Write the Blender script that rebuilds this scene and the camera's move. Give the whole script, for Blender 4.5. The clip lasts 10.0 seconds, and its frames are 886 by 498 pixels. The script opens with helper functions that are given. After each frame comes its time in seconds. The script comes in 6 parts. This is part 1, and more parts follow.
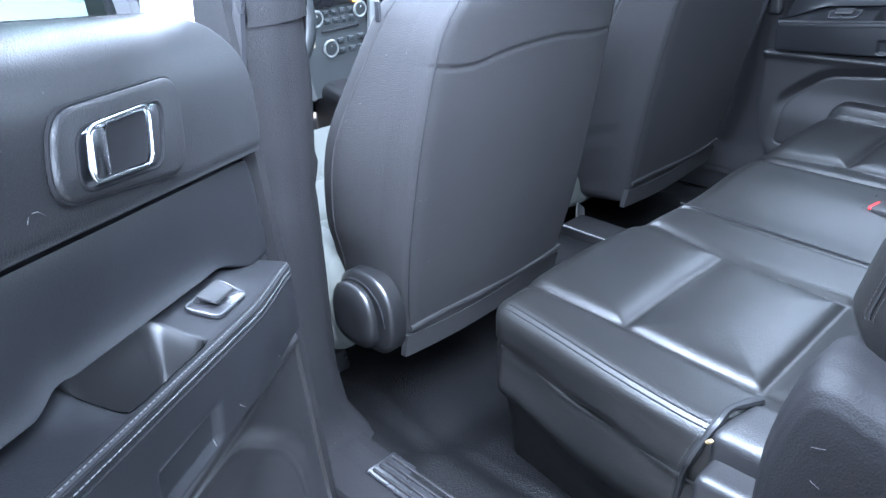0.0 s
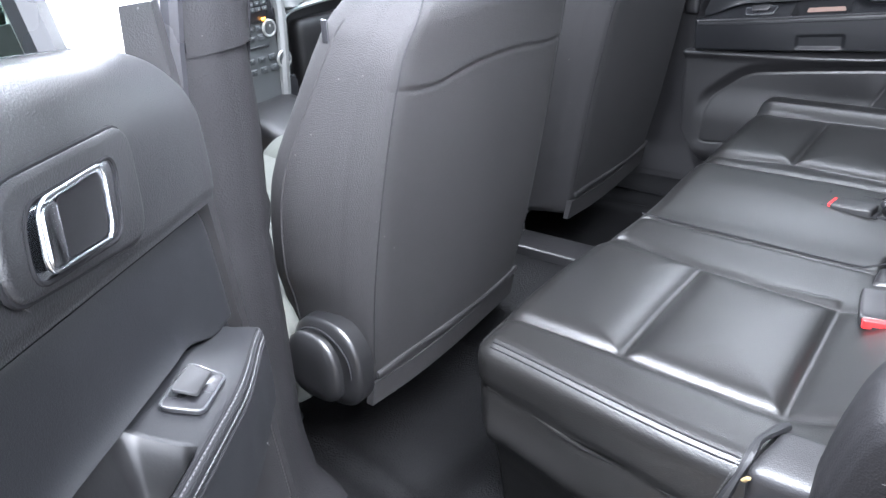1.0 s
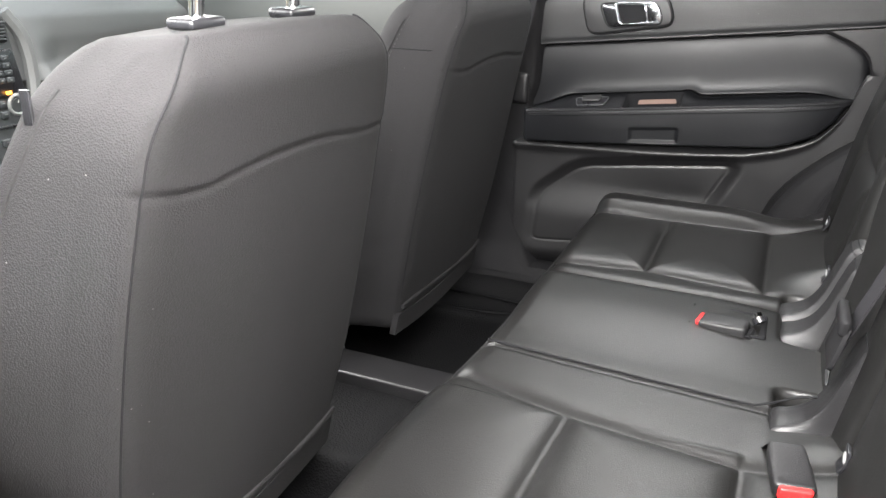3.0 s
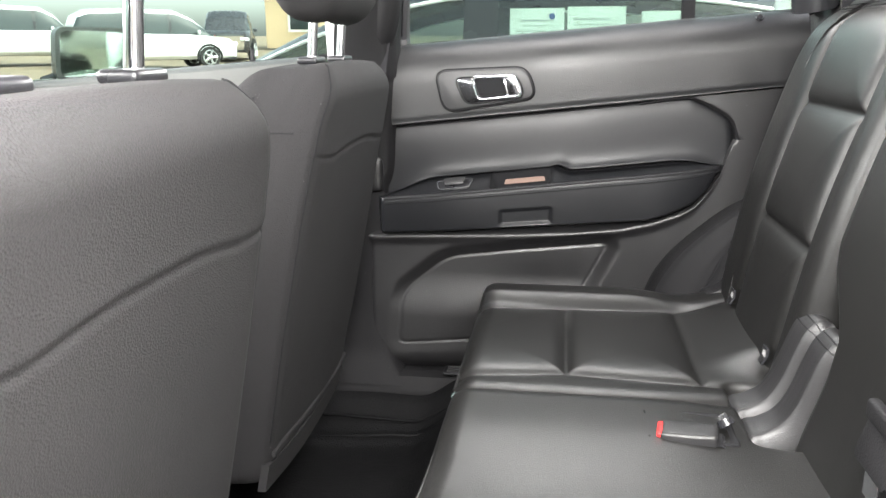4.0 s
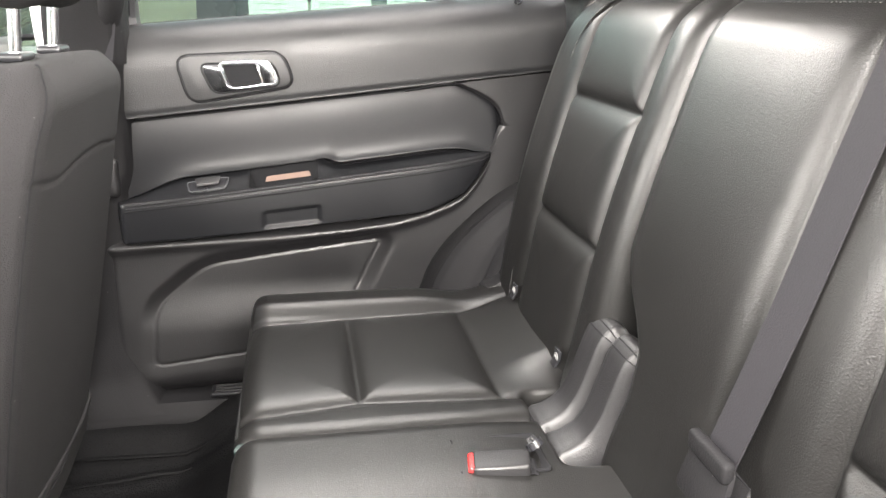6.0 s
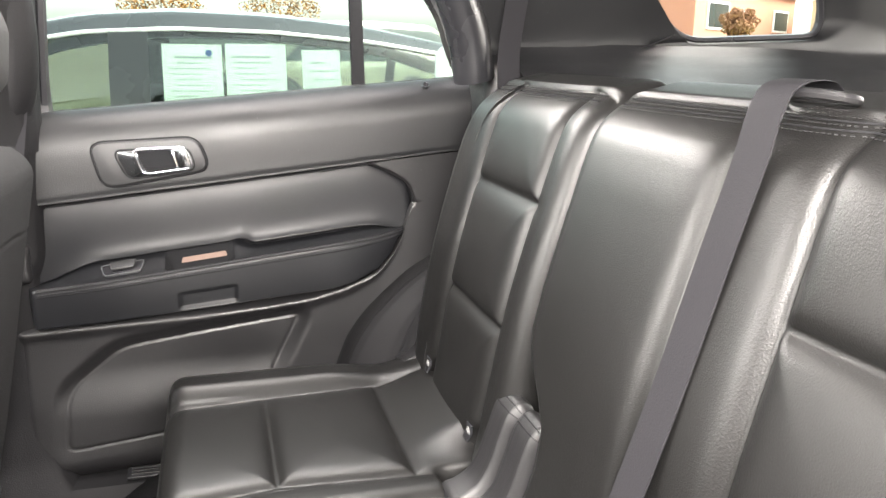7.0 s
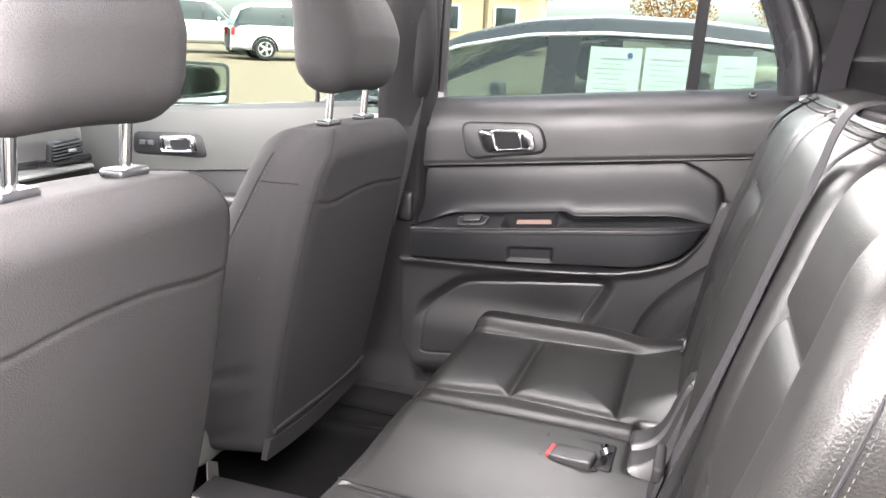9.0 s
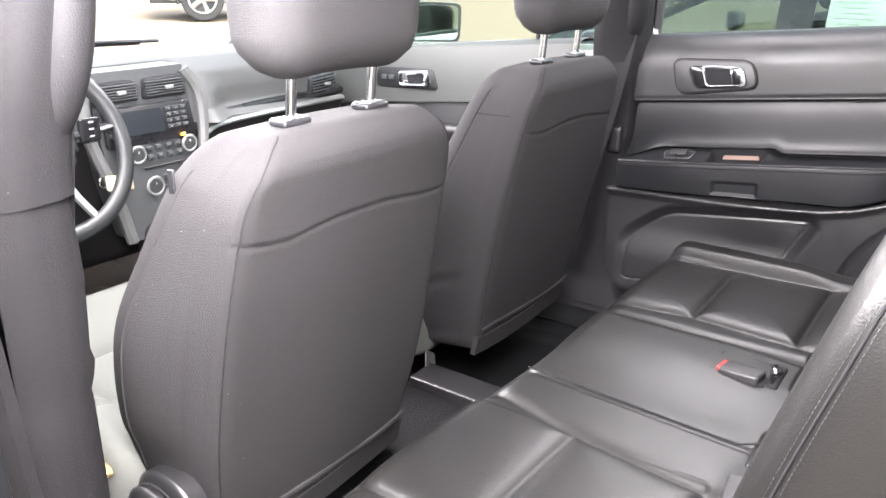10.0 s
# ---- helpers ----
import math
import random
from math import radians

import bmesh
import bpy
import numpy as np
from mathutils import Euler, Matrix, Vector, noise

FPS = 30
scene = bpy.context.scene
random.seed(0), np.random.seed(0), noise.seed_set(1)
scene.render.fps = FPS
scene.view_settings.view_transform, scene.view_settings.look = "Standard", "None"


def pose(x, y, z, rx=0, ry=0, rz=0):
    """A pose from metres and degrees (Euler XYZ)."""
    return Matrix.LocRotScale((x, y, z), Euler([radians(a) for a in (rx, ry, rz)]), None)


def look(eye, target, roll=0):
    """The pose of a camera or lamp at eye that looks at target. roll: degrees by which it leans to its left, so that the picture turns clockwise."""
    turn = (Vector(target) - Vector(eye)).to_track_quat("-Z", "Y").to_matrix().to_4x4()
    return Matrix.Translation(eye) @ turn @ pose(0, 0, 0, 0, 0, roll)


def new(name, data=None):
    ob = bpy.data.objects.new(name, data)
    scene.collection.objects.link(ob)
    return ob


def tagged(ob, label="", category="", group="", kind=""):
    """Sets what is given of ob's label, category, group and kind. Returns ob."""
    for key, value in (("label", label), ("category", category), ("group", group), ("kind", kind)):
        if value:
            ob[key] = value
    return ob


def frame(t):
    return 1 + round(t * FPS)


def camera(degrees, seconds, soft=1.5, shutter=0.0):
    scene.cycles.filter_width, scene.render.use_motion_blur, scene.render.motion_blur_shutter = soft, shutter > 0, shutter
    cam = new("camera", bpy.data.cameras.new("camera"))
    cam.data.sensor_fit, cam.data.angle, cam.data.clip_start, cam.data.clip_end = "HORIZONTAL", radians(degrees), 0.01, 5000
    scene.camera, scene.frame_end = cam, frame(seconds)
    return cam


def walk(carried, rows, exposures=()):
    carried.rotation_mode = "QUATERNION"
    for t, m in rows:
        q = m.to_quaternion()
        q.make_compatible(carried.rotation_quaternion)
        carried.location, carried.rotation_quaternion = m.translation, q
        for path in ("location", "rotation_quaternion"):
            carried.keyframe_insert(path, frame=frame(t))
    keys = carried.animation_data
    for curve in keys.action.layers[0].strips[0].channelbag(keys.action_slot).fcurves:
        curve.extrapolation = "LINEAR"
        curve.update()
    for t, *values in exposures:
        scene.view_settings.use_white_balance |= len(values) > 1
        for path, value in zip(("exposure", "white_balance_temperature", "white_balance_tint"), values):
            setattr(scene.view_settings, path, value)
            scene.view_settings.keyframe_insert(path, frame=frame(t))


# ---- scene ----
cam = camera(58.8, 10.0)
PATH = [
    (0, (-1.278, -0.448, 1.413), (-0.097, 0.763, 0.547), -2.2),
    (0.5, (-1.268, -0.352, 1.410), (-0.045, 0.814, 0.542), -3.6),
    (1, (-1.262, -0.307, 1.403), (0.085, 0.725, 0.549), -3.3),
    (1.5, (-1.234, -0.278, 1.407), (0.228, 0.598, 0.566), -2.5),
    (2, (-1.160, -0.285, 1.414), (0.349, 0.517, 0.584), -1.2),
    (2.2, (-1.121, -0.296, 1.419), (0.406, 0.482, 0.598), -0.7),
    (3.3, (-0.969, -0.09, 1.323), (0.808, 0.577, 0.692), 1.8),
    (3.5, (-0.93, -0.044, 1.322), (0.894, 0.528, 0.737), 1.5),
    (4, (-0.818, 0.019, 1.298), (1.097, 0.305, 0.798), -0.2),
    (4.5, (-0.762, 0.031, 1.268), (1.178, 0.089, 0.786), -0.9),
    (5, (-0.725, 0.054, 1.261), (1.212, 0.011, 0.766), -0.6),
    (5.5, (-0.69, 0.064, 1.321), (1.232, -0.139, 0.805), 0.4),
    (6, (-0.684, 0.061, 1.342), (1.193, -0.283, 0.745), 0.8),
    (6.2, (-0.69, 0.055, 1.344), (1.171, -0.345, 0.73), 0.3),
    (7.3, (-0.746, 0.053, 1.419), (1.12, -0.506, 0.967), 1.0),
    (7.5, (-0.764, 0.045, 1.422), (1.099, -0.484, 0.924), 0.6),
    (8, (-0.828, -0.014, 1.423), (1.068, -0.38, 0.902), 1.0),
    (8.3, (-0.871, -0.097, 1.421), (1.061, -0.186, 0.911), 1.7),
    (8.5, (-0.901, -0.145, 1.42), (1.033, -0.024, 0.922), 2.4),
    (9, (-0.977, -0.269, 1.424), (0.86, 0.338, 0.916), 2.5),
    (9.5, (-1.024, -0.328, 1.432), (0.669, 0.538, 0.814), 0.8),
    (10, (-1.114, -0.385, 1.459), (0.42, 0.7, 0.774), 0.5),
]
EXPOSURES = [(0, 3.45, 4850, 8), (0.5, 3.46, 5250, 9), (1.0, 3.43, 5650, 11), (2.0, 3.31, 6150, 11), (3.5, 3.01, 6500, 9), (4.5, 3.8, 6500, 9), (6.0, 3.78, 6800, 11), (8.0, 3.76, 6800, 13), (9.0, 3.74, 6600, 16), (10.0, 3.75, 6400, 17)]
walk(cam, [(t, look(eye, target, roll)) for t, eye, target, roll in PATH], EXPOSURES)

# ---- light ----
world = bpy.data.worlds.new("overcast_sky")
scene.world = world
world.use_nodes = True
sky = world.node_tree.nodes.new("ShaderNodeTexSky")
sky.sky_type, sky.sun_disc = "NISHITA", False
sky.sun_elevation, sky.sun_rotation = radians(48), radians(200)
sky.air_density, sky.dust_density, sky.ozone_density = 1.0, 4.0, 1.0
background = world.node_tree.nodes["Background"]
pale_sky = world.node_tree.nodes.new("ShaderNodeHueSaturation")
pale_sky.inputs["Saturation"].default_value = 0.3
world.node_tree.links.new(sky.outputs["Color"], pale_sky.inputs["Color"])
world.node_tree.links.new(pale_sky.outputs["Color"], background.inputs["Color"])
background.inputs["Strength"].default_value = 0.105
sun_data = bpy.data.lights.new("sun", "SUN")
sun_data.energy, sun_data.angle, sun_data.color = 0.5, radians(25), (1.0, 0.95, 0.88)
sun = new("sun", sun_data)
sun.matrix_world = look((-2.5, -5, 8), (0, 0, 0))


def sky_lamp(name, at, towards, width, height, power):
    """Daylight that enters through the upper part of an opening."""
    data = bpy.data.lights.new(name, "AREA")
    data.shape, data.size, data.size_y, data.energy, data.color = "RECTANGLE", width, height, power, (1.0, 0.97, 0.94)
    new(name, data).matrix_world = look(at, towards)


sky_lamp("daylight_left_doorway", (-0.76, -0.10, 1.60), (0.20, -0.10, 0.85), 0.95, 0.44, 13)
sky_lamp("daylight_windscreen", (0.0, 1.10, 1.58), (0.0, 0.0, 1.05), 1.1, 0.34, 4.5)
sky_lamp("daylight_rear_window", (0.0, -1.78, 1.58), (0.0, 0.0, 1.1), 1.05, 0.22, 1.8)
sky_lamp("daylight_left_front_window", (-0.67, 0.80, 1.56), (0.30, 0.40, 0.95), 0.6, 0.20, 1.0)
sky_lamp("daylight_right_window", (0.665, -0.02, 1.655), (-0.3, 0.0, 0.9), 0.8, 0.18, 1.5)


# ---- helpers of this place ----
def mesh_object(name, me, material, parent=None, label="", sharp=40):
    ob = new(name, me)
    if material:
        me.materials.append(material)
    me.shade_smooth()
    if sharp < 180:
        me.set_sharp_from_angle(angle=radians(sharp))
    if parent:
        ob.parent = parent
    if label:
        ob["label"] = label
    return ob


def part(name, bm, material, parent=None, label="", sharp=40):
    """Links a bmesh as one mesh object."""
    bmesh.ops.recalc_face_normals(bm, faces=bm.faces)
    me = bpy.data.meshes.new(name)
    bm.to_mesh(me)
    bm.free()
    return mesh_object(name, me, material, parent, label, sharp)


def thing(name, x=0.0, y=0.0, z=0.0, label="", category="", group="", kind=""):
    ob = new(name)
    ob.empty_display_size = 0.05
    ob.matrix_basis = pose(x, y, z)
    return tagged(ob, label, category, group, kind)


def settle(ob):
    """Keeps the parts of a thing where they were built, in world coordinates."""
    back = ob.matrix_basis.inverted()
    for c in ob.children:
        c.matrix_parent_inverse = back
    return ob


def sheet(f, nu, nv, wrap_u=False, wrap_v=False):
    """A grid whose points are f(u, v), u and v from 0 to 1."""
    bm = bmesh.new()
    cu, cv = (nu if wrap_u else nu + 1), (nv if wrap_v else nv + 1)
    v = [[bm.verts.new(f(i / nu, j / nv)) for j in range(cv)] for i in range(cu)]
    for i in range(nu):
        for j in range(nv):
            a, b, c, d = v[i][j], v[(i + 1) % cu][j], v[(i + 1) % cu][(j + 1) % cv], v[i][(j + 1) % cv]
            bm.faces.new((a, b, c, d))
    return bm


def slab(f, nu, nv, depth):
    """A sheet with thickness: depth is a vector towards its back."""
    d = Vector(depth)
    bm = sheet(f, nu, nv)
    bm.verts.ensure_lookup_table()
    cv = nv + 1
    rim = [i * cv for i in range(nu + 1)] + [nu * cv + j for j in range(1, nv + 1)] + [i * cv + nv for i in range(nu - 1, -1, -1)] + [j for j in range(nv - 1, 0, -1)]
    ring = [bm.verts[k] for k in rim]
    front = list(bm.faces)
    back = {v: bm.verts.new(v.co + d) for v in list(bm.verts)}
    low = [back[r] for r in ring]
    for face in front:
        bm.faces.new([back[v] for v in reversed(face.verts)])
    for k in range(len(ring)):
        bm.faces.new((ring[k], low[k], low[(k + 1) % len(ring)], ring[(k + 1) % len(ring)]))
    return bm


def soft_box(cx, cy, cz, sx, sy, sz, r, n=(12, 12, 6), deform=None):
    """A rounded box of evenly divided faces, which deform(point, normal) may shape further."""
    h, c = (sx / 2, sy / 2, sz / 2), Vector((cx, cy, cz))
    r = min(r, *h)

    def steps(k):
        a = h[k]
        edge = [a - r + r * math.sin(t / 4 * math.pi / 2) / 1.0 for t in range(0, 5)]
        mid = [(-1 + 2 * i / n[k]) * (a - r) for i in range(1, n[k])]
        return [-e for e in edge[::-1]] + mid + edge if a - r > 1e-6 else [-e for e in edge[::-1]] + edge[1:]

    grid = [steps(k) for k in range(3)]
    bm, seen = bmesh.new(), {}

    def vert(p):
        key = tuple(round(x, 6) for x in p)
        if key not in seen:
            q = Vector([max(-(h[k] - r), min(h[k] - r, p[k])) for k in range(3)])
            d = Vector(p) - q
            nor = d.normalized() if d.length > 1e-9 else Vector((0, 0, 1))
            w = c + q + nor * r
            seen[key] = bm.verts.new(deform(w, nor) if deform else w)
        return seen[key]

    for k in range(3):
        i, j = (k + 1) % 3, (k + 2) % 3
        for s in (-1, 1):
            for a in range(len(grid[i]) - 1):
                for b in range(len(grid[j]) - 1):
                    loop = []
                    for da, db in ((0, 0), (1, 0), (1, 1), (0, 1)):
                        p = [0, 0, 0]
                        p[k], p[i], p[j] = s * h[k], grid[i][a + da], grid[j][b + db]
                        loop.append(vert(p))
                    if len(set(loop)) >= 3:
                        try:
                            bm.faces.new(loop if s > 0 else loop[::-1])
                        except ValueError:
                            pass
    return bm


def tube(points, r, sides=8, closed=False, flat=1.0):
    """A round bar along points; flat squeezes it across."""
    pts = [Vector(p) for p in points]
    bm, rings, e = bmesh.new(), [], None
    count = len(pts)
    for k, p in enumerate(pts):
        a, b = (pts[k - 1], pts[(k + 1) % count]) if closed else (pts[max(k - 1, 0)], pts[min(k + 1, count - 1)])
        d = (b - a).normalized()
        if e is None:
            e = d.cross(Vector((0, 0, 1)) if abs(d.z) < 0.95 else Vector((1, 0, 0)))
        e = (e - d * e.dot(d)).normalized()
        g = e.cross(d).normalized()
        rr = r(k / (count - 1)) if callable(r) else r
        rings.append([bm.verts.new(p + rr * (math.cos(2 * math.pi * i / sides) * e + flat * math.sin(2 * math.pi * i / sides) * g)) for i in range(sides)])
    for k in range(count if closed else count - 1):
        A, B = rings[k], rings[(k + 1) % count]
        for i in range(sides):
            bm.faces.new((A[i], A[(i + 1) % sides], B[(i + 1) % sides], B[i]))
    if not closed:
        bm.faces.new(rings[0][::-1]), bm.faces.new(rings[-1])
    return bm


def curve_points(knots, n=8):
    """A smooth line through the knots."""
    P = [Vector(k) for k in knots]
    P = [2 * P[0] - P[1]] + P + [2 * P[-1] - P[-2]]
    out = []
    for i in range(1, len(P) - 2):
        for t in range(n):
            t /= n
            a, b, c, d = P[i - 1:i + 3]
            out.append(0.5 * (2 * b + (c - a) * t + (2 * a - 5 * b + 4 * c - d) * t * t + (3 * b - a - 3 * c + d) * t ** 3))
    return out + [P[-2]]


def prism(outline, place, depth, bevel=0.0, segments=2):
    """A plate from a flat outline [(u, v)]: place(u, v, w) gives the world point, w from 0 to depth."""
    bm = bmesh.new()
    a = [bm.verts.new(place(u, v, 0)) for u, v in outline]
    b = [bm.verts.new(place(u, v, depth)) for u, v in outline]
    n = len(a)
    bm.faces.new(a[::-1])
    top = bm.faces.new(b)
    for i in range(n):
        bm.faces.new((a[i], a[(i + 1) % n], b[(i + 1) % n], b[i]))
    bmesh.ops.recalc_face_normals(bm, faces=bm.faces)
    if bevel:
        bmesh.ops.bevel(bm, geom=list(top.edges), offset=bevel, segments=segments, affect="EDGES", profile=0.5)
    return bm


def rounded(pts, r, n=5):
    """A flat outline with its corners rounded; r may be a list."""
    out = []
    count = len(pts)
    for i, p in enumerate(pts):
        p, a, b = Vector(p), Vector(pts[i - 1]), Vector(pts[(i + 1) % count])
        ra = r[i] if isinstance(r, (list, tuple)) else r
        da, db = (a - p), (b - p)
        ra = min(ra, da.length * 0.49, db.length * 0.49)
        s, e = p + da.normalized() * ra, p + db.normalized() * ra
        for k in range(n + 1):
            t = k / n
            out.append(tuple((1 - t) ** 2 * s + 2 * t * (1 - t) * p + t * t * e))
    return out


def lerp(a, b, t):
    return a + (b - a) * t


def smooth(a, b, x):
    t = max(0.0, min(1.0, (x - a) / (b - a)))
    return t * t * (3 - 2 * t)


def table(x, rows):
    """Piecewise smooth interpolation in rows of (x, value)."""
    if x <= rows[0][0]:
        return rows[0][1]
    for (a, u), (b, w) in zip(rows, rows[1:]):
        if x <= b:
            return lerp(u, w, (x - a) / (b - a))
    return rows[-1][1]


def seg_dist(px, py, ax, ay, bx, by):
    dx, dy = bx - ax, by - ay
    t = max(0.0, min(1.0, ((px - ax) * dx + (py - ay) * dy) / (dx * dx + dy * dy)))
    return math.hypot(px - ax - t * dx, py - ay - t * dy)


# ---- materials ----
def material(name, colour, rough=0.5, metal=0.0, grain=0.0, grain_size=400.0, bump=0.0, bump_size=300.0, kind="noise", spread=0.12, wear=0.0, spec=0.5, coat=0.0, sheen=0.0, wrinkle=0.0, lint=0.0):
    """A surface with colour variation at two scales, a fine relief and uneven gloss."""
    m = bpy.data.materials.new(name)
    m.use_nodes = True
    nt = m.node_tree
    b = nt.nodes["Principled BSDF"]
    N, link = nt.nodes.new, nt.links.new
    co = N("ShaderNodeTexCoord")
    big = N("ShaderNodeTexNoise")
    big.inputs["Scale"].default_value, big.inputs["Detail"].default_value = 5.0, 5.0
    link(co.outputs["Object"], big.inputs["Vector"])
    fine = N("ShaderNodeTexNoise")
    fine.inputs["Scale"].default_value, fine.inputs["Detail"].default_value = grain_size, 3.0
    link(co.outputs["Object"], fine.inputs["Vector"])
    mix = N("ShaderNodeMath")
    mix.operation = "MULTIPLY_ADD"
    link(fine.outputs["Fac"], mix.inputs[0])
    mix.inputs[1].default_value = grain
    link(big.outputs["Fac"], mix.inputs[2])
    ramp = N("ShaderNodeMapRange")
    ramp.inputs["From Min"].default_value, ramp.inputs["From Max"].default_value = 0.25, 0.75 + grain
    ramp.inputs["To Min"].default_value, ramp.inputs["To Max"].default_value = 1 - spread, 1 + spread
    link(mix.outputs[0], ramp.inputs["Value"])
    col = N("ShaderNodeMix")
    col.data_type, col.blend_type = "RGBA", "MULTIPLY"
    col.inputs["Factor"].default_value = 1.0
    col.inputs["A"].default_value = (*colour, 1)
    link(ramp.outputs["Result"], col.inputs["B"])
    paint = col.outputs["Result"]
    if lint:
        # sparse pale specks of dust and lint
        cell = N("ShaderNodeTexVoronoi")
        cell.inputs["Scale"].default_value = 55.0
        link(co.outputs["Object"], cell.inputs["Vector"])
        near, some, both, dust = N("ShaderNodeMath"), N("ShaderNodeMath"), N("ShaderNodeMath"), N("ShaderNodeMix")
        near.operation, some.operation, both.operation = "LESS_THAN", "GREATER_THAN", "MULTIPLY"
        near.inputs[1].default_value, some.inputs[1].default_value = 0.045, 0.58
        link(cell.outputs["Distance"], near.inputs[0])
        link(cell.outputs["Color"], some.inputs[0])
        link(near.outputs[0], both.inputs[0])
        link(some.outputs[0], both.inputs[1])
        dust.data_type = "RGBA"
        dust.inputs["B"].default_value = (lint, lint, lint * 0.97, 1)
        link(both.outputs[0], dust.inputs["Factor"])
        link(paint, dust.inputs["A"])
        paint = dust.outputs["Result"]
    link(paint, b.inputs["Base Color"])
    gloss = N("ShaderNodeMapRange")
    gloss.inputs["From Min"].default_value, gloss.inputs["From Max"].default_value = 0.3, 0.7
    gloss.inputs["To Min"].default_value, gloss.inputs["To Max"].default_value = max(0.02, rough - 0.06 - wear), min(1, rough + 0.06 + wear)
    link(big.outputs["Fac"], gloss.inputs["Value"])
    link(gloss.outputs["Result"], b.inputs["Roughness"])
    b.inputs["Metallic"].default_value = metal
    b.inputs["Specular IOR Level"].default_value = spec
    b.inputs["Coat Weight"].default_value = coat
    b.inputs["Sheen Weight"].default_value = sheen
    if bump or wrinkle:
        if kind == "cells":
            rel = N("ShaderNodeTexVoronoi")
            rel.inputs["Scale"].default_value = bump_size
            out = rel.outputs["Distance"]
        elif kind == "weave":
            rel = N("ShaderNodeTexWave")
            rel.bands_direction = "DIAGONAL"
            rel.inputs["Scale"].default_value = bump_size
            rel.inputs["Distortion"].default_value = 1.5
            rel.inputs["Detail"].default_value = 1.0
            out = rel.outputs["Fac"]
        else:
            rel = N("ShaderNodeTexNoise")
            rel.inputs["Scale"].default_value, rel.inputs["Detail"].default_value = bump_size, 4.0
            out = rel.outputs["Fac"]
        link(co.outputs["Object"], rel.inputs["Vector"])
        bp = N("ShaderNodeBump")
        bp.inputs["Strength"].default_value, bp.inputs["Distance"].default_value = bump, 0.001
        link(out, bp.inputs["Height"])
        last = bp
        if wrinkle:
            wr = N("ShaderNodeTexNoise")
            wr.inputs["Scale"].default_value, wr.inputs["Detail"].default_value = 28.0, 3.0
            link(co.outputs["Object"], wr.inputs["Vector"])
            b2 = N("ShaderNodeBump")
            b2.inputs["Strength"].default_value, b2.inputs["Distance"].default_value = wrinkle, 0.004
            link(wr.outputs["Fac"], b2.inputs["Height"])
            link(bp.outputs["Normal"], b2.inputs["Normal"])
            last = b2
        link(last.outputs["Normal"], b.inputs["Normal"])
    return m


def glass(name, tint=(0.86, 0.91, 0.88), rough=0.0, shine_min=0.0):
    m = bpy.data.materials.new(name)
    m.use_nodes = True
    nt = m.node_tree
    nt.nodes.remove(nt.nodes["Principled BSDF"])
    clear, shine, mix, fres = nt.nodes.new("ShaderNodeBsdfTransparent"), nt.nodes.new("ShaderNodeBsdfGlossy"), nt.nodes.new("ShaderNodeMixShader"), nt.nodes.new("ShaderNodeLayerWeight")
    clear.inputs["Color"].default_value = (*tint, 1)
    shine.inputs["Roughness"].default_value = rough
    power, scale = nt.nodes.new("ShaderNodeMath"), nt.nodes.new("ShaderNodeMath")
    power.operation, scale.operation = "POWER", "MULTIPLY_ADD"
    power.inputs[1].default_value = 7.0
    scale.inputs[1].default_value, scale.inputs[2].default_value = 0.75, shine_min
    nt.links.new(fres.outputs["Facing"], power.inputs[0])
    nt.links.new(power.outputs[0], scale.inputs[0])
    nt.links.new(scale.outputs[0], mix.inputs["Fac"])
    nt.links.new(clear.outputs["BSDF"], mix.inputs[1])
    nt.links.new(shine.outputs["BSDF"], mix.inputs[2])
    nt.links.new(mix.outputs["Shader"], nt.nodes["Material Output"].inputs["Surface"])
    return m


vinyl = material("black_vinyl", (0.0064, 0.0062, 0.0060), 0.365, spec=0.46, grain=1.2, grain_size=620, spread=0.30, bump=0.38, bump_size=600, kind="noise", wear=-0.03, wrinkle=0.006)
satin_vinyl = material("satin_black_vinyl", (0.0080, 0.0083, 0.0095), 0.44, spec=0.30, grain=1.2, grain_size=420, spread=0.30, bump=0.22, bump_size=700, kind="noise", wear=0.04)
cloth = material("charcoal_cloth", (0.0150, 0.0145, 0.0152), 0.85, lint=0.09, wrinkle=0.04, grain=2.0, grain_size=620, bump=0.45, bump_size=600, kind="cells", spread=0.45, spec=0.22)
plastic = material("black_grained_plastic", (0.0108, 0.0105, 0.0112), 0.41, spec=0.44, lint=0.07, grain=1.5, grain_size=480, spread=0.35, bump=0.24, bump_size=600, kind="cells", wear=0.05)
# darker, duller copy of the grained plastic: shade put into the colour
plastic_matt_dim = material("dim_matt_plastic", (0.0090, 0.0088, 0.0095), 0.58, spec=0.13, lint=0.07, grain=1.5, grain_size=480, spread=0.35, bump=0.3, bump_size=500, kind="cells", wear=0.05)
plastic_soft = material("soft_touch_plastic", (0.0118, 0.0119, 0.0128), 0.43, spec=0.44, lint=0.07, grain=1.5, grain_size=480, spread=0.35, bump=0.26, bump_size=620, kind="cells", wear=0.05)
recliner_black = material("black_moulded_plastic", (0.0075, 0.0075, 0.008), 0.36, spec=0.42, grain=0.8, bump=0.1)
smooth_black = material("smooth_black_plastic", (0.015, 0.015, 0.017), 0.28, bump=0.05)
grey_cloth = material("worn_grey_cloth", (0.072, 0.076, 0.068), 0.9, grain=0.8, bump=0.4, bump_size=700, kind="cells")
rubber_floor = material("black_vinyl_floor", (0.0040, 0.0040, 0.0043), 0.62, spec=0.10, grain=0.8, bump=1.0, bump_size=300, kind="cells", wear=0.1)
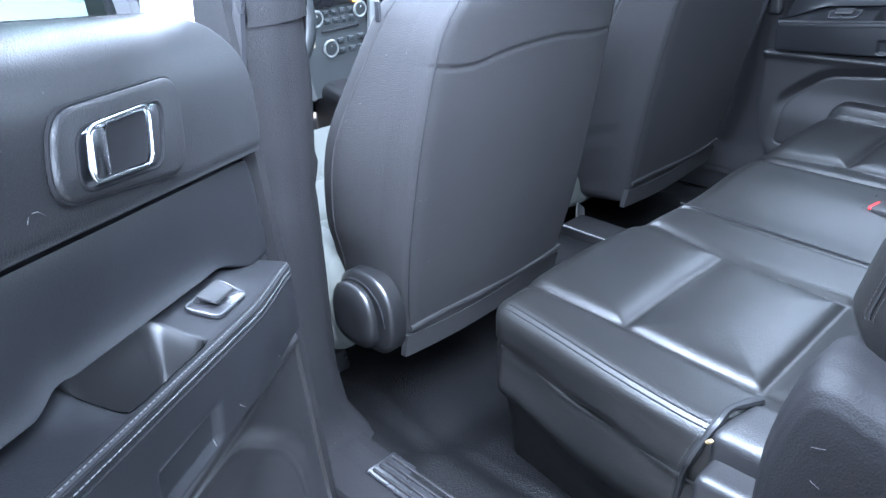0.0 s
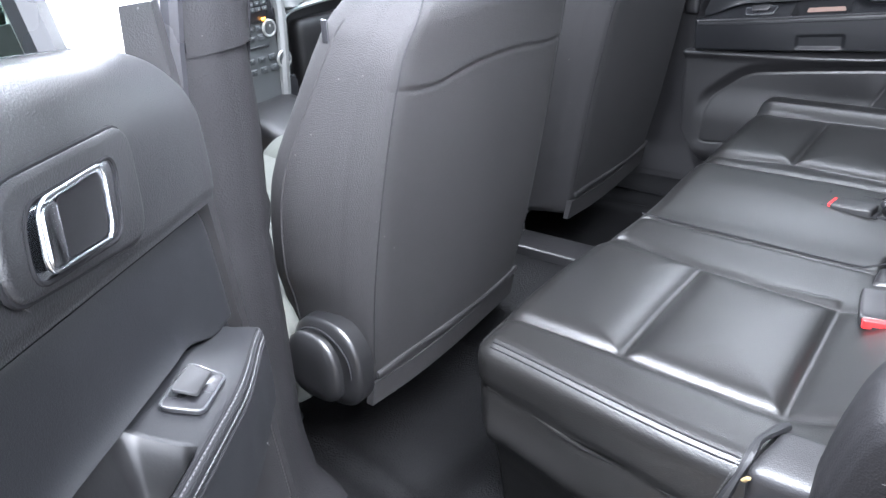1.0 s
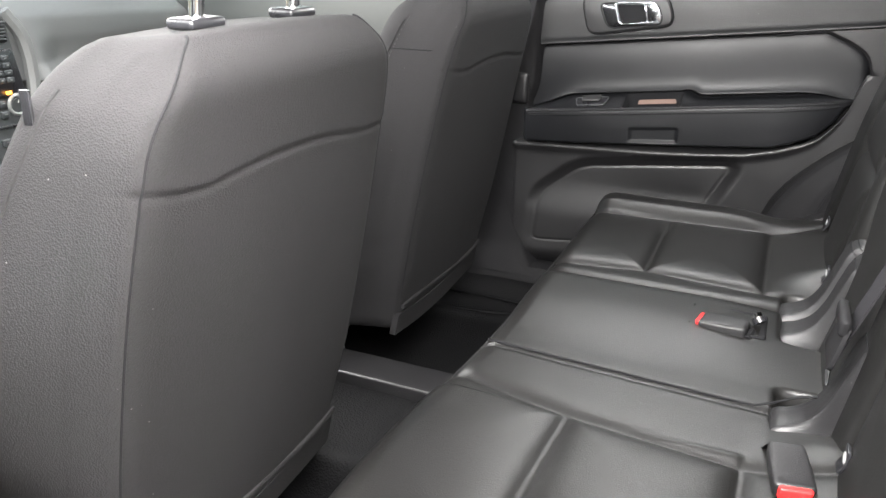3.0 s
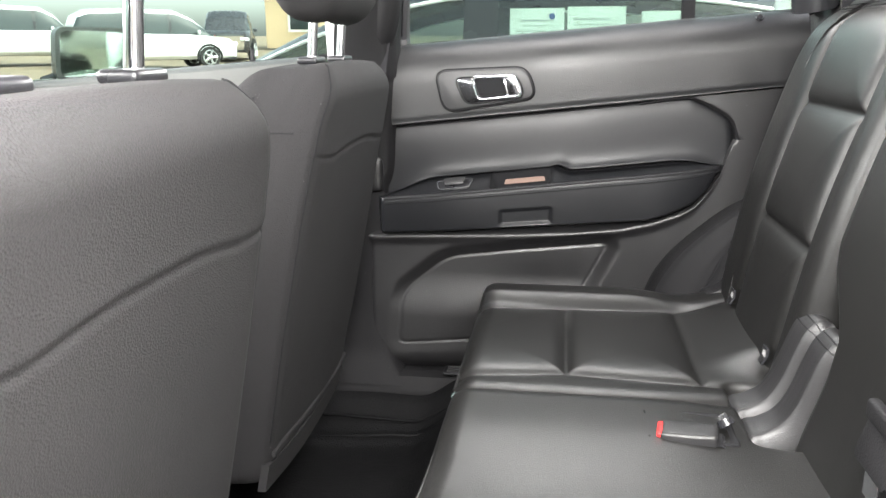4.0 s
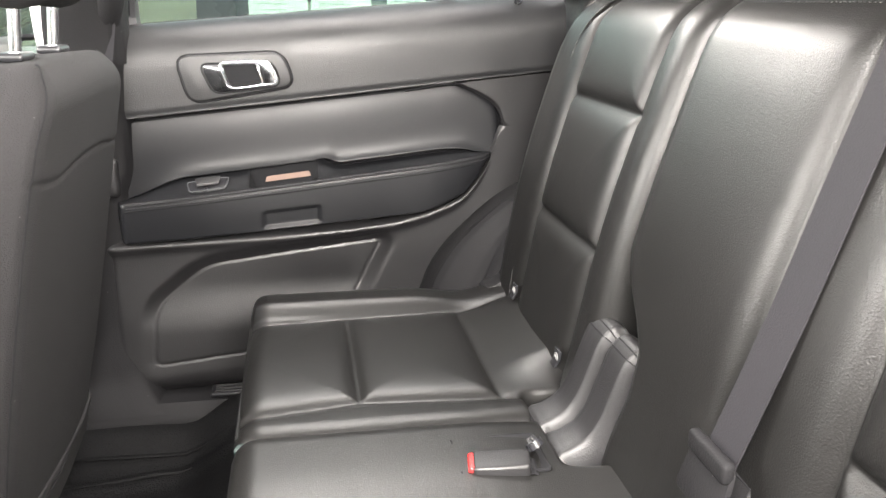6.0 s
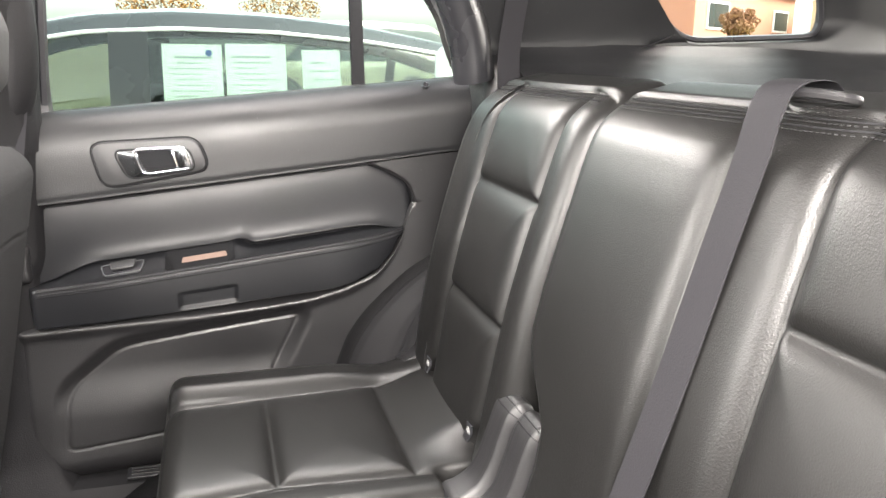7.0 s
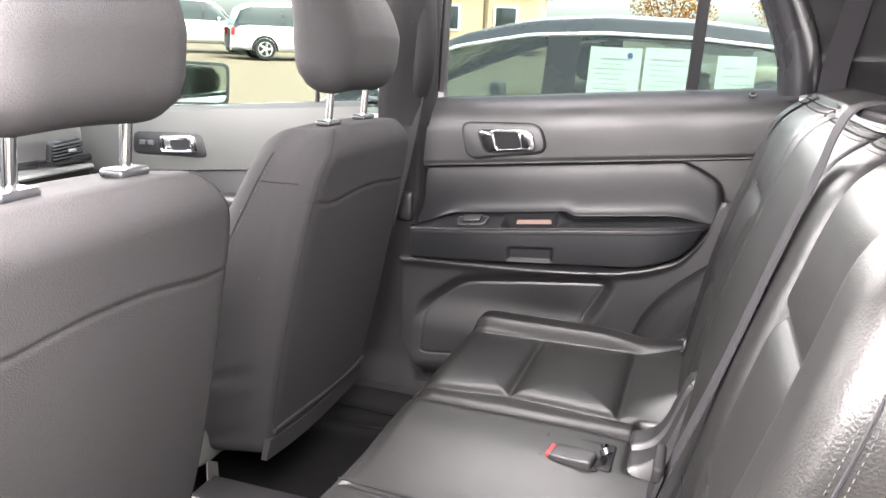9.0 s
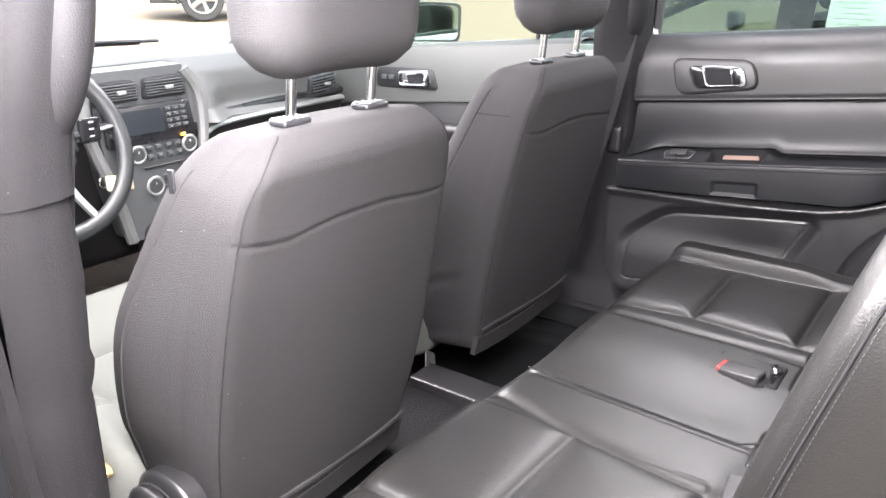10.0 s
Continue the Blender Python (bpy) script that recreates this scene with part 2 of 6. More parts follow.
chrome = material("chrome", (0.82, 0.83, 0.85), 0.09, metal=1.0, spread=0.03)
dark_chrome = material("dark_chrome", (0.40, 0.41, 0.43), 0.18, metal=1.0, spread=0.05)
scuff = material("pale_scuff", (0.045, 0.045, 0.047), 0.8)
pale_thread = material("pale_thread", (0.085, 0.085, 0.088), 0.8)
key_shine = material("satin_grey_ring", (0.05, 0.052, 0.055), 0.3)
seam_black = material("matt_black_seam", (0.009, 0.009, 0.010), 0.85, spec=0.15)
mid_thread = material("grey_thread", (0.036, 0.036, 0.038), 0.85)
webbing = material("belt_webbing", (0.0105, 0.0100, 0.0118), 0.75, spec=0.2, grain=0.6, bump=0.4, bump_size=500)
red_plastic = material("red_plastic", (0.62, 0.02, 0.02), 0.35, spread=0.06)
thread = material("grey_thread", (0.022, 0.022, 0.023), 0.6)
white_paint = material("white_car_paint", (0.78, 0.79, 0.8), 0.22, spread=0.03, coat=0.6)
dark_paint = material("dark_grey_car_paint", (0.035, 0.036, 0.042), 0.28, metal=0.3, coat=0.7, spread=0.06)
asphalt = material("asphalt", (0.09, 0.088, 0.085), 0.9, grain=0.8, grain_size=60, bump=0.5, bump_size=120, spread=0.22)
tan_foam = material("yellow_foam", (0.17, 0.12, 0.05), 0.95, grain=0.8, bump=0.5)
headliner = material("grey_headliner", (0.20, 0.20, 0.205), 0.95, grain=0.6, bump=0.3)
pane = glass("window_glass")
tinted_pane = glass("green_tinted_glass", (0.64, 0.71, 0.67))

# ---- the vehicle's shell: floor, sills, pillars, roof, outer skin ----
def crease(d, w):
    return math.exp(-(d / w) ** 2)


def floor_height(x, y):
    """The vinyl floor with the raised middle, the step under the bench and soft folds by the sills."""
    z = 0.53
    hump = smooth(0.19, 0.15, abs(x + 0.0)) * smooth(0.62, 0.52, y)
    z += 0.085 * hump
    z += 0.05 * smooth(0.60, 0.69, abs(x)) * smooth(0.95, 0.80, y)
    z += 0.010 * crease(abs(x) - 0.585 - 0.02 * math.sin(9 * y), 0.014) * smooth(0.62, 0.5, y)
    z += 0.05 * smooth(0.30, 0.18, y)
    z += 0.0025 * math.sin(23 * x + 4 * y) * math.sin(17 * y - 3 * x)
    return z


floor_ob = tagged(part("floor", sheet(lambda u, v: (lerp(-0.735, 0.735, u), lerp(-1.75, 1.5, v), floor_height(lerp(-0.735, 0.735, u), lerp(-1.75, 1.5, v))), 130, 230), rubber_floor, sharp=180), "black textured vinyl floor covering with a raised middle", "floor", kind="structure")
for side in (1,):
    for x, r, wob in ((0.588, 0.007, 0.012), (0.640, 0.005, 0.006)):
        line = [(side * (x + wob * math.sin(11 * y + 30 * x)), y, floor_height(side * x, y) + 0.001 + 0.002 * math.sin(17 * y)) for y in np.linspace(0.14, 0.62, 30)]
        part("fold", tube(line, lambda t, r=r: r * (0.35 + 0.65 * math.sin(math.pi * t)), 8, flat=0.7), rubber_floor, floor_ob, "soft fold in the covering")
track = thing("seat_track_cover", 0.083, 0.40, 0.60, "black plastic seat track cover on the floor", "seat track cover")
part("shell", soft_box(0.083, 0.400, 0.615, 0.080, 0.24, 0.045, 0.006, (4, 8, 2)), plastic, track)
part("edge_line", tube([(0.045, 0.284, 0.637), (0.121, 0.284, 0.637)], 0.0015, 6), plastic, track)
settle(track)
tagged(part("underbody", soft_box(0, -0.1, 0.40, 1.7, 4.2, 0.2, 0.03, (2, 2, 2)), smooth_black), "black underbody of the vehicle", "underbody", kind="structure")


def sill(side, name):
    def f(u, v):
        y = lerp(-0.55, 1.45, u)
        a = [(-0.045, 0.500), (-0.040, 0.585), (-0.022, 0.615), (0.0, 0.622), (0.045, 0.622), (0.075, 0.612), (0.09, 0.585), (0.095, 0.50)]
        k = v * (len(a) - 1)
        i = min(int(k), len(a) - 2)
        dx, z = lerp(a[i][0], a[i + 1][0], k - i), lerp(a[i][1], a[i + 1][1], k - i)
        rise = 0.16 * smooth(-0.02, -0.42, y) ** 1.5
        return (side * (0.735 + dx), y, z + rise * (0.3 + 0.7 * smooth(0.5, 0.62, z)))
    ob = tagged(part(name, sheet(f, 80, 28), plastic_matt_dim), "black grained plastic door sill trim", "sill trim", kind="structure")
    plate = part("scuff_plate", soft_box(side * 0.742, 0.17, 0.6235, 0.055, 0.16, 0.006, 0.003, (2, 2, 1)), smooth_black, ob)
    for k in range(4):
        part("rib", soft_box(side * (0.724 + 0.012 * k), 0.17, 0.6275, 0.005, 0.145, 0.004, 0.0018, (1, 2, 1)), plastic, ob)
    outer = part("painted_sill", soft_box(side * 0.872, 0.35, 0.46, 0.085, 2.6, 0.24, 0.035, (2, 12, 3)), white_paint, ob, "white painted outer sill")
    seal = part("rubber_seal", tube([(side * 0.834, y, 0.592) for y in np.linspace(-0.3, 1.3, 14)], 0.008, 8), smooth_black, ob)
    return ob


sill(-1, "sill_left")
sill(1, "sill_right")


def pillar_b(side, name):
    """Upper and lower trim of the middle post, with the painted jamb outside it."""
    rows_in = [(0.60, 0.700), (0.66, 0.728), (0.75, 0.738), (0.90, 0.736), (1.02, 0.733), (1.045, 0.722), (1.06, 0.728), (1.15, 0.722), (1.26, 0.706), (1.50, 0.655), (1.78, 0.59)]
    if side < 0:
        rows_in = [(z, x - 0.022 * smooth(1.26, 1.15, z)) for z, x in rows_in]
    rows_front = [(0.60, 0.56), (0.75, 0.50), (1.0, 0.485), (1.3, 0.47), (1.78, 0.40)]
    rows_back = [(0.60, 0.30), (0.612, 0.330), (0.64, 0.350), (0.68, 0.362), (0.9, 0.366), (1.02, 0.362), (1.06, 0.352), (1.3, 0.345), (1.78, 0.30)]
    if side < 0:
        rows_back[:6] = [(0.60, 0.315), (0.65, 0.338), (0.72, 0.346), (0.9, 0.346), (1.0, 0.350), (1.02, 0.353)]

    def ring(z):
        x1, yb, yf = table(z, rows_in), table(z, rows_back), table(z, rows_front)
        x0 = table(z, [(0.6, 0.80), (1.3, 0.80), (1.78, 0.68)])
        return [(x0, yb + 0.004), (lerp(x0, x1, 0.35), yb - 0.004), (lerp(x0, x1, 0.7), yb), (lerp(x0, x1, 0.92), yb + 0.012), (x1, yb + 0.035), (x1 - 0.003, lerp(yb, yf, 0.5)), (x1, yf - 0.03), (lerp(x0, x1, 0.8), yf - 0.005), (x0, yf)]

    def shell(z0, z1, grow):
        def f(u, v):
            z = lerp(z0, z1, u)
            r = ring(z)
            k = v * (len(r) - 1)
            i = min(int(k), len(r) - 2)
            x, y = lerp(r[i][0], r[i + 1][0], k - i), lerp(r[i][1], r[i + 1][1], k - i)
            return (side * (x - grow), y - grow * 0.6, z)
        return sheet(f, 40, 24)

    ob = thing(name, side * 0.76, 0.42, 0.6, "black plastic trim on the middle roof post", "pillar trim", kind="structure")
    part("lower_trim", shell(0.598, 1.243, 0.0), plastic_matt_dim, ob, sharp=60)
    part("upper_trim", shell(1.238, 1.80, 0.005), plastic_matt_dim, ob, sharp=60)
    jamb = part("jamb", soft_box(side * 0.85, 0.43, 1.06, 0.09, 0.15, 1.1, 0.02, (2, 2, 6), lambda p, n: Vector((p.x - side * 0.19 * max(0, p.z - 1.28), p.y, p.z))), white_paint, ob, "white painted door jamb")
    part("rubber_seal", tube(curve_points([(side * 0.812, 0.345, 0.62), (side * 0.815, 0.350, 0.9), (side * 0.812, 0.345, 1.25), (side * 0.72, 0.30, 1.76)], 8), 0.011, 8), smooth_black, ob)
    # padded cover of the belt's upper anchor
    loop = curve_points([(side * 0.655, 0.40, 1.76), (side * 0.668, 0.355, 1.62), (side * 0.688, 0.345, 1.46), (side * 0.704, 0.352, 1.36), (side * 0.725, 0.375, 1.30), (side * 0.735, 0.40, 1.315)], 8)
    part("belt_cover", tube(loop, lambda t: 0.019 + 0.008 * math.sin(math.pi * t), 12), plastic_matt_dim, ob)
    belt = curve_points([(side * 0.700, 0.36, 1.36), (side * 0.708, 0.40, 1.15), (side * 0.705, 0.46, 0.90), (side * 0.705, 0.50, 0.70)], 10)
    part("belt", sheet(lambda u, v: belt[min(int(u * (len(belt) - 1) + 0.5), len(belt) - 1)] + Vector((0, (v - 0.5) * 0.046, 0)), len(belt) - 1, 2), webbing, ob)
    part("trim_swelling", soft_box(side * 0.726, 0.392, 1.046, 0.022, 0.040, 0.070, 0.011, (3, 3, 5)), plastic, ob)
    return settle(ob)


pillar_b(-1, "pillar_left")
pillar_b(1, "pillar_right")

# roof
roof_rows = [(-1.9, 1.60), (-1.5, 1.72), (-0.6, 1.77), (0.4, 1.765), (0.95, 1.70)]
tagged(part("ceiling", slab(lambda u, v: (lerp(-0.62, 0.62, u), lerp(-1.9, 0.95, v), table(lerp(-1.9, 0.95, v), roof_rows) - 0.05 * (2 * u - 1) ** 4), 24, 24, (0, 0, 0.04)), headliner), "grey cloth headliner", "ceiling", kind="structure")
tagged(part("roof_skin", slab(lambda u, v: (lerp(-0.66, 0.66, u), lerp(-1.95, 1.0, v), table(lerp(-1.95, 1.0, v), roof_rows) + 0.05 - 0.05 * (2 * u - 1) ** 4), 24, 24, (0, 0, 0.01)), white_paint), "white painted roof", "roof", kind="structure")
for side in (-1, 1):
    rail = [(side * 0.70, 1.75, 1.17), (side * 0.66, 1.3, 1.47), (side * 0.63, 0.9, 1.69), (side * 0.63, 0.3, 1.745), (side * 0.64, -0.6, 1.745), (side * 0.64, -1.4, 1.70), (side * 0.62, -1.85, 1.58)]
    tagged(part("trim_roof_rail", tube(curve_points(rail, 8), 0.045, 10), plastic_soft), "dark trim along the roof's edge", "roof rail", kind="structure")

# rear side panels with the quarter window, and the tailgate that closes the rear
def quarter(side, name):
    ob = thing(name, side * 0.8, -0.9, 0.6, "dark moulded side trim round the quarter window", "side trim", kind="structure")
    hole = rounded([(-0.70, 1.60), (-0.895, 1.44), (-1.24, 1.457), (-1.17, 1.66)], [0.05, 0.05, 0.05, 0.05], 6)

    def inner_x(y, z):
        return 0.70 + 0.06 * smooth(1.36, 1.43, z) - 0.14 * smooth(1.45, 1.78, z) - 0.03 * smooth(-1.0, -1.7, y)

    # panel as rings from the window's edge outward to the panel's outline
    n = len(hole)
    outline = []
    for (y, z) in hole:
        cy, cz = -1.02, 1.53
        dy, dz = y - cy, z - cz
        k = 9.0
        if dz > 0:
            k = min(k, (1.78 - cz) / dz)
        if dz < 0:
            k = min(k, (1.385 - cz) / dz)
        if dy > 0:
            k = min(k, (-0.372 - cy) / dy)
        if dy < 0:
            k = min(k, (-1.9 - cy) / dy)
        outline.append((cy + dy * k, cz + dz * k))

    def f(u, v):
        i = int(round(u * n)) % n
        y, z = lerp(hole[i][0], outline[i][0], v), lerp(hole[i][1], outline[i][1], v)
        # it tucks behind the post trim at its front end
        return (side * (inner_x(y, z) + 0.035 * (1 - smooth(0, 0.12, v)) + 0.06 * smooth(-0.80, -0.64, y)), y, z)
    part("upper_panel", sheet(f, n, 22, wrap_u=True), plastic_soft, ob, "dark soft-touch panel", sharp=70)
    # post trim behind the rear door's window
    def corner(u, v):
        z = lerp(1.392 + 0.046 * smooth(0.25, 1.0, u), 1.74, v)
        end = table(z, [(1.345, -1.02), (1.40, -0.96), (1.435, -0.905), (1.455, -0.872), (1.60, -0.692), (1.74, -0.60)])
        y = lerp(-0.395 + 0.32 * max(0.0, z - 1.42), end, u)
        return (side * (inner_x(y, z) - 0.032 * smooth(-0.02, 0.30, v) + 0.045 * (1 - smooth(0.0, 0.07, u))), y, z)
    part("corner_panel", slab(corner, 24, 24, (side * 0.012, 0, 0)), plastic_soft, ob, "smooth dark post trim", sharp=80)
    seam = curve_points([(0, -0.43, 1.405), (0, -0.62, 1.412), (0, -0.78, 1.424), (0, -0.862, 1.452)], 8)
    part("seam_line", tube([(side * (inner_x(p.y, p.z) - 0.006), p.y, p.z) for p in seam], 0.0016, 6), smooth_black, ob)
    # corner post between the rear door's window and the panel
    post = curve_points([(side * 0.735, -0.425, 1.36), (side * 0.722, -0.405, 1.45), (side * 0.69, -0.345, 1.58), (side * 0.63, -0.25, 1.76)], 8)
    part("corner_post", tube(post, 0.040, 12), smooth_black, ob)

    # ledge below
    def ledge(u, v):
        y = lerp(-0.50, -1.8, u)
        a = [(0.756, 1.430), (0.738, 1.410), (0.714, 1.392), (0.684, 1.375), (0.642, 1.356), (0.592, 1.337), (0.548, 1.315), (0.522, 1.27), (0.515, 0.95)]
        k = v * (len(a) - 1)
        i = min(int(k), len(a) - 2)
        x, z = lerp(a[i][0], a[i + 1][0], k - i), lerp(a[i][1], a[i + 1][1], k - i)
        z -= 0.025 * crease(y + 0.98, 0.20) * smooth(0.75, 0.6, x)
        return (side * x, y, z)
    part("ledge", sheet(ledge, 40, 36), plastic_soft, ob, "dark plastic ledge over the wheel", sharp=70)

    part("lower_panel", soft_box(side * 0.80, -1.15, 0.98, 0.16, 1.4, 0.85, 0.03, (2, 4, 4)), plastic, ob)
    part("painted_flank", soft_box(side * 0.92, -1.15, 0.90, 0.08, 1.5, 1.06, 0.035, (2, 6, 6)), white_paint, ob, "white painted rear flank")
    g = rounded([(-0.69, 1.615), (-0.885, 1.435), (-1.25, 1.450), (-1.18, 1.675)], 0.04, 5)
    w = part("quarter_glass", prism(g, lambda a, b, c: (side * (0.79 - 0.2 * max(0, b - 1.45) + c), a, b), 0.004), pane, ob, "clear quarter window glass")
    w.visible_shadow = False
    seal = [(side * (0.775 - 0.2 * max(0, b - 1.45)), a, b) for a, b in hole]
    part("window_seal", tube(seal, 0.008, 6, closed=True), smooth_black, ob)
    return settle(ob)


quarter(-1, "side_trim_left")
quarter(1, "side_trim_right")
gate = thing("tailgate", 0, -1.9, 0.6, "closed tailgate with its rear window", "tailgate", kind="structure")
part("lower_panel", soft_box(0, -1.93, 0.95, 1.5, 0.12, 0.8, 0.04, (4, 2, 4)), plastic, gate)
w = part("rear_glass", prism(rounded([(-0.62, 1.38), (0.62, 1.38), (0.55, 1.64), (-0.55, 1.64)], 0.06, 5), lambda a, b, c: (a, -1.93 + 0.25 * (b - 1.38) + c, b), 0.004), pane, gate)
w.visible_shadow = False
settle(gate)
tagged(part("cargo_floor", soft_box(0, -1.2, 0.90, 1.02, 1.3, 0.04, 0.015, (2, 2, 1)), plastic), "dark carpeted load floor", "load floor", kind="structure")

# ---- doors ----
def stitch_rows(lines, length=0.0042, gap=0.0026, r=0.0007):
    """Short raised stitches along each line of points."""
    bm = bmesh.new()
    for pts in lines:
        pts = [Vector(p) for p in pts]
        acc, step = 0.0, length + gap
        for a, b in zip(pts, pts[1:]):
            seg = (b - a).length
            if seg < 1e-6:
                continue
            d = (b - a) / seg
            side = d.cross(Vector((0, 0, 1)))
            side = side.normalized() if side.length > 1e-3 else Vector((1, 0, 0))
            up = side.cross(d).normalized()
            t = acc
            while t + length < seg:
                p, q = a + d * t, a + d * (t + length)
                vs = [bm.verts.new(w) for w in (p + side * r, p + up * r, p - side * r, p - up * r, q + side * r, q + up * r, q - side * r, q - up * r)]
                for i in range(4):
                    bm.faces.new((vs[i], vs[(i + 1) % 4], vs[4 + (i + 1) % 4], vs[4 + i]))
                t += step
            acc = t - seg if t > seg else 0.0
    return bm


def poly_dist(p, poly):
    """Distance to an outline, negative inside."""
    x, y = p
    best, inside, n = 9.0, False, len(poly)
    for i in range(n):
        (ax, ay), (bx, by) = poly[i - 1], poly[i]
        best = min(best, seg_dist(x, y, ax, ay, bx, by))
        if (ay > y) != (by > y) and x < (bx - ax) * (y - ay) / (by - ay) + ax:
            inside = not inside
    return -best if inside else best


def z_crease(s):
    return 1.140 + (s - 0.106) * 0.1035


def z_belt(s):
    return 1.298 + (s - 0.115) * 0.085


def arm_height(s):
    return 1.002 + (s - 0.104) * 0.107


def under_height(s):
    return 0.928 + (s - 0.104) * 0.076 + table(s, [(0.62, 0.0), (0.66, 0.008), (0.707, 0.026), (0.735, 0.052), (0.752, 0.080)])


POCKET = rounded([(0.552, 0.907), (0.36, 0.887), (0.226, 0.871), (0.132, 0.795), (0.123, 0.682), (0.30, 0.698), (0.455, 0.712)], [0.010, 0.03, 0.03, 0.03, 0.018, 0.02, 0.02], 5)
LIP = [(0.04, 0.915), (0.10, 0.919), (0.362, 0.926), (0.50, 0.934), (0.574, 0.942), (0.64, 0.957), (0.68, 0.973), (0.713, 0.993), (0.742, 1.028), (0.760, 1.062), (0.772, 1.100), (0.780, 1.122), (0.91, 1.122)]
FRONT_EDGE = [(1.10, 0.030), (1.15, 0.016), (1.20, 0.016), (1.225, 0.028), (1.251, 0.050), (1.275, 0.082), (1.297, 0.135)]


def rear_edge(z):
    """How far back the door reaches at a height: the wheel's arch cuts its lower corner."""
    return table(z, [(0.60, 0.655), (0.70, 0.670), (0.80, 0.690), (0.893, 0.735), (0.955, 0.820), (1.02, 0.90), (1.36, 0.90)])


def rear_door(name, place, label, strip, rise=0.0):
    """A rear door's lining and skin. place(s, n, z): s runs back from the hinge, n into the room."""
    door = thing(name, *place(0.03, -0.02, 0.62), label, "car door")
    P = lambda s, n, z: Vector(place(s, n, z))
    z_arm = lambda s: arm_height(s) + rise
    z_under = lambda s: min(under_height(s) + 0.6 * rise, z_arm(s) - 0.012)
    cup0, cup1 = 0.312, 0.440
    arm_reach = lambda s: (0.040 + 0.017 * smooth(0.08, 0.25, s)) * math.sqrt(max(0.02, 1 - (max(0.0, s - 0.62) / 0.146) ** 2))
    # how far the shelf rises towards the door's face: a pod with the switch, the cup, then a shallow trough
    inner_rise = lambda s: 0.028 * smooth(0.09, 0.21, s) * smooth(0.480, 0.435, s) + 0.009 * smooth(0.435, 0.480, s) * smooth(0.76, 0.70, s)
    low_edge = lambda s: z_arm(s) + inner_rise(s) + 0.009 * smooth(0.430, 0.460, s) * smooth(0.75, 0.66, s)

    # upper panel, upright below and rolling away to the window above
    def up(u, v):
        t = max(0.0, (v - 0.06) / 0.94)
        s0 = table(lerp(1.120, 1.297, t), FRONT_EDGE)
        s = lerp(s0, 0.90, u ** 1.25)
        z0, z1 = z_crease(s), z_belt(s)
        zm = lerp(z0, z1, 0.52)
        if v < 0.06:
            z, n = z0 + 0.003 * v / 0.06, lerp(-0.014, 0.012, v / 0.06)
        elif t < 0.45:
            z, n = lerp(z0 + 0.003, zm, t / 0.45), 0.013 - 0.001 * math.cos(math.pi * t / 0.45)
        else:
            a = (t - 0.45) / 0.55 * math.pi / 2
            z, n = zm + (z1 - zm) * math.sin(a), 0.014 - 0.058 * (1 - math.cos(a))
        n -= 0.020 * (1 - smooth(0.0, 0.022, s - s0)) ** 2
        n -= 0.0025 * crease(t - 0.02, 0.03)
        return P(s, n, z)
    part("upper_panel", sheet(up, 90, 60), plastic_soft, door, "soft dark upper lining", sharp=60)

    # padded insert: flat above, sweeping out to the shelf below
    def ins(u, v):
        s = lerp(0.040, 0.786, u)
        top = z_crease(s) - 0.005 if s < 0.693 else table(s, [(0.693, 1.198), (0.735, 1.180), (0.764, 1.163), (0.778, 1.146), (0.786, 1.122)])
        bot = low_edge(s) if s < 0.745 else table(s, [(0.745, low_edge(0.745)), (0.764, 1.070), (0.778, 1.093), (0.786, 1.120)])
        bot = min(bot, top - 0.001)
        h = bot + (top - bot) * max(0.0, v - 0.04) / 0.96
        edge = h - bot
        n = -0.005 + 0.012 * math.exp(-edge / 0.012) * smooth(0.10, 0.24, s) * smooth(0.786, 0.70, s) + 0.004 * (1 - math.exp(-(top - h) / 0.012))
        n += 0.002 * math.sin(math.pi * u) * math.sin(math.pi * v)
        if v < 0.04:
            n = lerp(-0.012, n, smooth(0, 0.04, v))
        rim = min(s - 0.040, 0.786 - s, 0.02)
        return P(s, n - 0.012 * (1 - rim / 0.02) ** 3, h)
    part("insert", sheet(ins, 120, 60), satin_vinyl, door, "padded black vinyl insert", sharp=70)
    groove = [(0.60, z_crease(0.60) - 0.003), (0.69, z_crease(0.69) - 0.001), (0.735, 1.181), (0.772, 1.158), (0.787, 1.124), (0.779, 1.093), (0.765, 1.063), (0.738, 1.029), (0.708, 1.004), (0.66, 0.988)]
    part("insert_groove", tube([P(p.x, 0.003, p.y) for p in curve_points([(a, b, 0) for a, b in groove], 5)], 0.0020, 6), seam_black, door)

    # dark joint behind crease and insert
    def back(u, v):
        s = lerp(0.03, 0.90, u)
        z = lerp(0.88, z_crease(s) + 0.02, v)
        return P(min(s, rear_edge(z) + 0.01), -0.016, z)
    part("backing", sheet(back, 30, 12), seam_black, door)

    # lower panel: a ridge under the armrest, a sunk pocket cover, the wheel's arch behind
    def low(u, v):
        s = lerp(0.05, 0.90, u)
        zt = table(s, LIP)
        z = lerp(0.603, zt, v)
        s0 = 0.05 + 0.055 * (1 - math.sqrt(max(0.0, 1 - (1 - min(1.0, (z - 0.603) / 0.075)) ** 2)))
        s = lerp(s0, rear_edge(z), u)
        zt = table(s, LIP)
        lip = zt
        zt += 0.016 * smooth(0.70, 0.60, s)
        z = lerp(0.603, zt, v)
        d = poly_dist((s, z), POCKET)
        deep = 0.15 + 0.85 * smooth(0.74, 0.84, z)
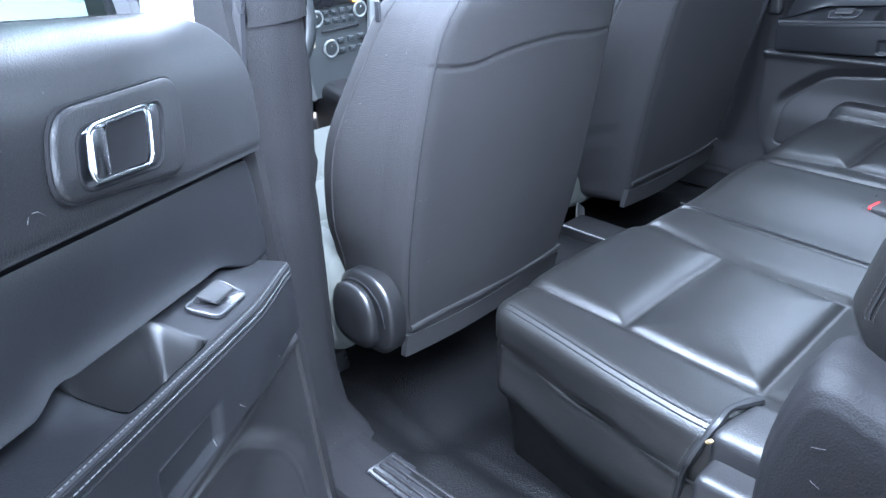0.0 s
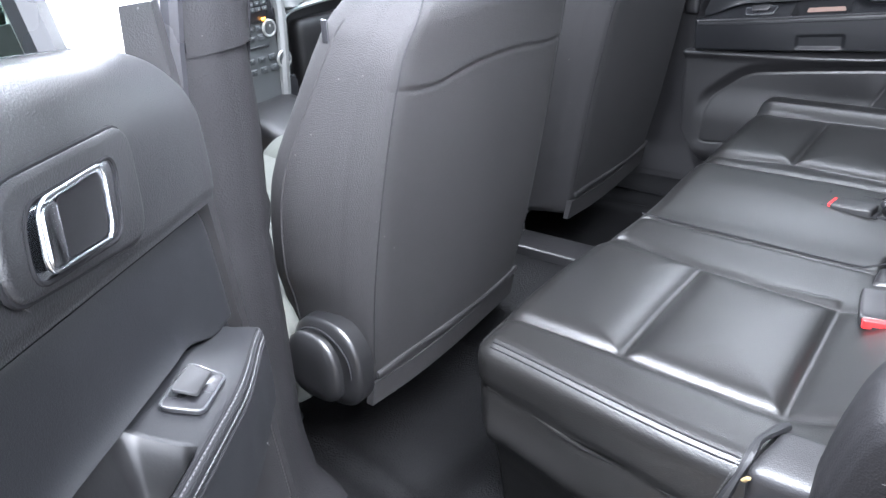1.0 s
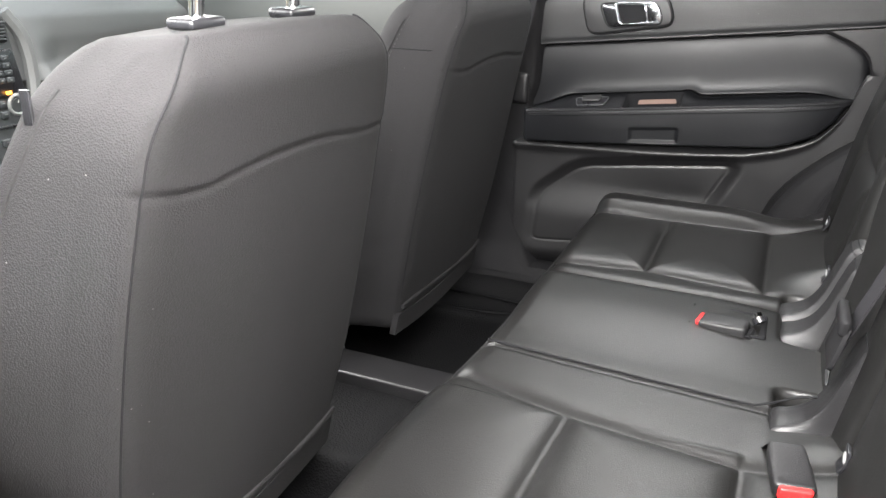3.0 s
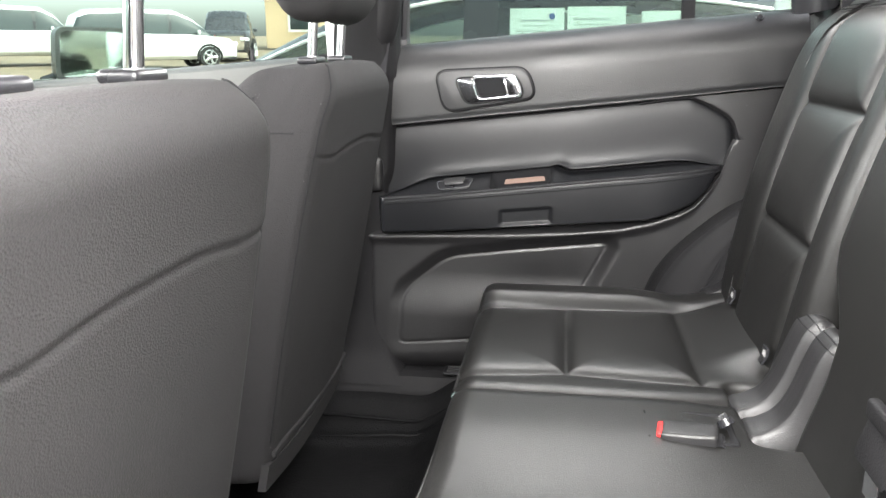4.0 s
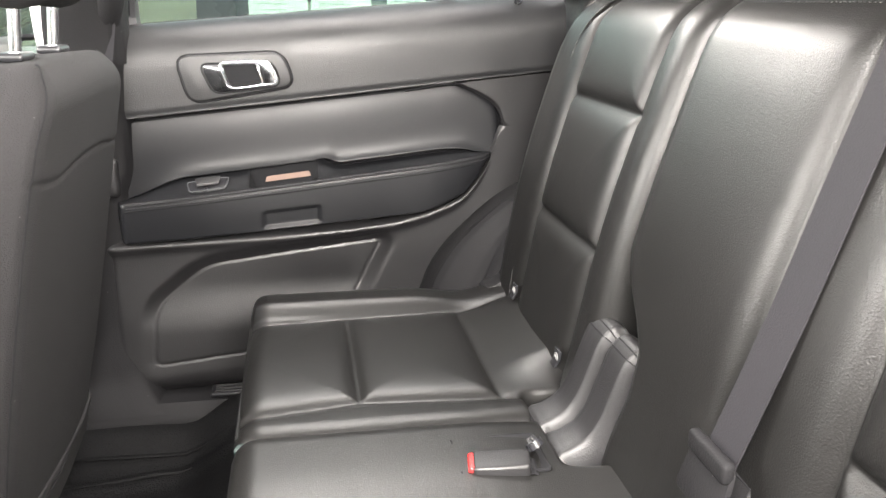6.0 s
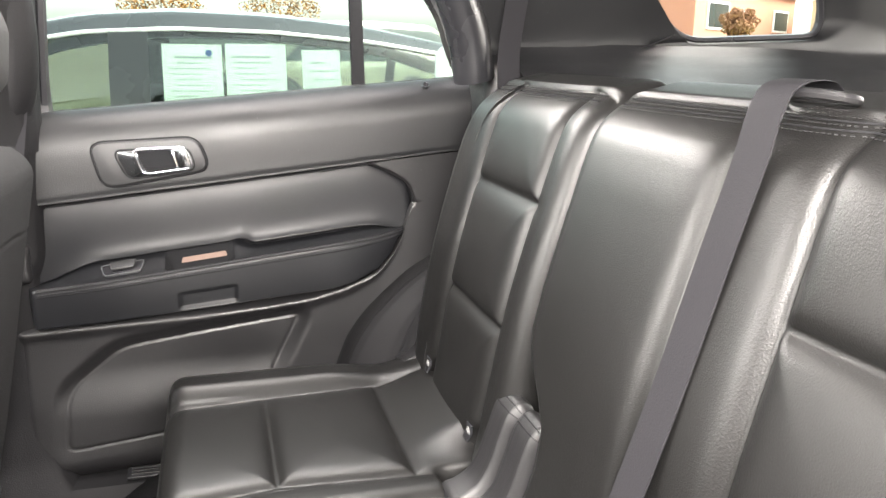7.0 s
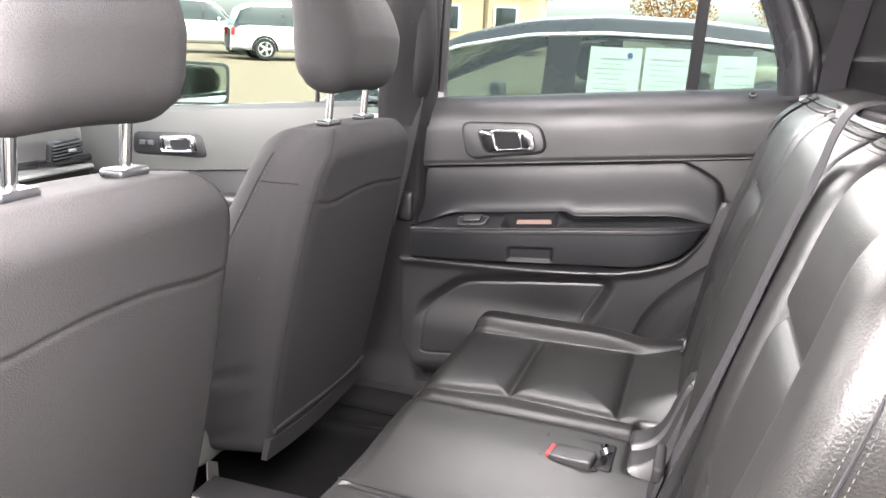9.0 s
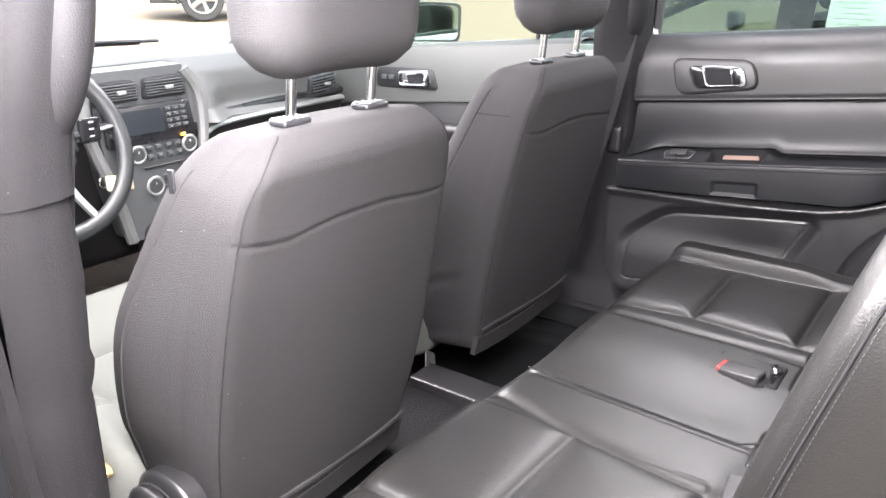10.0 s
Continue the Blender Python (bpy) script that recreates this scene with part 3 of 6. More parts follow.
        n = 0.013 - 0.017 * deep * smooth(0.030, 0.001, d) - 0.0025 * crease(d - 0.001, 0.0022)
        n += 0.007 * crease(lip - z - 0.004, 0.010) * smooth(0.78, 0.70, s)
        n -= 0.010 * smooth(0.0, 0.014, z - lip) + 0.012 * smooth(0.008, 0.0, lip - z) * smooth(0.66, 0.74, s) * smooth(0.786, 0.778, s)
        n -= 0.030 * smooth(0.67, 0.603, z) ** 2
        n -= 0.020 * smooth(0.03, 0.0, rear_edge(z) - s) * smooth(1.0, 0.94, z)
        n -= 0.014 * smooth(0.025, 0.0, s - s0)
        return P(s, n, z)
    part("lower_panel", sheet(low, 170, 130), plastic, door, "dark grained lower lining with a pocket cover", sharp=70)

    def corner(u, v):
        s = lerp(0.694, 0.905, u)
        z0 = table(s, [(0.694, 1.198), (0.735, 1.182), (0.766, 1.164), (0.780, 1.147), (0.788, 1.120)])
        z = lerp(z0, z_crease(s) + 0.001, v)
        return P(s, 0.013 - 0.008 * (1 - smooth(0.0, 0.006, z - z0)) * smooth(0.80, 0.786, s), z)
    part("corner_panel", sheet(corner, 40, 16), plastic, door, sharp=70)

    # armrest: shelf, rolled edge, face and underside
    def arm_point(s, v):
        reach, za, zu = arm_reach(s), z_arm(s), z_under(s)
        hol = smooth(cup0, cup0 + 0.026, s) * smooth(cup1, cup1 - 0.026, s)
        if v < 0.55:
            t = v / 0.55
            n = lerp(-0.010, 0.90 * reach, t)
            z = za + inner_rise(s) * (1 - t) ** 1.4 - 0.050 * hol * smooth(0.08, 0.34, t) * smooth(0.96, 0.76, t)
        elif v < 0.70:
            a = (v - 0.55) / 0.15 * math.pi / 2
            n, z = reach * (0.90 + 0.10 * math.sin(a)), za - 0.009 * (1 - math.cos(a))
        elif v < 0.93:
            t = (v - 0.70) / 0.23
            n, z = reach * (1 - 0.12 * t ** 2), lerp(za - 0.009, zu + 0.003, t)
            notch = smooth(0.335, 0.342, s) * smooth(0.440, 0.434, s) * smooth(0.50, 0.56, t) * smooth(0.97, 0.90, t)
            n -= 0.007 * notch
        else:
            t = (v - 0.93) / 0.07
            n, z = lerp(0.88 * reach, -0.012, t), lerp(zu + 0.003, zu - 0.004, min(1.0, 3 * t))
        n -= 0.85 * reach * (1 - smooth(0.084, 0.104, s)) ** 2
        return P(s, n, z)
    part("armrest", sheet(lambda u, v: arm_point(lerp(0.084, 0.772, u), v), 190, 100), satin_vinyl, door, "black vinyl armrest with double stitching", sharp=60)
    outward = (P(0.3, 1.0, 1.0) - P(0.3, 0.0, 1.0)).normalized()
    seams = [[arm_point(s, v) + outward * 0.0006 for s in np.linspace(0.106, 0.755, 110)] for v in (0.585, 0.69)]
    part("stitching", stitch_rows(seams, 0.0036, 0.0022, 0.0006), mid_thread if strip else pale_thread, door, "rows of grey stitches")["kind"] = "stuff"
    for v in (0.555, 0.64, 0.715):
        part("edge_seam", tube([arm_point(s, v) + outward * 0.0002 for s in np.linspace(0.104, 0.760, 70)], 0.0013, 6), seam_black, door)

    # smooth lining of the pull cup
    def liner(u, v):
        return arm_point(lerp(cup0 + 0.003, cup1 - 0.003, u), 0.55 * lerp(0.09, 0.94, v)) + (P(0.3, 0, 1.001) - P(0.3, 0, 1.0)) * 1.2
    part("cup_liner", sheet(liner, 50, 40), seam_black if strip else recliner_black, door, "smooth dark pull cup", sharp=80)
    if strip:
        # tan strip colours in the light on the cup's far wall
        part("lit_strip", prism(rounded([(0.342, 0.0), (0.424, 0.0), (0.421, 0.012), (0.345, 0.012)], 0.002, 2), lambda a, b, c: P(a, 0.004 + c, z_arm(a) + 0.000 + 0.80 * b), 0.002), material(name + "_tan_light", (0.16, 0.105, 0.085), 0.7), door, "pale tan strip put where light falls on the cup's wall")

    # window switch on the pod
    def pod(a, b, c):
        return P(a, b, z_arm(a) + inner_rise(a) * (1 - (b + 0.010) / (0.9 * arm_reach(a) + 0.010)) ** 1.4 + c)
    plate = rounded([(0.206, 0.012), (0.280, 0.012), (0.274, 0.040), (0.214, 0.040)], 0.007, 4)
    sw = part("switch_plate", prism(plate, lambda a, b, c: pod(a, b, c + 0.001), 0.0035, 0.001), smooth_black, door)
    part("bezel_ring", tube([pod(a, b, 0.0044) for a, b in plate], 0.0010, 6, closed=True), key_shine, sw, "thin grey ring")
    part("rocker", prism(rounded([(0.222, 0.018), (0.266, 0.018), (0.263, 0.034), (0.225, 0.034)], 0.002, 3), lambda a, b, c: pod(a, b, 0.0035 + c + 0.007 * abs(a - 0.244) / 0.020), 0.0025, 0.0008), material(name + "_grey_key", (0.014, 0.014, 0.015), 0.48), sw, "grey window switch")
    part("mark", prism(rounded([(0.242, 0.022), (0.246, 0.022), (0.246, 0.030), (0.242, 0.030)], 0.0008, 2), lambda a, b, c: pod(a, b, 0.0075 + c), 0.0012), material(name + "_white_mark", (0.5, 0.5, 0.5), 0.5), sw)

    # inner handle: surround, domed bright cup, flat dark plate for the shade inside, lever
    bez = rounded([(0.203, 1.251), (0.384, 1.259), (0.404, 1.199), (0.223, 1.170)], [0.026, 0.026, 0.026, 0.026], 6)
    hb = part("handle_bezel", prism(bez, lambda a, b, c: P(a, 0.002 + c, b), 0.019, 0.005, 3), plastic_soft, door, "rounded dark handle surround", sharp=30)
    part("groove", tube([P(a, 0.0150, b) for a, b in bez], 0.0024, 6, closed=True), seam_black, hb)
    dish = rounded([(0.242, 1.238), (0.366, 1.243), (0.380, 1.201), (0.264, 1.187)], 0.017, 6)
    cx, cz = sum(a for a, b in dish) / len(dish), sum(b for a, b in dish) / len(dish)

    def dome(u, v):
        a, b = dish[int(round(u * len(dish))) % len(dish)]
        return P(lerp(cx, a, v), 0.0205 + 0.0055 * (1 - v ** 2.5), lerp(cz, b, v))
    part("dish", sheet(dome, len(dish), 10, wrap_u=True), dark_chrome, hb, "chrome handle cup", sharp=60)
    part("dish_rim", tube([P(a, 0.0212, b) for a, b in dish], 0.0016, 6, closed=True), seam_black, hb)
    shade_plate = rounded([(0.280, 1.237), (0.338, 1.239), (0.347, 1.205), (0.295, 1.199)], 0.007, 4)
    part("shade_plate", prism(shade_plate, lambda a, b, c: P(a, 0.0255 + c, b), 0.0012), seam_black, hb, "flat dark plate for the shade inside the handle")
    part("lever", tube([P(a, 0.0278, b) for a, b in rounded([(0.275, 1.240), (0.362, 1.243), (0.373, 1.206), (0.290, 1.196)], 0.012, 9)], 0.0015, 10, closed=True), chrome, hb, "bright chrome pull lever")
    part("lever_face", prism(rounded([(0.341, 1.239), (0.361, 1.240), (0.371, 1.208), (0.350, 1.204)], 0.006, 4), lambda a, b, c: P(a, 0.0252 + c + 0.09 * (a - 0.341), b), 0.003, 0.001), dark_chrome, hb)
    # plug in the window trim
    kn = part("trim_plug", tube([P(0.812, -0.020, z_belt(0.812) - 0.016), P(0.812, -0.008, z_belt(0.812) - 0.009)], 0.0075, 14), smooth_black, door)
    part("plug_ring", tube([P(0.812 + 0.006 * math.cos(a), -0.0075 - 0.003 * math.sin(a), z_belt(0.812) - 0.008 + 0.005 * math.sin(a)) for a in np.linspace(0, 2 * math.pi, 16, endpoint=False)], 0.0012, 6, closed=True), dark_chrome, kn)

    if not strip:
        # scuffs in the soft lining
        for pts in ([(0.412, 1.198), (0.418, 1.203), (0.424, 1.204)], [(0.428, 1.203), (0.431, 1.199)], [(0.380, 1.190), (0.384, 1.194)], [(0.452, 1.238), (0.458, 1.240)]):
            part("scuff", tube([P(a, 0.0148, b) for a, b in pts], 0.0004, 5), scuff, door, "pale scuff mark")
        for pts in ([(0.30, 0.972), (0.306, 0.978)], [(0.36, 0.975), (0.362, 0.983)], [(0.20, 0.962), (0.204, 0.967)]):
            part("scuff", tube([P(a, arm_reach(a) * 0.985, b) for a, b in pts], 0.0005, 5), scuff, door)
    # window frame, glass and divider
    L = 0.055
    f_front = [P(0.128, -L, z_belt(0.128) - 0.02), P(0.118, -L - 0.03, 1.50), P(0.12, -L - 0.10, 1.74)]
    part("front_channel", tube(f_front, 0.016, 8), smooth_black, door)
    rear = [P(0.905, -L + 0.01, 1.352), P(0.882, -L - 0.01, 1.42), P(0.850, -L - 0.035, 1.51), P(0.74, -L - 0.095, 1.66), P(0.60, -L - 0.12, 1.735), P(0.3, -L - 0.12, 1.75), P(0.10, -L - 0.10, 1.745)]
    part("window_frame", tube(curve_points(rear, 8), 0.018, 8), smooth_black, door, "black window surround")
    part("divider_bar", prism([(0.676, z_belt(0.68) - 0.03), (0.702, z_belt(0.68) - 0.03), (0.708, 1.70), (0.683, 1.70)], lambda a, b, c: P(a, -L - 0.012 - 0.26 * max(0, b - 1.34) + c, b), 0.014, 0.003), seam_black, door, "black divider bar")
    gl = part("window_glass", prism([(0.12, z_belt(0.12) - 0.05), (0.90, z_belt(0.90) - 0.04), (0.845, 1.51), (0.74, 1.655), (0.60, 1.73), (0.12, 1.74)], lambda a, b, c: P(a, -L - 0.008 - 0.26 * max(0, b - 1.34) + c, b), 0.004), tinted_pane, door, "clear side window glass")
    gl.visible_shadow = False
    part("glass_seal", tube([P(s, -0.050, z_belt(s) - 0.004) for s in np.linspace(0.11, 0.90, 12)], 0.006, 6), smooth_black, door)
    # outer skin
    def skin(u, v):
        s = lerp(0.0, rear_edge(lerp(0.50, 1.33, v)) + 0.06, u)
        z = lerp(0.50, z_belt(s) - 0.035, v)
        return P(s, -0.165 + 0.04 * abs(2 * v - 1) ** 2, z)
    part("outer_skin", slab(skin, 16, 14, P(0.3, 0.012, 1) - P(0.3, 0, 1)), white_paint, door, "white painted outer skin")
    def edge(u, v):
        z = lerp(0.52, 1.32, u)
        return P(0.004, lerp(-0.160, -0.004, v), z)
    part("hinge_face", slab(edge, 10, 4, P(0.02, 0, 1) - P(0.0, 0, 1)), plastic, door)
    def edge2(u, v):
        z = lerp(1.02, 1.34, u)
        return P(rear_edge(z) + 0.05, lerp(-0.160, -0.012, v), z)
    part("lock_face", slab(edge2, 12, 4, P(0.0, 0, 1) - P(0.02, 0, 1)), white_paint, door, "white painted lock edge")
    return settle(door)


def right_place(s, n, z):
    y = 0.47 - s
    return (0.758 - 0.035 * (y - 0.08) - n, y, z)


# the open door's own axes: back along it, out of its lining, and up
LEFT_AXES = Matrix(((-0.8007, 0.599, -0.0049, -0.8112), (-0.595, -0.7943, 0.1225, 0.1785), (0.0695, 0.101, 0.9925, -0.0041), (0, 0, 0, 1)))


def left_place(s, n, z):
    return LEFT_AXES @ Vector((s - 0.006, n, z - 0.008))


rear_door("rear_door", right_place, "closed rear car door with black lining and chrome handle", True)
rear_door("rear_door", left_place, "open rear car door with scuffed black lining, chrome handle and white edge", False, 0.022)

# ---- rear bench ----
def seam_dist(x, y, seams):
    d = min(seg_dist(x, y, *s) for s in seams)
    return math.sqrt(d * d + 0.0022 ** 2) - 0.0022


def cushion_top(x, y, seams):
    """Height of the padding over the seams' level."""
    d = seam_dist(x, y, seams)
    inside = smooth(0.0, 0.004, min(x - min(s[0] for s in seams[:2]), max(s[2] for s in seams[:2]) - x, y + 0.186))
    puff = lerp(0.006, 0.0085, inside) * (1 - math.exp(-d / 0.009)) + 0.0065 * inside * (1 - math.exp(-d / 0.05))
    return puff


LEFT_SEAMS = [(-0.521, -0.009, -0.250, -0.007), (-0.528, -0.186, -0.268, -0.186), (-0.530, 0.165, -0.521, -0.009), (-0.521, -0.009, -0.526, -0.186), (-0.207, 0.165, -0.250, -0.007), (-0.250, -0.007, -0.270, -0.186), (-0.526, -0.186, -0.528, -0.30), (-0.270, -0.186, -0.280, -0.30)]
RIGHT_SEAMS = [(0.227, 0.0, 0.500, 0.0), (0.214, -0.184, 0.516, -0.184), (0.205, 0.165, 0.227, 0.0), (0.227, 0.0, 0.214, -0.184), (0.500, 0.165, 0.510, 0.0), (0.510, 0.0, 0.516, -0.184), (0.214, -0.184, 0.205, -0.30), (0.516, -0.184, 0.520, -0.30)]
MID_SEAM = (-0.124, 0.17, -0.156, -0.30)


wide_seat = thing("rear_seat", -0.25, -0.1, 0.58, "wide section of black vinyl rear bench with sewn panels", "car seat", group="rear seat sections")
narrow_seat = thing("rear_seat", 0.38, -0.1, 0.58, "narrow section of black vinyl rear bench with sewn panels", "car seat", group="rear seat sections")


def cushion(seat, x0, x1, seams, flank):
    """One section of the bench's base: padded top, stitched edge, front and side faces."""
    cx, w = (x0 + x1) / 2, x1 - x0

    def shape(p, n):
        up = smooth(0.15, 0.75, n.z)
        z = p.z
        if n.z > 0.1:
            z += up * (cushion_top(p.x, p.y, seams) - 0.010)
            z += 0.03 * smooth(-0.18, -0.30, p.y) * (1 - smooth(-0.24, -0.14, p.x) * smooth(0.30, 0.22, p.x))
            # the rear edge drops away for the hinges
            z -= 0.075 * smooth(-0.208, -0.238, p.y) * (smooth(0.035, 0.060, p.x) * smooth(0.225, 0.205, p.x) + smooth(-0.185, -0.170, p.x) * smooth(-0.085, -0.10, p.x))
            if flank > 0:
                z += up * 0.020 * smooth(0.505, 0.545, p.x) * smooth(-0.28, -0.10, p.y)
            if flank < 0 and p.x > -0.09:
                z += up * 0.010 * smooth(-0.10, 0.06, p.x) * smooth(-0.30, -0.10, p.y)
            if flank < 0:
                z -= up * 0.004 * crease(seg_dist(p.x, p.y, *MID_SEAM), 0.005)
        x, y = p.x, p.y
        # side and front faces fall in towards the floor and carry a sewn fold
        drop = max(0.0, 0.80 - p.z)
        if flank * (p.x - cx) > 0.42 * w:
            x -= flank * (0.03 * smooth(0.80, 0.56, p.z) + 0.006 * crease(p.z - (0.785 - 0.02 * smooth(0.1, -0.25, p.y)), 0.004))
            x += flank * 0.010 * math.sin(math.pi * smooth(0.66, 0.78, p.z))
            x += flank * (0.007 * crease(p.z - 0.725 + 0.03 * smooth(0.10, -0.05, p.y), 0.022) - 0.005 * crease(p.z - 0.690 + 0.03 * smooth(0.10, -0.05, p.y) - 0.010 * math.sin(14 * p.y), 0.014))
        if flank < 0:
            x += 0.050 * smooth(-0.18, 0.19, p.y) * smooth(-0.45, -0.60, p.x)
        if flank < 0:
            y += 0.026 * smooth(0.0, -0.45, p.x) * smooth(-0.15, 0.10, p.y)
        if n.y > 0.3:
            y -= 0.05 * smooth(0.80, 0.56, p.z) + 0.004 * crease(p.z - 0.785, 0.004)
        return Vector((x, y, z))

    ob = part("cushion", soft_box(cx, -0.082, 0.706, w, 0.476, 0.30, 0.032, (180 if w > 0.6 else 108, 110, 26), shape), vinyl, seat, "creased black vinyl cushion", sharp=180)
    side = Vector((flank, 0, 0))
    part("side_seam", tube([shape(Vector(((x0 if flank < 0 else x1), y, 0.786 - 0.010 * smooth(0.12, -0.02, y))), side) + side * 0.0006 for y in np.linspace(0.130, -0.27, 30)], 0.0022, 6), vinyl, ob, "raised seam")
    if flank < 0:
        rows = []
        for a in (0.80, 1.03, 1.26):
            n = Vector((-math.cos(a), 0, math.sin(a)))
            rows.append([shape(Vector((x0 + 0.032, y, 0.824)) + n * 0.032, n) + n * 0.0006 for y in np.linspace(0.126, -0.240, 40)])
        part("stitching", stitch_rows(rows), thread, ob, "three rows of grey stitches")["kind"] = "stuff"
        for a in (0.91, 1.14):
            n = Vector((-math.cos(a), 0, math.sin(a)))
            part("edge_seam", tube([shape(Vector((x0 + 0.032, y, 0.824)) + n * 0.032, n) for y in np.linspace(0.128, -0.242, 30)], 0.0012, 6), seam_black, ob)
    return ob


wide = cushion(wide_seat, -0.632, 0.158, LEFT_SEAMS, -1)
narrow = cushion(narrow_seat, 0.149, 0.607, RIGHT_SEAMS, 1)
part("edge_seam", tube([(-0.126 - 0.027 * t, 0.145 - 0.40 * t, 0.8555 + 0.03 * smooth(0.82, 1, t)) for t in np.linspace(0, 1, 20)], 0.0014, 6), seam_black, wide)
part("piping", tube([(-0.555 + 0.660 * t, 0.152 + 0.026 * smooth(0.0, -0.45, -0.555 + 0.645 * t), 0.835 + 0.002 * math.sin(9 * t)) for t in np.linspace(0, 1, 24)], 0.0022, 6), vinyl, wide)
part("piping", tube([(0.175 + 0.40 * t, 0.152, 0.838) for t in np.linspace(0, 1, 12)], 0.0022, 6), vinyl, narrow)
part("torn_corner", soft_box(0.150, 0.147, 0.838, 0.010, 0.011, 0.018, 0.003, (2, 2, 2), lambda p, n: p + Vector((0.004 * math.sin(200 * p.z), 0.003 * math.sin(150 * p.x), 0))), material("faded_teal_edge", (0.012, 0.022, 0.021), 0.5), narrow, "worn greenish corner fold")
# the cover's folded hem at the cut-away rear corner
hem = curve_points([(-0.552, -0.196, 0.859), (-0.572, -0.187, 0.861), (-0.594, -0.179, 0.862), (-0.616, -0.177, 0.855), (-0.630, -0.172, 0.840), (-0.637, -0.164, 0.815), (-0.634, -0.156, 0.785), (-0.630, -0.150, 0.74)], 6)
part("hem", tube(hem, lambda t: 0.0052 + 0.0010 * math.sin(19 * t), 8), plastic_soft, wide, "folded hem of the loose cover")
part("stitching", stitch_rows([[q + Vector((-0.0035, 0.0075, 0.0015)) for q in hem[18:]]], 0.0022, 0.0018, 0.0004), pale_thread, wide, "row of small pale stitches")["kind"] = "stuff"
part("torn_foam", soft_box(-0.639, -0.1815, 0.848, 0.005, 0.006, 0.007, 0.002, (2, 3, 2), lambda p, n: p + Vector((0, 0.002 * math.sin(500 * p.z), 0))), tan_foam, wide, "scrap of yellow foam")


def back_y(z):
    return -0.31 - 0.23 * (z - 1.036)


def backrest(seat, x0, x1, seams, flank):
    """One section of the bench's back: rounded top, sewn panels and a stitched upper edge."""
    cx, w = (x0 + x1) / 2, x1 - x0

    def shape(p, n):
        lean = -0.23 * (p.z - 1.036)
        y = p.y + lean
        x, z = p.x, p.z
        if n.y > 0.1:
            f = smooth(0.1, 0.7, n.y)
            d = seam_dist(p.x, p.z, seams)
            y += f * (0.013 * (1 - math.exp(-d / 0.009)) + 0.005 * (1 - math.exp(-d / 0.05)) - 0.015)
            if flank < 0:
                y += (f * 0.026 - 0.055 * smooth(1.045, 0.955, p.z)) * smooth(-0.47, -0.545, p.x)
            y += f * 0.012 * math.sin(math.pi * smooth(0.80, 1.38, p.z))
        # the top slopes to the front and rolls back
        z -= 0.018 * smooth(-0.42, -0.315, p.y) * smooth(1.26, 1.38, p.z)
        y -= 0.020 * smooth(1.30, 1.385, p.z) ** 2 * (1 if n.y > 0 else 0.2)
        if flank < 0 and p.x > -0.05:
            cut = table(p.z, [(0.80, 0.085), (0.875, 0.070), (0.94, 0.052), (0.985, 0.054), (1.015, 0.085), (1.045, 0.125), (1.075, 0.146)])
            x = -0.05 + (p.x + 0.05) * (cut + 0.05) / 0.196
        if flank * (p.x - cx) > 0.3 * w:
            x -= flank * 0.035 * smooth(1.20, 1.385, p.z) ** 2
            x -= flank * 0.03 * smooth(0.95, 0.80, p.z)
        return Vector((x, y, z))
    ob = part("backrest", soft_box(cx, -0.372, 1.095, w, 0.125, 0.57, 0.036, (190 if w > 0.6 else 120, 5, 130), shape), vinyl, seat, "black vinyl backrest with sewn panels", sharp=180)
    def edge_row(a, lift):
        n = Vector((0, math.cos(a), math.sin(a)))
        return [shape(Vector((lerp(x0 + 0.03, x1 - 0.03, t), -0.3455, 1.344)) + n * 0.036, n) + n * lift for t in np.linspace(0, 1, 120)]
    part("stitching", stitch_rows([edge_row(a, 0.0007) for a in (0.60, 0.86, 1.12)], 0.0032, 0.0020, 0.0006), thread, ob, "rows of grey stitches along the upper edge")["kind"] = "stuff"
    for a in (0.73, 0.99):
        part("edge_seam", tube(edge_row(a, 0.0), 0.0013, 6), seam_black, ob)
    if flank < 0:
        def side_row(a, lift):
            n = Vector((-math.cos(a), math.sin(a), 0))
            return [shape(Vector((x0 + 0.036, -0.3455, z)) + n * 0.036, n) + n * lift for z in np.linspace(1.035, 1.34, 70)]
        part("stitching", stitch_rows([side_row(a, 0.0006) for a in (0.62, 0.53)], 0.0024, 0.0022, 0.0003), thread, ob, "rows of grey stitches along the outer edge")["kind"] = "stuff"
        part("edge_seam", tube(side_row(0.575, 0.0), 0.0010, 6), seam_black, ob)
    return ob


B_RIGHT = [(0.479, 1.40, 0.480, 0.80), (0.230, 1.40, 0.240, 1.036), (0.240, 1.036, 0.250, 0.80), (0.479, 1.212, 0.230, 1.212), (0.480, 1.036, 0.240, 1.036)]
B_WIDE = [(-0.128, 1.40, -0.118, 0.80), (-0.243, 1.40, -0.252, 1.20), (-0.252, 1.20, -0.258, 0.80), (-0.252, 1.206, -0.485, 1.206), (-0.485, 1.40, -0.485, 0.80), (-0.254, 1.036, -0.485, 1.036)]
backrest(narrow_seat, 0.152, 0.612, B_RIGHT, 1)
wide_back = backrest(wide_seat, -0.622, 0.146, B_WIDE, -1)
# release handle on the outer side of the wide backrest
part("release_bezel", soft_box(-0.622, -0.378, 1.020, 0.030, 0.090, 0.045, 0.006, (2, 3, 3), lambda p, n: p + Vector((0, 0, -0.18 * (p.y + 0.378)))), smooth_black, wide_back)
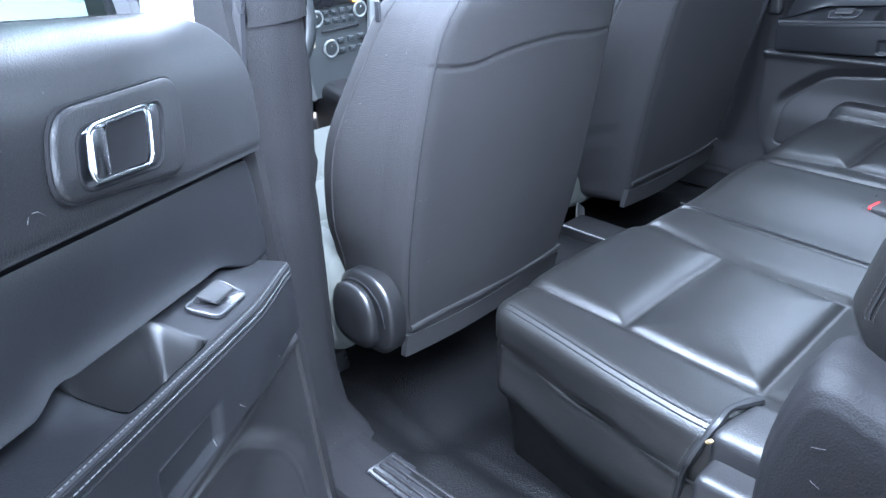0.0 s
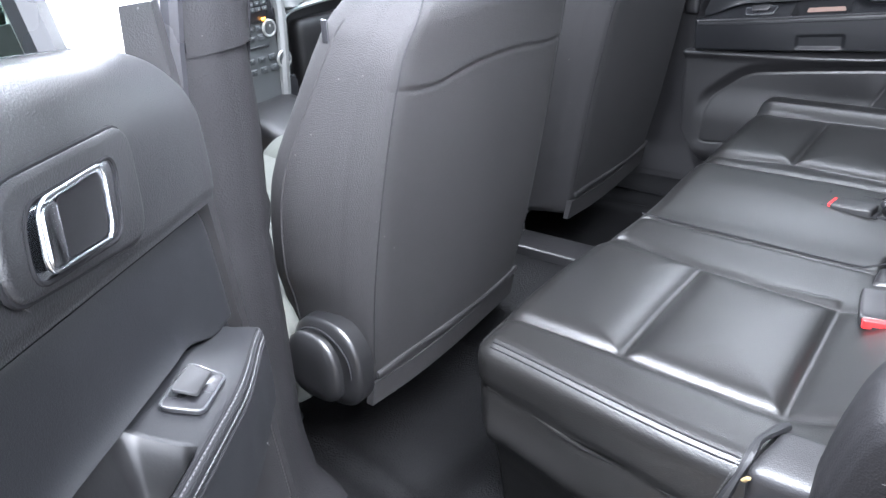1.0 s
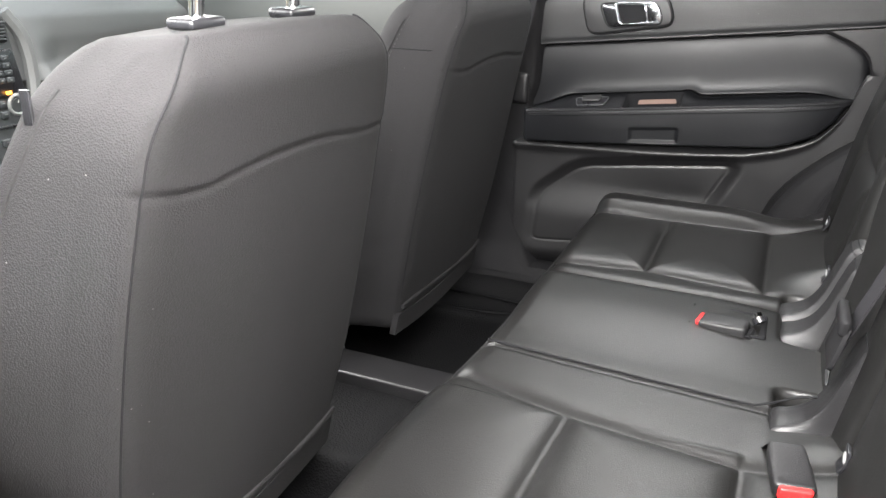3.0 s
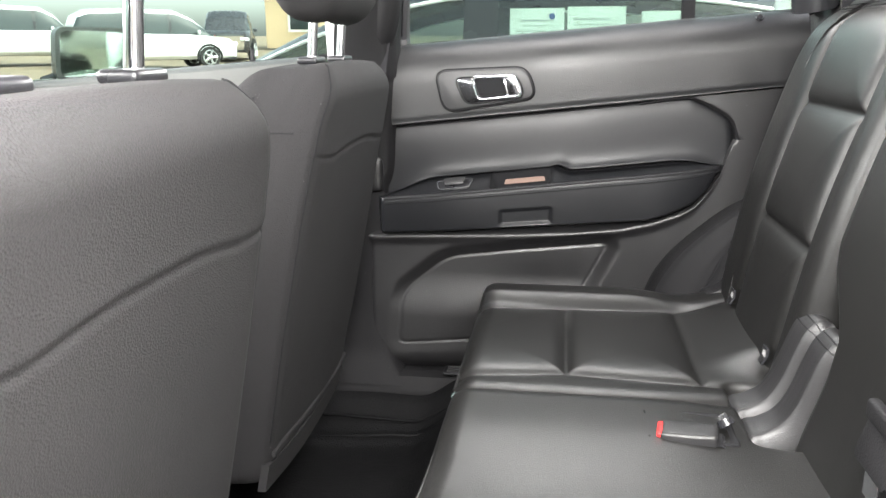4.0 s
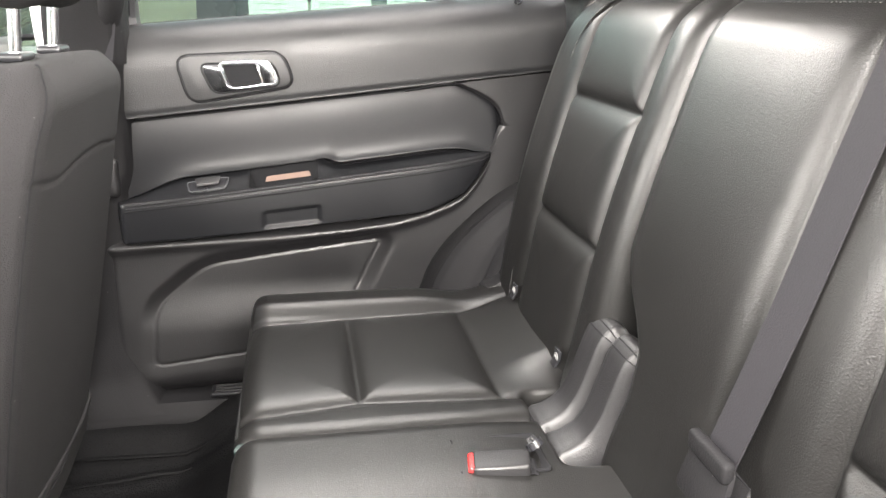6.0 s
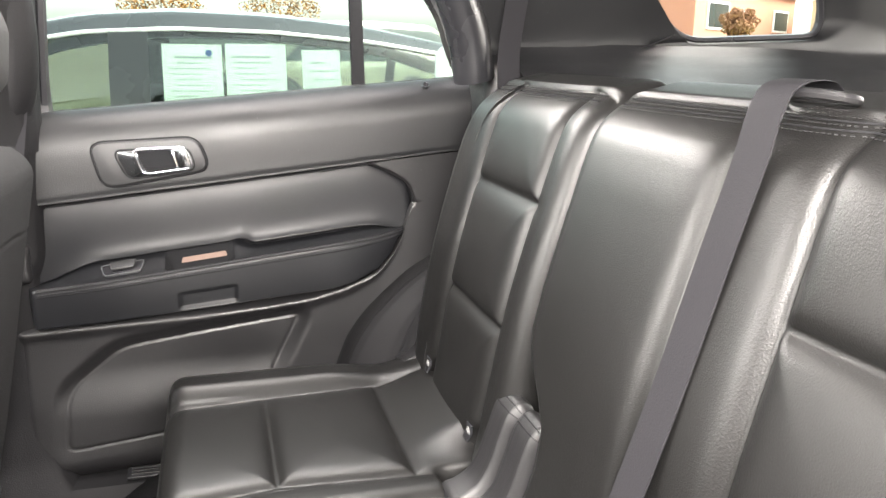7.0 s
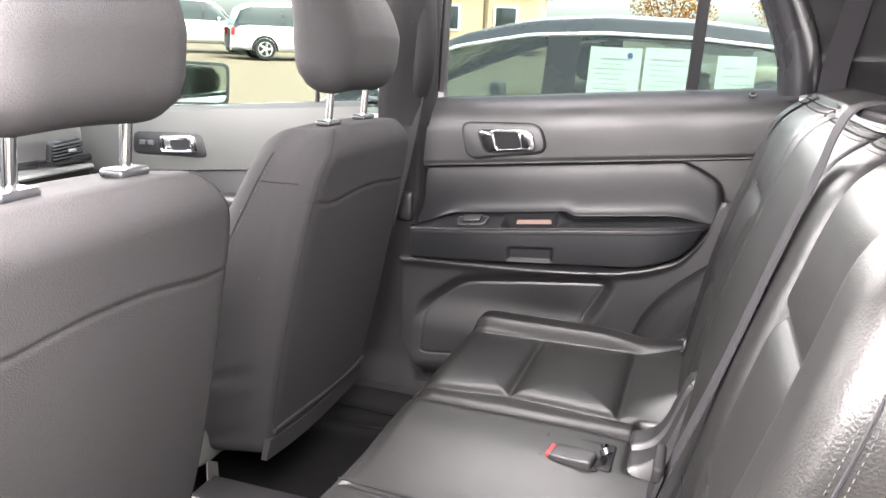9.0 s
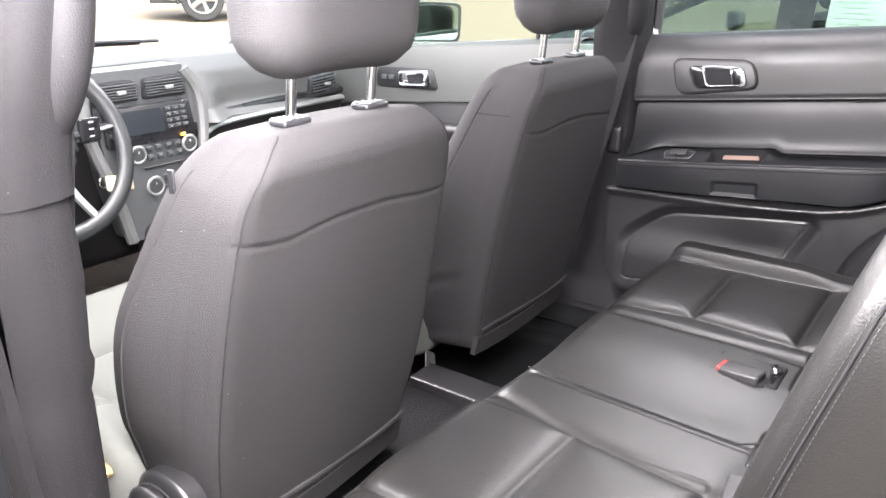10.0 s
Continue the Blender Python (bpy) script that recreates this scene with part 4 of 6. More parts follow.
part("release_lever", tube(curve_points([(-0.618, -0.330, 1.052), (-0.634, -0.330, 1.058), (-0.640, -0.345, 1.062), (-0.640, -0.385, 1.068), (-0.626, -0.412, 1.068)], 6), 0.0055, 10, flat=0.6), chrome, wide_back, "bright metal release lever")
settle(wide_seat), settle(narrow_seat)

# hinge covers between the sections
def hinge_cover(x, y, z, size=1.0):
    """A boot-shaped moulding that leans on the back and ends in a blunt foot."""
    ob = thing("hinge_cover", x, y, z, "moulded black seat hinge cover with a blunt foot", "hinge cover", group="seat hinge covers")
    line = curve_points([(0, -0.112, 0.090), (0, -0.104, 0.116), (0, -0.086, 0.124), (0, -0.069, 0.108), (0, -0.057, 0.075), (0, -0.046, 0.042), (0, -0.032, 0.018), (0, -0.014, 0.006), (0, 0.000, 0.001), (0, 0.006, -0.010), (0, 0.003, -0.040)], 6)
    count = len(line) - 1

    def f(u, v):
        i = u * count
        k = min(int(i), count - 1)
        p = line[k].lerp(line[k + 1], i - k)
        d = (line[min(k + 1, count)] - line[max(k - 1, 0)]).normalized()
        nor = Vector((0, -d.z, d.y))
        c = 2 * v - 1
        wid = 0.035 + 0.003 * smooth(0.70, 0.85, u) - 0.003 * smooth(0.9, 1.0, u)
        lift = -0.030 * abs(c) ** 4 + 0.0030 * math.exp(-((abs(c) - 0.62) / 0.14) ** 2)
        q = Vector((math.copysign(abs(c) ** 0.9, c) * wid, 0, 0)) + p + nor * lift
        return (x + size * q.x, y + size * q.y, z + size * q.z)
    part("shell", slab(f, 54, 30, (0, -0.012, -0.03)), plastic, ob, sharp=180)
    for u in (0.24, 0.285):
        part("mould_line", tube([Vector(f(u, v)) for v in np.linspace(0.10, 0.90, 14)], 0.0009, 5), seam_black, ob)
    part("foot_line", tube([Vector(f(0.86, v)) for v in np.linspace(0.12, 0.88, 12)], 0.0009, 5), seam_black, ob)
    return settle(ob)


hinge_cover(0.158, -0.214, 0.852)
hinge_cover(0.090, -0.216, 0.852)
hinge_cover(-0.168, -0.214, 0.858)
hinge_cover(0.580, -0.245, 0.870, 0.9)


def cover_flap(x, y, z, w, h):
    """A stiff tongue of the cover, folded forward at its top."""
    ob = thing("cover_flap", x, y, z, "stitched black vinyl flap over a seat hinge", "seat cover flap", group="cover flaps")

    def f(u, v):
        c = 2 * u - 1
        zz = h * v - 0.012 * v * abs(c) ** 3
        return (x + c * w * (0.5 - 0.10 * v) + 0.003 * math.sin(7 * v), back_y(z + zz) + 0.003 - 0.006 * abs(c) ** 4 - 0.010 * v ** 6, z + zz)
    part("tongue", slab(f, 20, 16, (0, -0.008, 0)), vinyl, ob, sharp=180)
    edge = [Vector(f(0.06, v)) for v in np.linspace(0, 0.94, 10)] + [Vector(f(u, 0.94)) for u in np.linspace(0.1, 0.9, 10)] + [Vector(f(0.94, v)) for v in np.linspace(0.94, 0, 10)]
    part("edge_seam", tube([q + Vector((0, 0.0004, 0)) for q in edge], 0.0009, 5), seam_black, ob)
    return settle(ob)


cover_flap(-0.150, -0.272, 0.962, 0.07, 0.048)


# ---- belts and buckles ----
def buckle(x, y, z, yaw, pitch, label):
    ob = thing("belt_buckle", label=label, category="belt buckle", group="belt buckles")
    ob.matrix_basis = pose(x, y, z, pitch, 0, yaw) @ Matrix.Diagonal((0.75, 0.85, 0.72, 1))
    body = part("body", soft_box(0, 0, 0, 0.052, 0.075, 0.026, 0.007, (3, 4, 2), lambda p, n: Vector((p.x * (1 - 0.12 * smooth(0.0, -0.04, p.y)), p.y, p.z))), plastic, ob, "black plastic buckle body")
    part("button", soft_box(0, 0.0370, 0.001, 0.042, 0.011, 0.020, 0.004, (3, 2, 2)), red_plastic, ob, "red release button")
    part("slot", soft_box(0, 0.0405, -0.004, 0.012, 0.006, 0.007, 0.001, (1, 1, 1)), smooth_black, ob)
    part("strap", soft_box(0, -0.052, -0.004, 0.040, 0.04, 0.004, 0.0015, (2, 4, 1), lambda p, n: p + Vector((0, 0, -0.25 * smooth(-0.04, -0.075, p.y) * 0.16))), seam_black, ob, "short black strap")
    return ob


buckle(-0.289, -0.229, 0.873, 101, -9, "black belt buckle with a red button, lying on the seat")
buckle(0.042, -0.140, 0.861, -9, -3, "black belt buckle with a red button beside the hinge cover")
tray = tagged(part("buckle_pocket", soft_box(0.066, -0.143, 0.852, 0.078, 0.105, 0.022, 0.007, (16, 14, 2), lambda p, n: p + Vector((0, 0, 0.0012 * math.sin(80 * p.x) - (0.007 * smooth(0.040, 0.028, max(abs(p.x - 0.066), abs(p.y + 0.143) * 0.76)) if n.z > 0.5 else 0)))), seam_black), "black vinyl pocket under the buckles", "buckle pocket")
part_bolt = thing("hinge_bolt", 0.064, -0.184, 0.866, "bare steel hinge bolt with a dark washer", "bolt")
part("washer", tube([(0.062, -0.186, 0.866), (0.066, -0.182, 0.872)], 0.010, 14), smooth_black, part_bolt)
part("head", tube([(0.065, -0.183, 0.871), (0.069, -0.179, 0.876)], 0.006, 6), chrome, part_bolt, "bright bolt head")
settle(part_bolt)


def isofix_tag(x, z):
    ob = thing("child_seat_tag", x, back_y(z), z, "small dark tag with a pale round mark", "tag", group="child seat tags")
    part("cloth", soft_box(x, back_y(z) + 0.004, z, 0.020, 0.004, 0.024, 0.001, (2, 1, 2), lambda p, n: p + Vector((0, 0.006 * smooth(z, z - 0.012, p.z), 0))), smooth_black, ob)
    part("round_mark", tube([(x + 0.0065 * math.cos(a), back_y(z) + 0.0065, z + 0.0065 * math.sin(a)) for a in np.linspace(0, 2 * math.pi, 16, endpoint=False)], 0.0007, 6, closed=True), material("tag_white", (0.22, 0.22, 0.22), 0.7), ob, "pale ring")
    part("bar_mark", tube([(x - 0.003, back_y(z) + 0.0065, z - 0.003), (x + 0.003, back_y(z) + 0.0065, z + 0.003)], 0.0009, 6), material("tag_white", (0.22, 0.22, 0.22), 0.7), ob)
    return settle(ob)


isofix_tag(0.482, 0.895), isofix_tag(0.250, 0.884), isofix_tag(-0.290, 0.900)


def strap(points, width, across):
    """A flat webbing strap along points; across is its width's direction at each."""
    line = curve_points(points, 10)
    n = len(line) - 1
    ac = [Vector(a) for a in across]

    def f(u, v):
        i = int(round(u * n))
        k = u * (len(ac) - 1)
        j = min(int(k), len(ac) - 2)
        a = ac[j].lerp(ac[j + 1], k - j).normalized()
        return line[i] + a * ((v - 0.5) * width)
    return f, n


mid_belt = thing("seat_belt", -0.165, -0.37, 1.375, "grey-black webbing seat belt hanging down the backrest", "seat belt", group="seat belts")
pts = [(-0.172, -0.446, 1.368), (-0.172, -0.424, 1.387), (-0.172, -0.392, 1.384), (-0.172, -0.378, 1.362), (-0.172, -0.3675, 1.32), (-0.171, -0.344, 1.24), (-0.168, -0.308, 1.11), (-0.164, -0.266, 0.975), (-0.164, -0.256, 0.945)]
f, n = strap(pts, 0.043, [(1, 0, 0), (1, 0, 0)])
part("webbing", slab(f, n, 8, (0, -0.0016, -0.0008)), webbing, mid_belt, sharp=60)
tg = part("latch_plate", prism(rounded([(-0.036, -0.03), (0.036, -0.03), (0.030, 0.020), (-0.030, 0.020)], 0.008, 4), lambda a, b, c: (-0.166 + a, -0.262 + c - 0.23 * b, 0.972 + b), 0.005, 0.0015), plastic_matt_dim, mid_belt, "black plastic latch plate")
part("latch_grip", soft_box(-0.166, -0.260, 0.990, 0.062, 0.012, 0.020, 0.005, (3, 2, 2)), plastic_matt_dim, tg)
part("tongue", soft_box(-0.166, -0.256, 0.930, 0.028, 0.003, 0.03, 0.001, (2, 1, 2)), dark_chrome, tg, "bright steel tongue")
settle(mid_belt)
guide = thing("belt_guide", -0.172, -0.42, 1.383, "black plastic belt guide on top of the backrest", "belt guide")
part("frame", tube([(-0.172 + 0.046 * math.cos(a), -0.420 + 0.024 * math.sin(a), 1.3745 + 0.004 * math.sin(a)) for a in np.linspace(0, 2 * math.pi, 24, endpoint=False)], 0.0045, 8, closed=True), plastic, guide)
part("pin", tube([(-0.215, -0.415, 1.376), (-0.13, -0.415, 1.376)], 0.003, 8), smooth_black, guide)
settle(guide)
side_belt = thing("seat_belt", 0.66, -0.47, 1.5, "black webbing seat belt hanging from the rear post", "seat belt", group="seat belts")
f, n = strap([(0.690, -0.515, 1.72), (0.700, -0.500, 1.55), (0.690, -0.478, 1.42), (0.665, -0.470, 1.34)], 0.047, [(0.15, -1, 0), (0.15, -1, 0)])
part("webbing", slab(f, n, 4, (-0.0016, 0, 0)), webbing, side_belt)
settle(side_belt)


# ---- front seats ----
WAVE = [(-0.215, 1.163), (-0.17, 1.154), (-0.133, 1.151), (-0.093, 1.157), (-0.05, 1.161), (0.0, 1.1615), (0.05, 1.160), (0.093, 1.155), (0.133, 1.149), (0.17, 1.147), (0.225, 1.146)]


REAR_HALF = [(0.665, 0.196), (0.72, 0.205), (0.80, 0.219), (0.90, 0.226), (1.04, 0.224), (1.165, 0.213), (1.205, 0.207), (1.238, 0.195), (1.268, 0.175), (1.295, 0.150)]
FRONT_HALF = [(0.665, 0.19), (0.72, 0.205), (0.836, 0.232), (0.900, 0.252), (0.985, 0.261), (1.05, 0.256), (1.12, 0.236), (1.207, 0.209), (1.245, 0.194), (1.295, 0.150)]
REAR_HALF, FRONT_HALF = ([(p.x, p.y) for p in curve_points([(a, b, 0) for a, b in rows], 8)] for rows in (REAR_HALF, FRONT_HALF))


def front_seat(cx, yr, outer, label, torn):
    """A front seat. yr: the rear face's y at a height of 1.164; outer: -1 or 1, the side of the recliner."""
    seat = thing("front_seat", cx, yr + 0.4, 0.54, label, "car seat", group="front seats")

    def rear(z):
        return yr - 0.2 * (z - 1.164)

    def back(p, n):
        # p is in a box: x +-0.25, y 0 (rear) to 0.17, z 0.72..1.295
        dx, dy, z = p.x, p.y, p.z
        t = smooth(0.0, 0.13, dy)
        x = dx / 0.2225 * lerp(table(z, REAR_HALF), table(z, FRONT_HALF), t)
        # creases low on the bolsters
        if not torn and dx < 0:
            x -= 0.0045 * smooth(0.18, 0.22, -dx) * smooth(0.01, 0.05, dy) * smooth(0.93, 0.84, z) * (noise.noise(Vector((0, dy * 9, z * 34 + dy * 12))) - 0.2)
        if not torn and dx < 0:
            x -= 0.026 * smooth(0.94, 0.78, z) * smooth(0.02, 0.12, dy)
        y = dy
        y -= 0.030 * smooth(0.03, 0.15, dy) * smooth(1.02, 1.24, z)
        # front face hollows between the bolsters
        if dy > 0.10:
            y -= 0.035 * math.exp(-(dx / 0.12) ** 2) * smooth(1.25, 1.15, z)
        # crowned rear, the upper panel standing a little proud of the lower
        if n.y < -0.2:
            f = smooth(-0.2, -0.8, n.y)
            zw = table(dx, WAVE)
            over = z - zw
            y -= f * (0.010 * (1 - (dx / 0.23) ** 2) + 0.0012 * smooth(-0.003, 0.004, over) + 0.0012 * math.exp(-abs(over) / 0.02))
            y += f * 0.0026 * crease(over, 0.0034)
            y += f * 0.010 * smooth(1.24, 1.295, z)
            y += f * 0.0010 * math.sin(31 * z + 12 * dx) * smooth(0.9, 0.75, z)
        d = abs(abs(dx) - 0.219)
        if dy < 0.05:
            x -= math.copysign(0.0025 * crease(d, 0.004), dx)
        zz = z + (0.006 * math.cos(dx * 5.5) - 0.022) * smooth(1.16, 1.29, z) - 0.006 * t * smooth(1.2, 1.29, z)
        return Vector((cx + x, rear(z) + y, zz))
    part("backrest", soft_box(0, 0.085, 0.980, 0.445, 0.17, 0.630, 0.034, (84, 14, 190), back), cloth, seat, "charcoal cloth backrest with sewn rear panel", sharp=75)
    # sewn seams
    for s in (-1, 1):
        line = [back(Vector((s * 0.205, 0.0043, z)), Vector((s * 0.485, -0.87, 0))) for z in np.linspace(0.745, 1.262, 60)]
        for a in np.linspace(0.08, 1.35, 14):
            n = Vector((s * 0.485 * math.cos(a), -0.87 * math.cos(a), math.sin(a)))
            line.append(back(Vector((s * 0.1885, 0.034, 1.261)) + n * 0.034, n))
        part("seam", tube(line, 0.0013, 6), seam_black, seat, "dark sewn seam")
        front = [back(Vector((s * 0.2225, 0.128, z)), Vector((s, 0, 0))) for z in np.linspace(0.80, 1.255, 40)]
        part("piping", tube(front, 0.0018, 6), cloth, seat)
    if not torn:
        for off in (0.0, 0.007):
            row = [back(Vector((-0.2225, 0.120 + off, z)), Vector((-1, 0, 0))) + Vector((-0.0006, 0, 0)) for z in np.linspace(1.06, 1.262, 40)]
            part("stitching", stitch_rows([row], 0.0034, 0.0024, 0.0006), mid_thread, seat, "row of grey stitches")["kind"] = "stuff"
        part("side_seam", tube([back(Vector((-0.2225, y, 1.195)), Vector((-1, 0, 0))) + Vector((-0.0003, 0, 0)) for y in np.linspace(0.030, 0.125, 16)], 0.0012, 6), seam_black, seat)
    part("side_tag", soft_box(back(Vector((outer * 0.2225, 0.125, 1.222)), Vector((outer, 0, 0))).x, rear(1.20) + 0.106, 1.222, 0.003, 0.010, 0.028, 0.001, (1, 1, 2)), smooth_black, seat)
    # hem along the lower edge and the hard panel behind it
    hem = [(cx + dx, rear(0.728) - 0.0005 - 0.010 * (1 - (dx / 0.23) ** 2) + 0.0012 * math.sin(40 * dx), 0.728 - 0.002 * math.sin(14 * dx)) for dx in np.linspace(-0.195, 0.195, 30)]
    part("hem", tube(hem, 0.0035, 8, flat=1.5), cloth, seat, "rolled cloth hem")
    part("hem_strip", slab(lambda u, v: (cx + lerp(-0.197, 0.197, u), rear(lerp(0.712, 0.668, v)) - 0.010 * (1 - (2 * u - 1) ** 2) - 0.0015, lerp(0.712, 0.668, v) - 0.002 * math.sin(6 * u)), 24, 5, (0, 0.012, 0)), cloth, seat, "folded cloth strip along the lower edge", sharp=50)
    # cushion
    def cush(p, n):
        z = p.z
        if n.z > 0.2:
            d = min(abs(abs(p.x) - 0.165), seg_dist(p.x, p.y, -0.27, 0.31, 0.27, 0.30), seg_dist(p.x, p.y, -0.27, 0.155, 0.27, 0.13))
            z += 0.016 * (1 - math.exp(-d / 0.014)) + 0.02 * smooth(0.14, 0.24, abs(p.x)) - 0.02
        return Vector((cx + p.x, yr + 0.21 + p.y, z + 0.03 * smooth(0.25, 0.5, p.y)))
    cs = part("cushion", soft_box(0, 0.25, 0.735, 0.52, 0.52, 0.20, 0.045, (60, 60, 8), cush), grey_cloth, seat, "light grey cloth seat cushion", sharp=70)
    if torn:
        foam = curve_points([(cx - 0.256, yr + 0.290, 0.812), (cx - 0.262, yr + 0.270, 0.806), (cx - 0.260, yr + 0.250, 0.812), (cx - 0.264, yr + 0.228, 0.804)], 8)
        part("torn_foam", tube(foam, lambda t: 0.007 + 0.008 * math.sin(math.pi * t) * (1 + 0.3 * math.sin(31 * t)), 8, flat=0.5), tan_foam, cs, "yellow foam showing through a tear")
        part("torn_edge", tube([p + Vector((0.014, 0.002 * math.sin(60 * i), 0.004)) for i, p in enumerate(foam)], 0.003, 5), smooth_black, cs, "frayed dark edge")
    # side valance with the recliner's cover
    part("valance", soft_box(cx + outer * 0.250, yr + 0.42, 0.690, 0.035, 0.30, 0.11, 0.015, (2, 8, 4)), smooth_black, seat, "black plastic side valance")
    if torn:
        yc, zc = 0.392, 0.785

        def arch(u, ry, rz, drop):
            """A round-topped outline with a blunt lower end."""
            a = 2 * math.pi * u
            c, q = math.cos(a), math.sin(a)
            return ry * math.copysign(abs(c) ** 0.8, c), (rz * q if q > 0 else drop * math.copysign(abs(q) ** 0.55, q))

        def shell(cy, cz, ry, rz, drop, x0, deep):
            def f(u, v):
                w = min(1.0, v / 0.62)
                y, z = arch(u, ry, rz, drop)
                x = x0 + deep * (1 - w ** 5 * 0.30) if v < 0.62 else x0 + deep * 0.70 * (1 - (v - 0.62) / 0.38)
                return (cx + outer * x, cy + y * w, cz + z * w)
            return sheet(f, 44, 16, wrap_u=True)
        rc = part("recliner_cover", shell(yc + 0.003, zc - 0.012, 0.064, 0.064, 0.074, 0.222, 0.036), recliner_black, seat, "round black plastic recliner cover", sharp=60)
        part("cap_disc", shell(yc + 0.014, zc - 0.018, 0.049, 0.053, 0.056, 0.242, 0.034), recliner_black, rc, "domed outer cap", sharp=60)
        part("cover_line", tube([(cx + outer * 0.259, yc + 0.003 + 0.055 * math.cos(a), zc - 0.012 + 0.055 * math.sin(a)) for a in np.linspace(-0.5, 3.3, 24)], 0.0016, 6), seam_black, rc)
    for s in (-1, 1):
        part("rail", soft_box(cx + s * 0.19, yr + 0.54, 0.565, 0.04, 0.50, 0.05, 0.006, (1, 4, 2)), smooth_black, seat)
    if not torn:
        part("rail_foot", prism(rounded([(0, 0), (0.085, 0.0), (0.075, 0.060), (0.0, 0.105)], 0.008, 3), lambda a, b, c: (cx - 0.225 + a * 0.9, yr + 0.205 + 0.35 * a + c, 0.555 + b), 0.004, 0.001), material("bare_bracket", (0.34, 0.34, 0.33), 0.45, metal=0.6), seat, "bare metal bracket")
    # headrest
    hr = part("headrest", soft_box(0, 0, 1.425, 0.275, 0.115, 0.20, 0.05, (24, 10, 16), lambda p, n: Vector((cx + p.x * table(p.z, [(1.32, 0.86), (1.37, 1.0), (1.46, 1.0), (1.53, 0.88)]), rear(1.40) + 0.075 + p.y * table(p.z, [(1.32, 0.8), (1.42, 1.0), (1.53, 0.72)]) + 0.022 * smooth(1.42, 1.53, p.z) + 0.010 * (p.x / 0.14) ** 2 - 0.003 * crease(p.z - 1.352 - 0.01 * math.cos(p.x * 14), 0.004), p.z + 0.008 * math.cos(p.x * 11)))), cloth, seat, "dark cloth headrest", sharp=75)
    for s in (-1, 1):
        xp = cx + s * 0.073
        part("post", tube([(xp, rear(1.28) + 0.062, 1.275), (xp, rear(1.36) + 0.070, 1.36)], 0.0068, 14), chrome, seat, "chrome headrest post")
        part("post_sleeve", soft_box(xp, rear(1.28) + 0.062, 1.279, 0.046, 0.030, 0.010, 0.0045, (3, 3, 1)), smooth_black, seat, "black plastic post sleeve")
    return settle(seat)


front_seat(-0.382, 0.268, -1, "driver's charcoal cloth seat with torn grey cushion", True)
front_seat(0.352, 0.330, 1, "passenger's charcoal cloth seat with headrest", False)

# ---- wheel-side bolsters beside the bench ----
def bolster():
    side = 1
    ob = thing("side_bolster", side * 0.69, -0.28, 0.80, "black moulded trim over the wheel beside the seat", "side trim", group="side bolsters")


    outer = curve_points([(0, -0.130, 0.700), (0, -0.142, 0.775), (0, -0.156, 0.825), (0, -0.176, 0.868), (0, -0.215, 0.920), (0, -0.295, 0.990), (0, -0.380, 1.030)], 6)
    inner = curve_points([(0, -0.232, 0.700), (0, -0.238, 0.775), (0, -0.246, 0.828), (0, -0.264, 0.870), (0, -0.284, 0.929), (0, -0.312, 0.972), (0, -0.392, 1.012)], 6)

    def f(u, v):
        i = u * (len(outer) - 1)
        k = min(int(i), len(outer) - 2)
        a, b = outer[k].lerp(outer[k + 1], i - k), inner[k].lerp(inner[k + 1], i - k)
        prof = [(0.765, -0.10, 0.0), (0.735, -0.12, 0.0), (0.700, -0.03, 0.004), (0.682, 0.05, 0.010), (0.668, 0.14, 0.008), (0.655, 0.25, -0.001), (0.640, 0.50, -0.006), (0.628, 0.72, -0.002), (0.620, 0.82, 0.006), (0.610, 0.92, 0.008), (0.598, 1.02, 0.000), (0.590, 1.25, -0.012), (0.586, 1.55, -0.02)]
        j = v * (len(prof) - 1)
        m = min(int(j), len(prof) - 2)
        x, w, lift = (lerp(prof[m][q], prof[m + 1][q], j - m) for q in range(3))
        p = a.lerp(b, w)
        return (side * x, p.y + 0.75 * lift - 0.016, p.z + 0.65 * lift)
    part("shell", sheet(f, 48, 48), plastic_matt_dim, ob, sharp=75)
    part("mould_line", tube([f(u, 0.66) for u in np.linspace(0.15, 0.85, 24)], 0.0012, 6), seam_black, ob)
    part("foot_lip", tube(curve_points([(side * 0.655, -0.195, 0.812), (side * 0.628, -0.225, 0.806), (side * 0.612, -0.262, 0.812)], 6), 0.006, 8), plastic, ob, "rolled lower lip")
    return settle(ob)


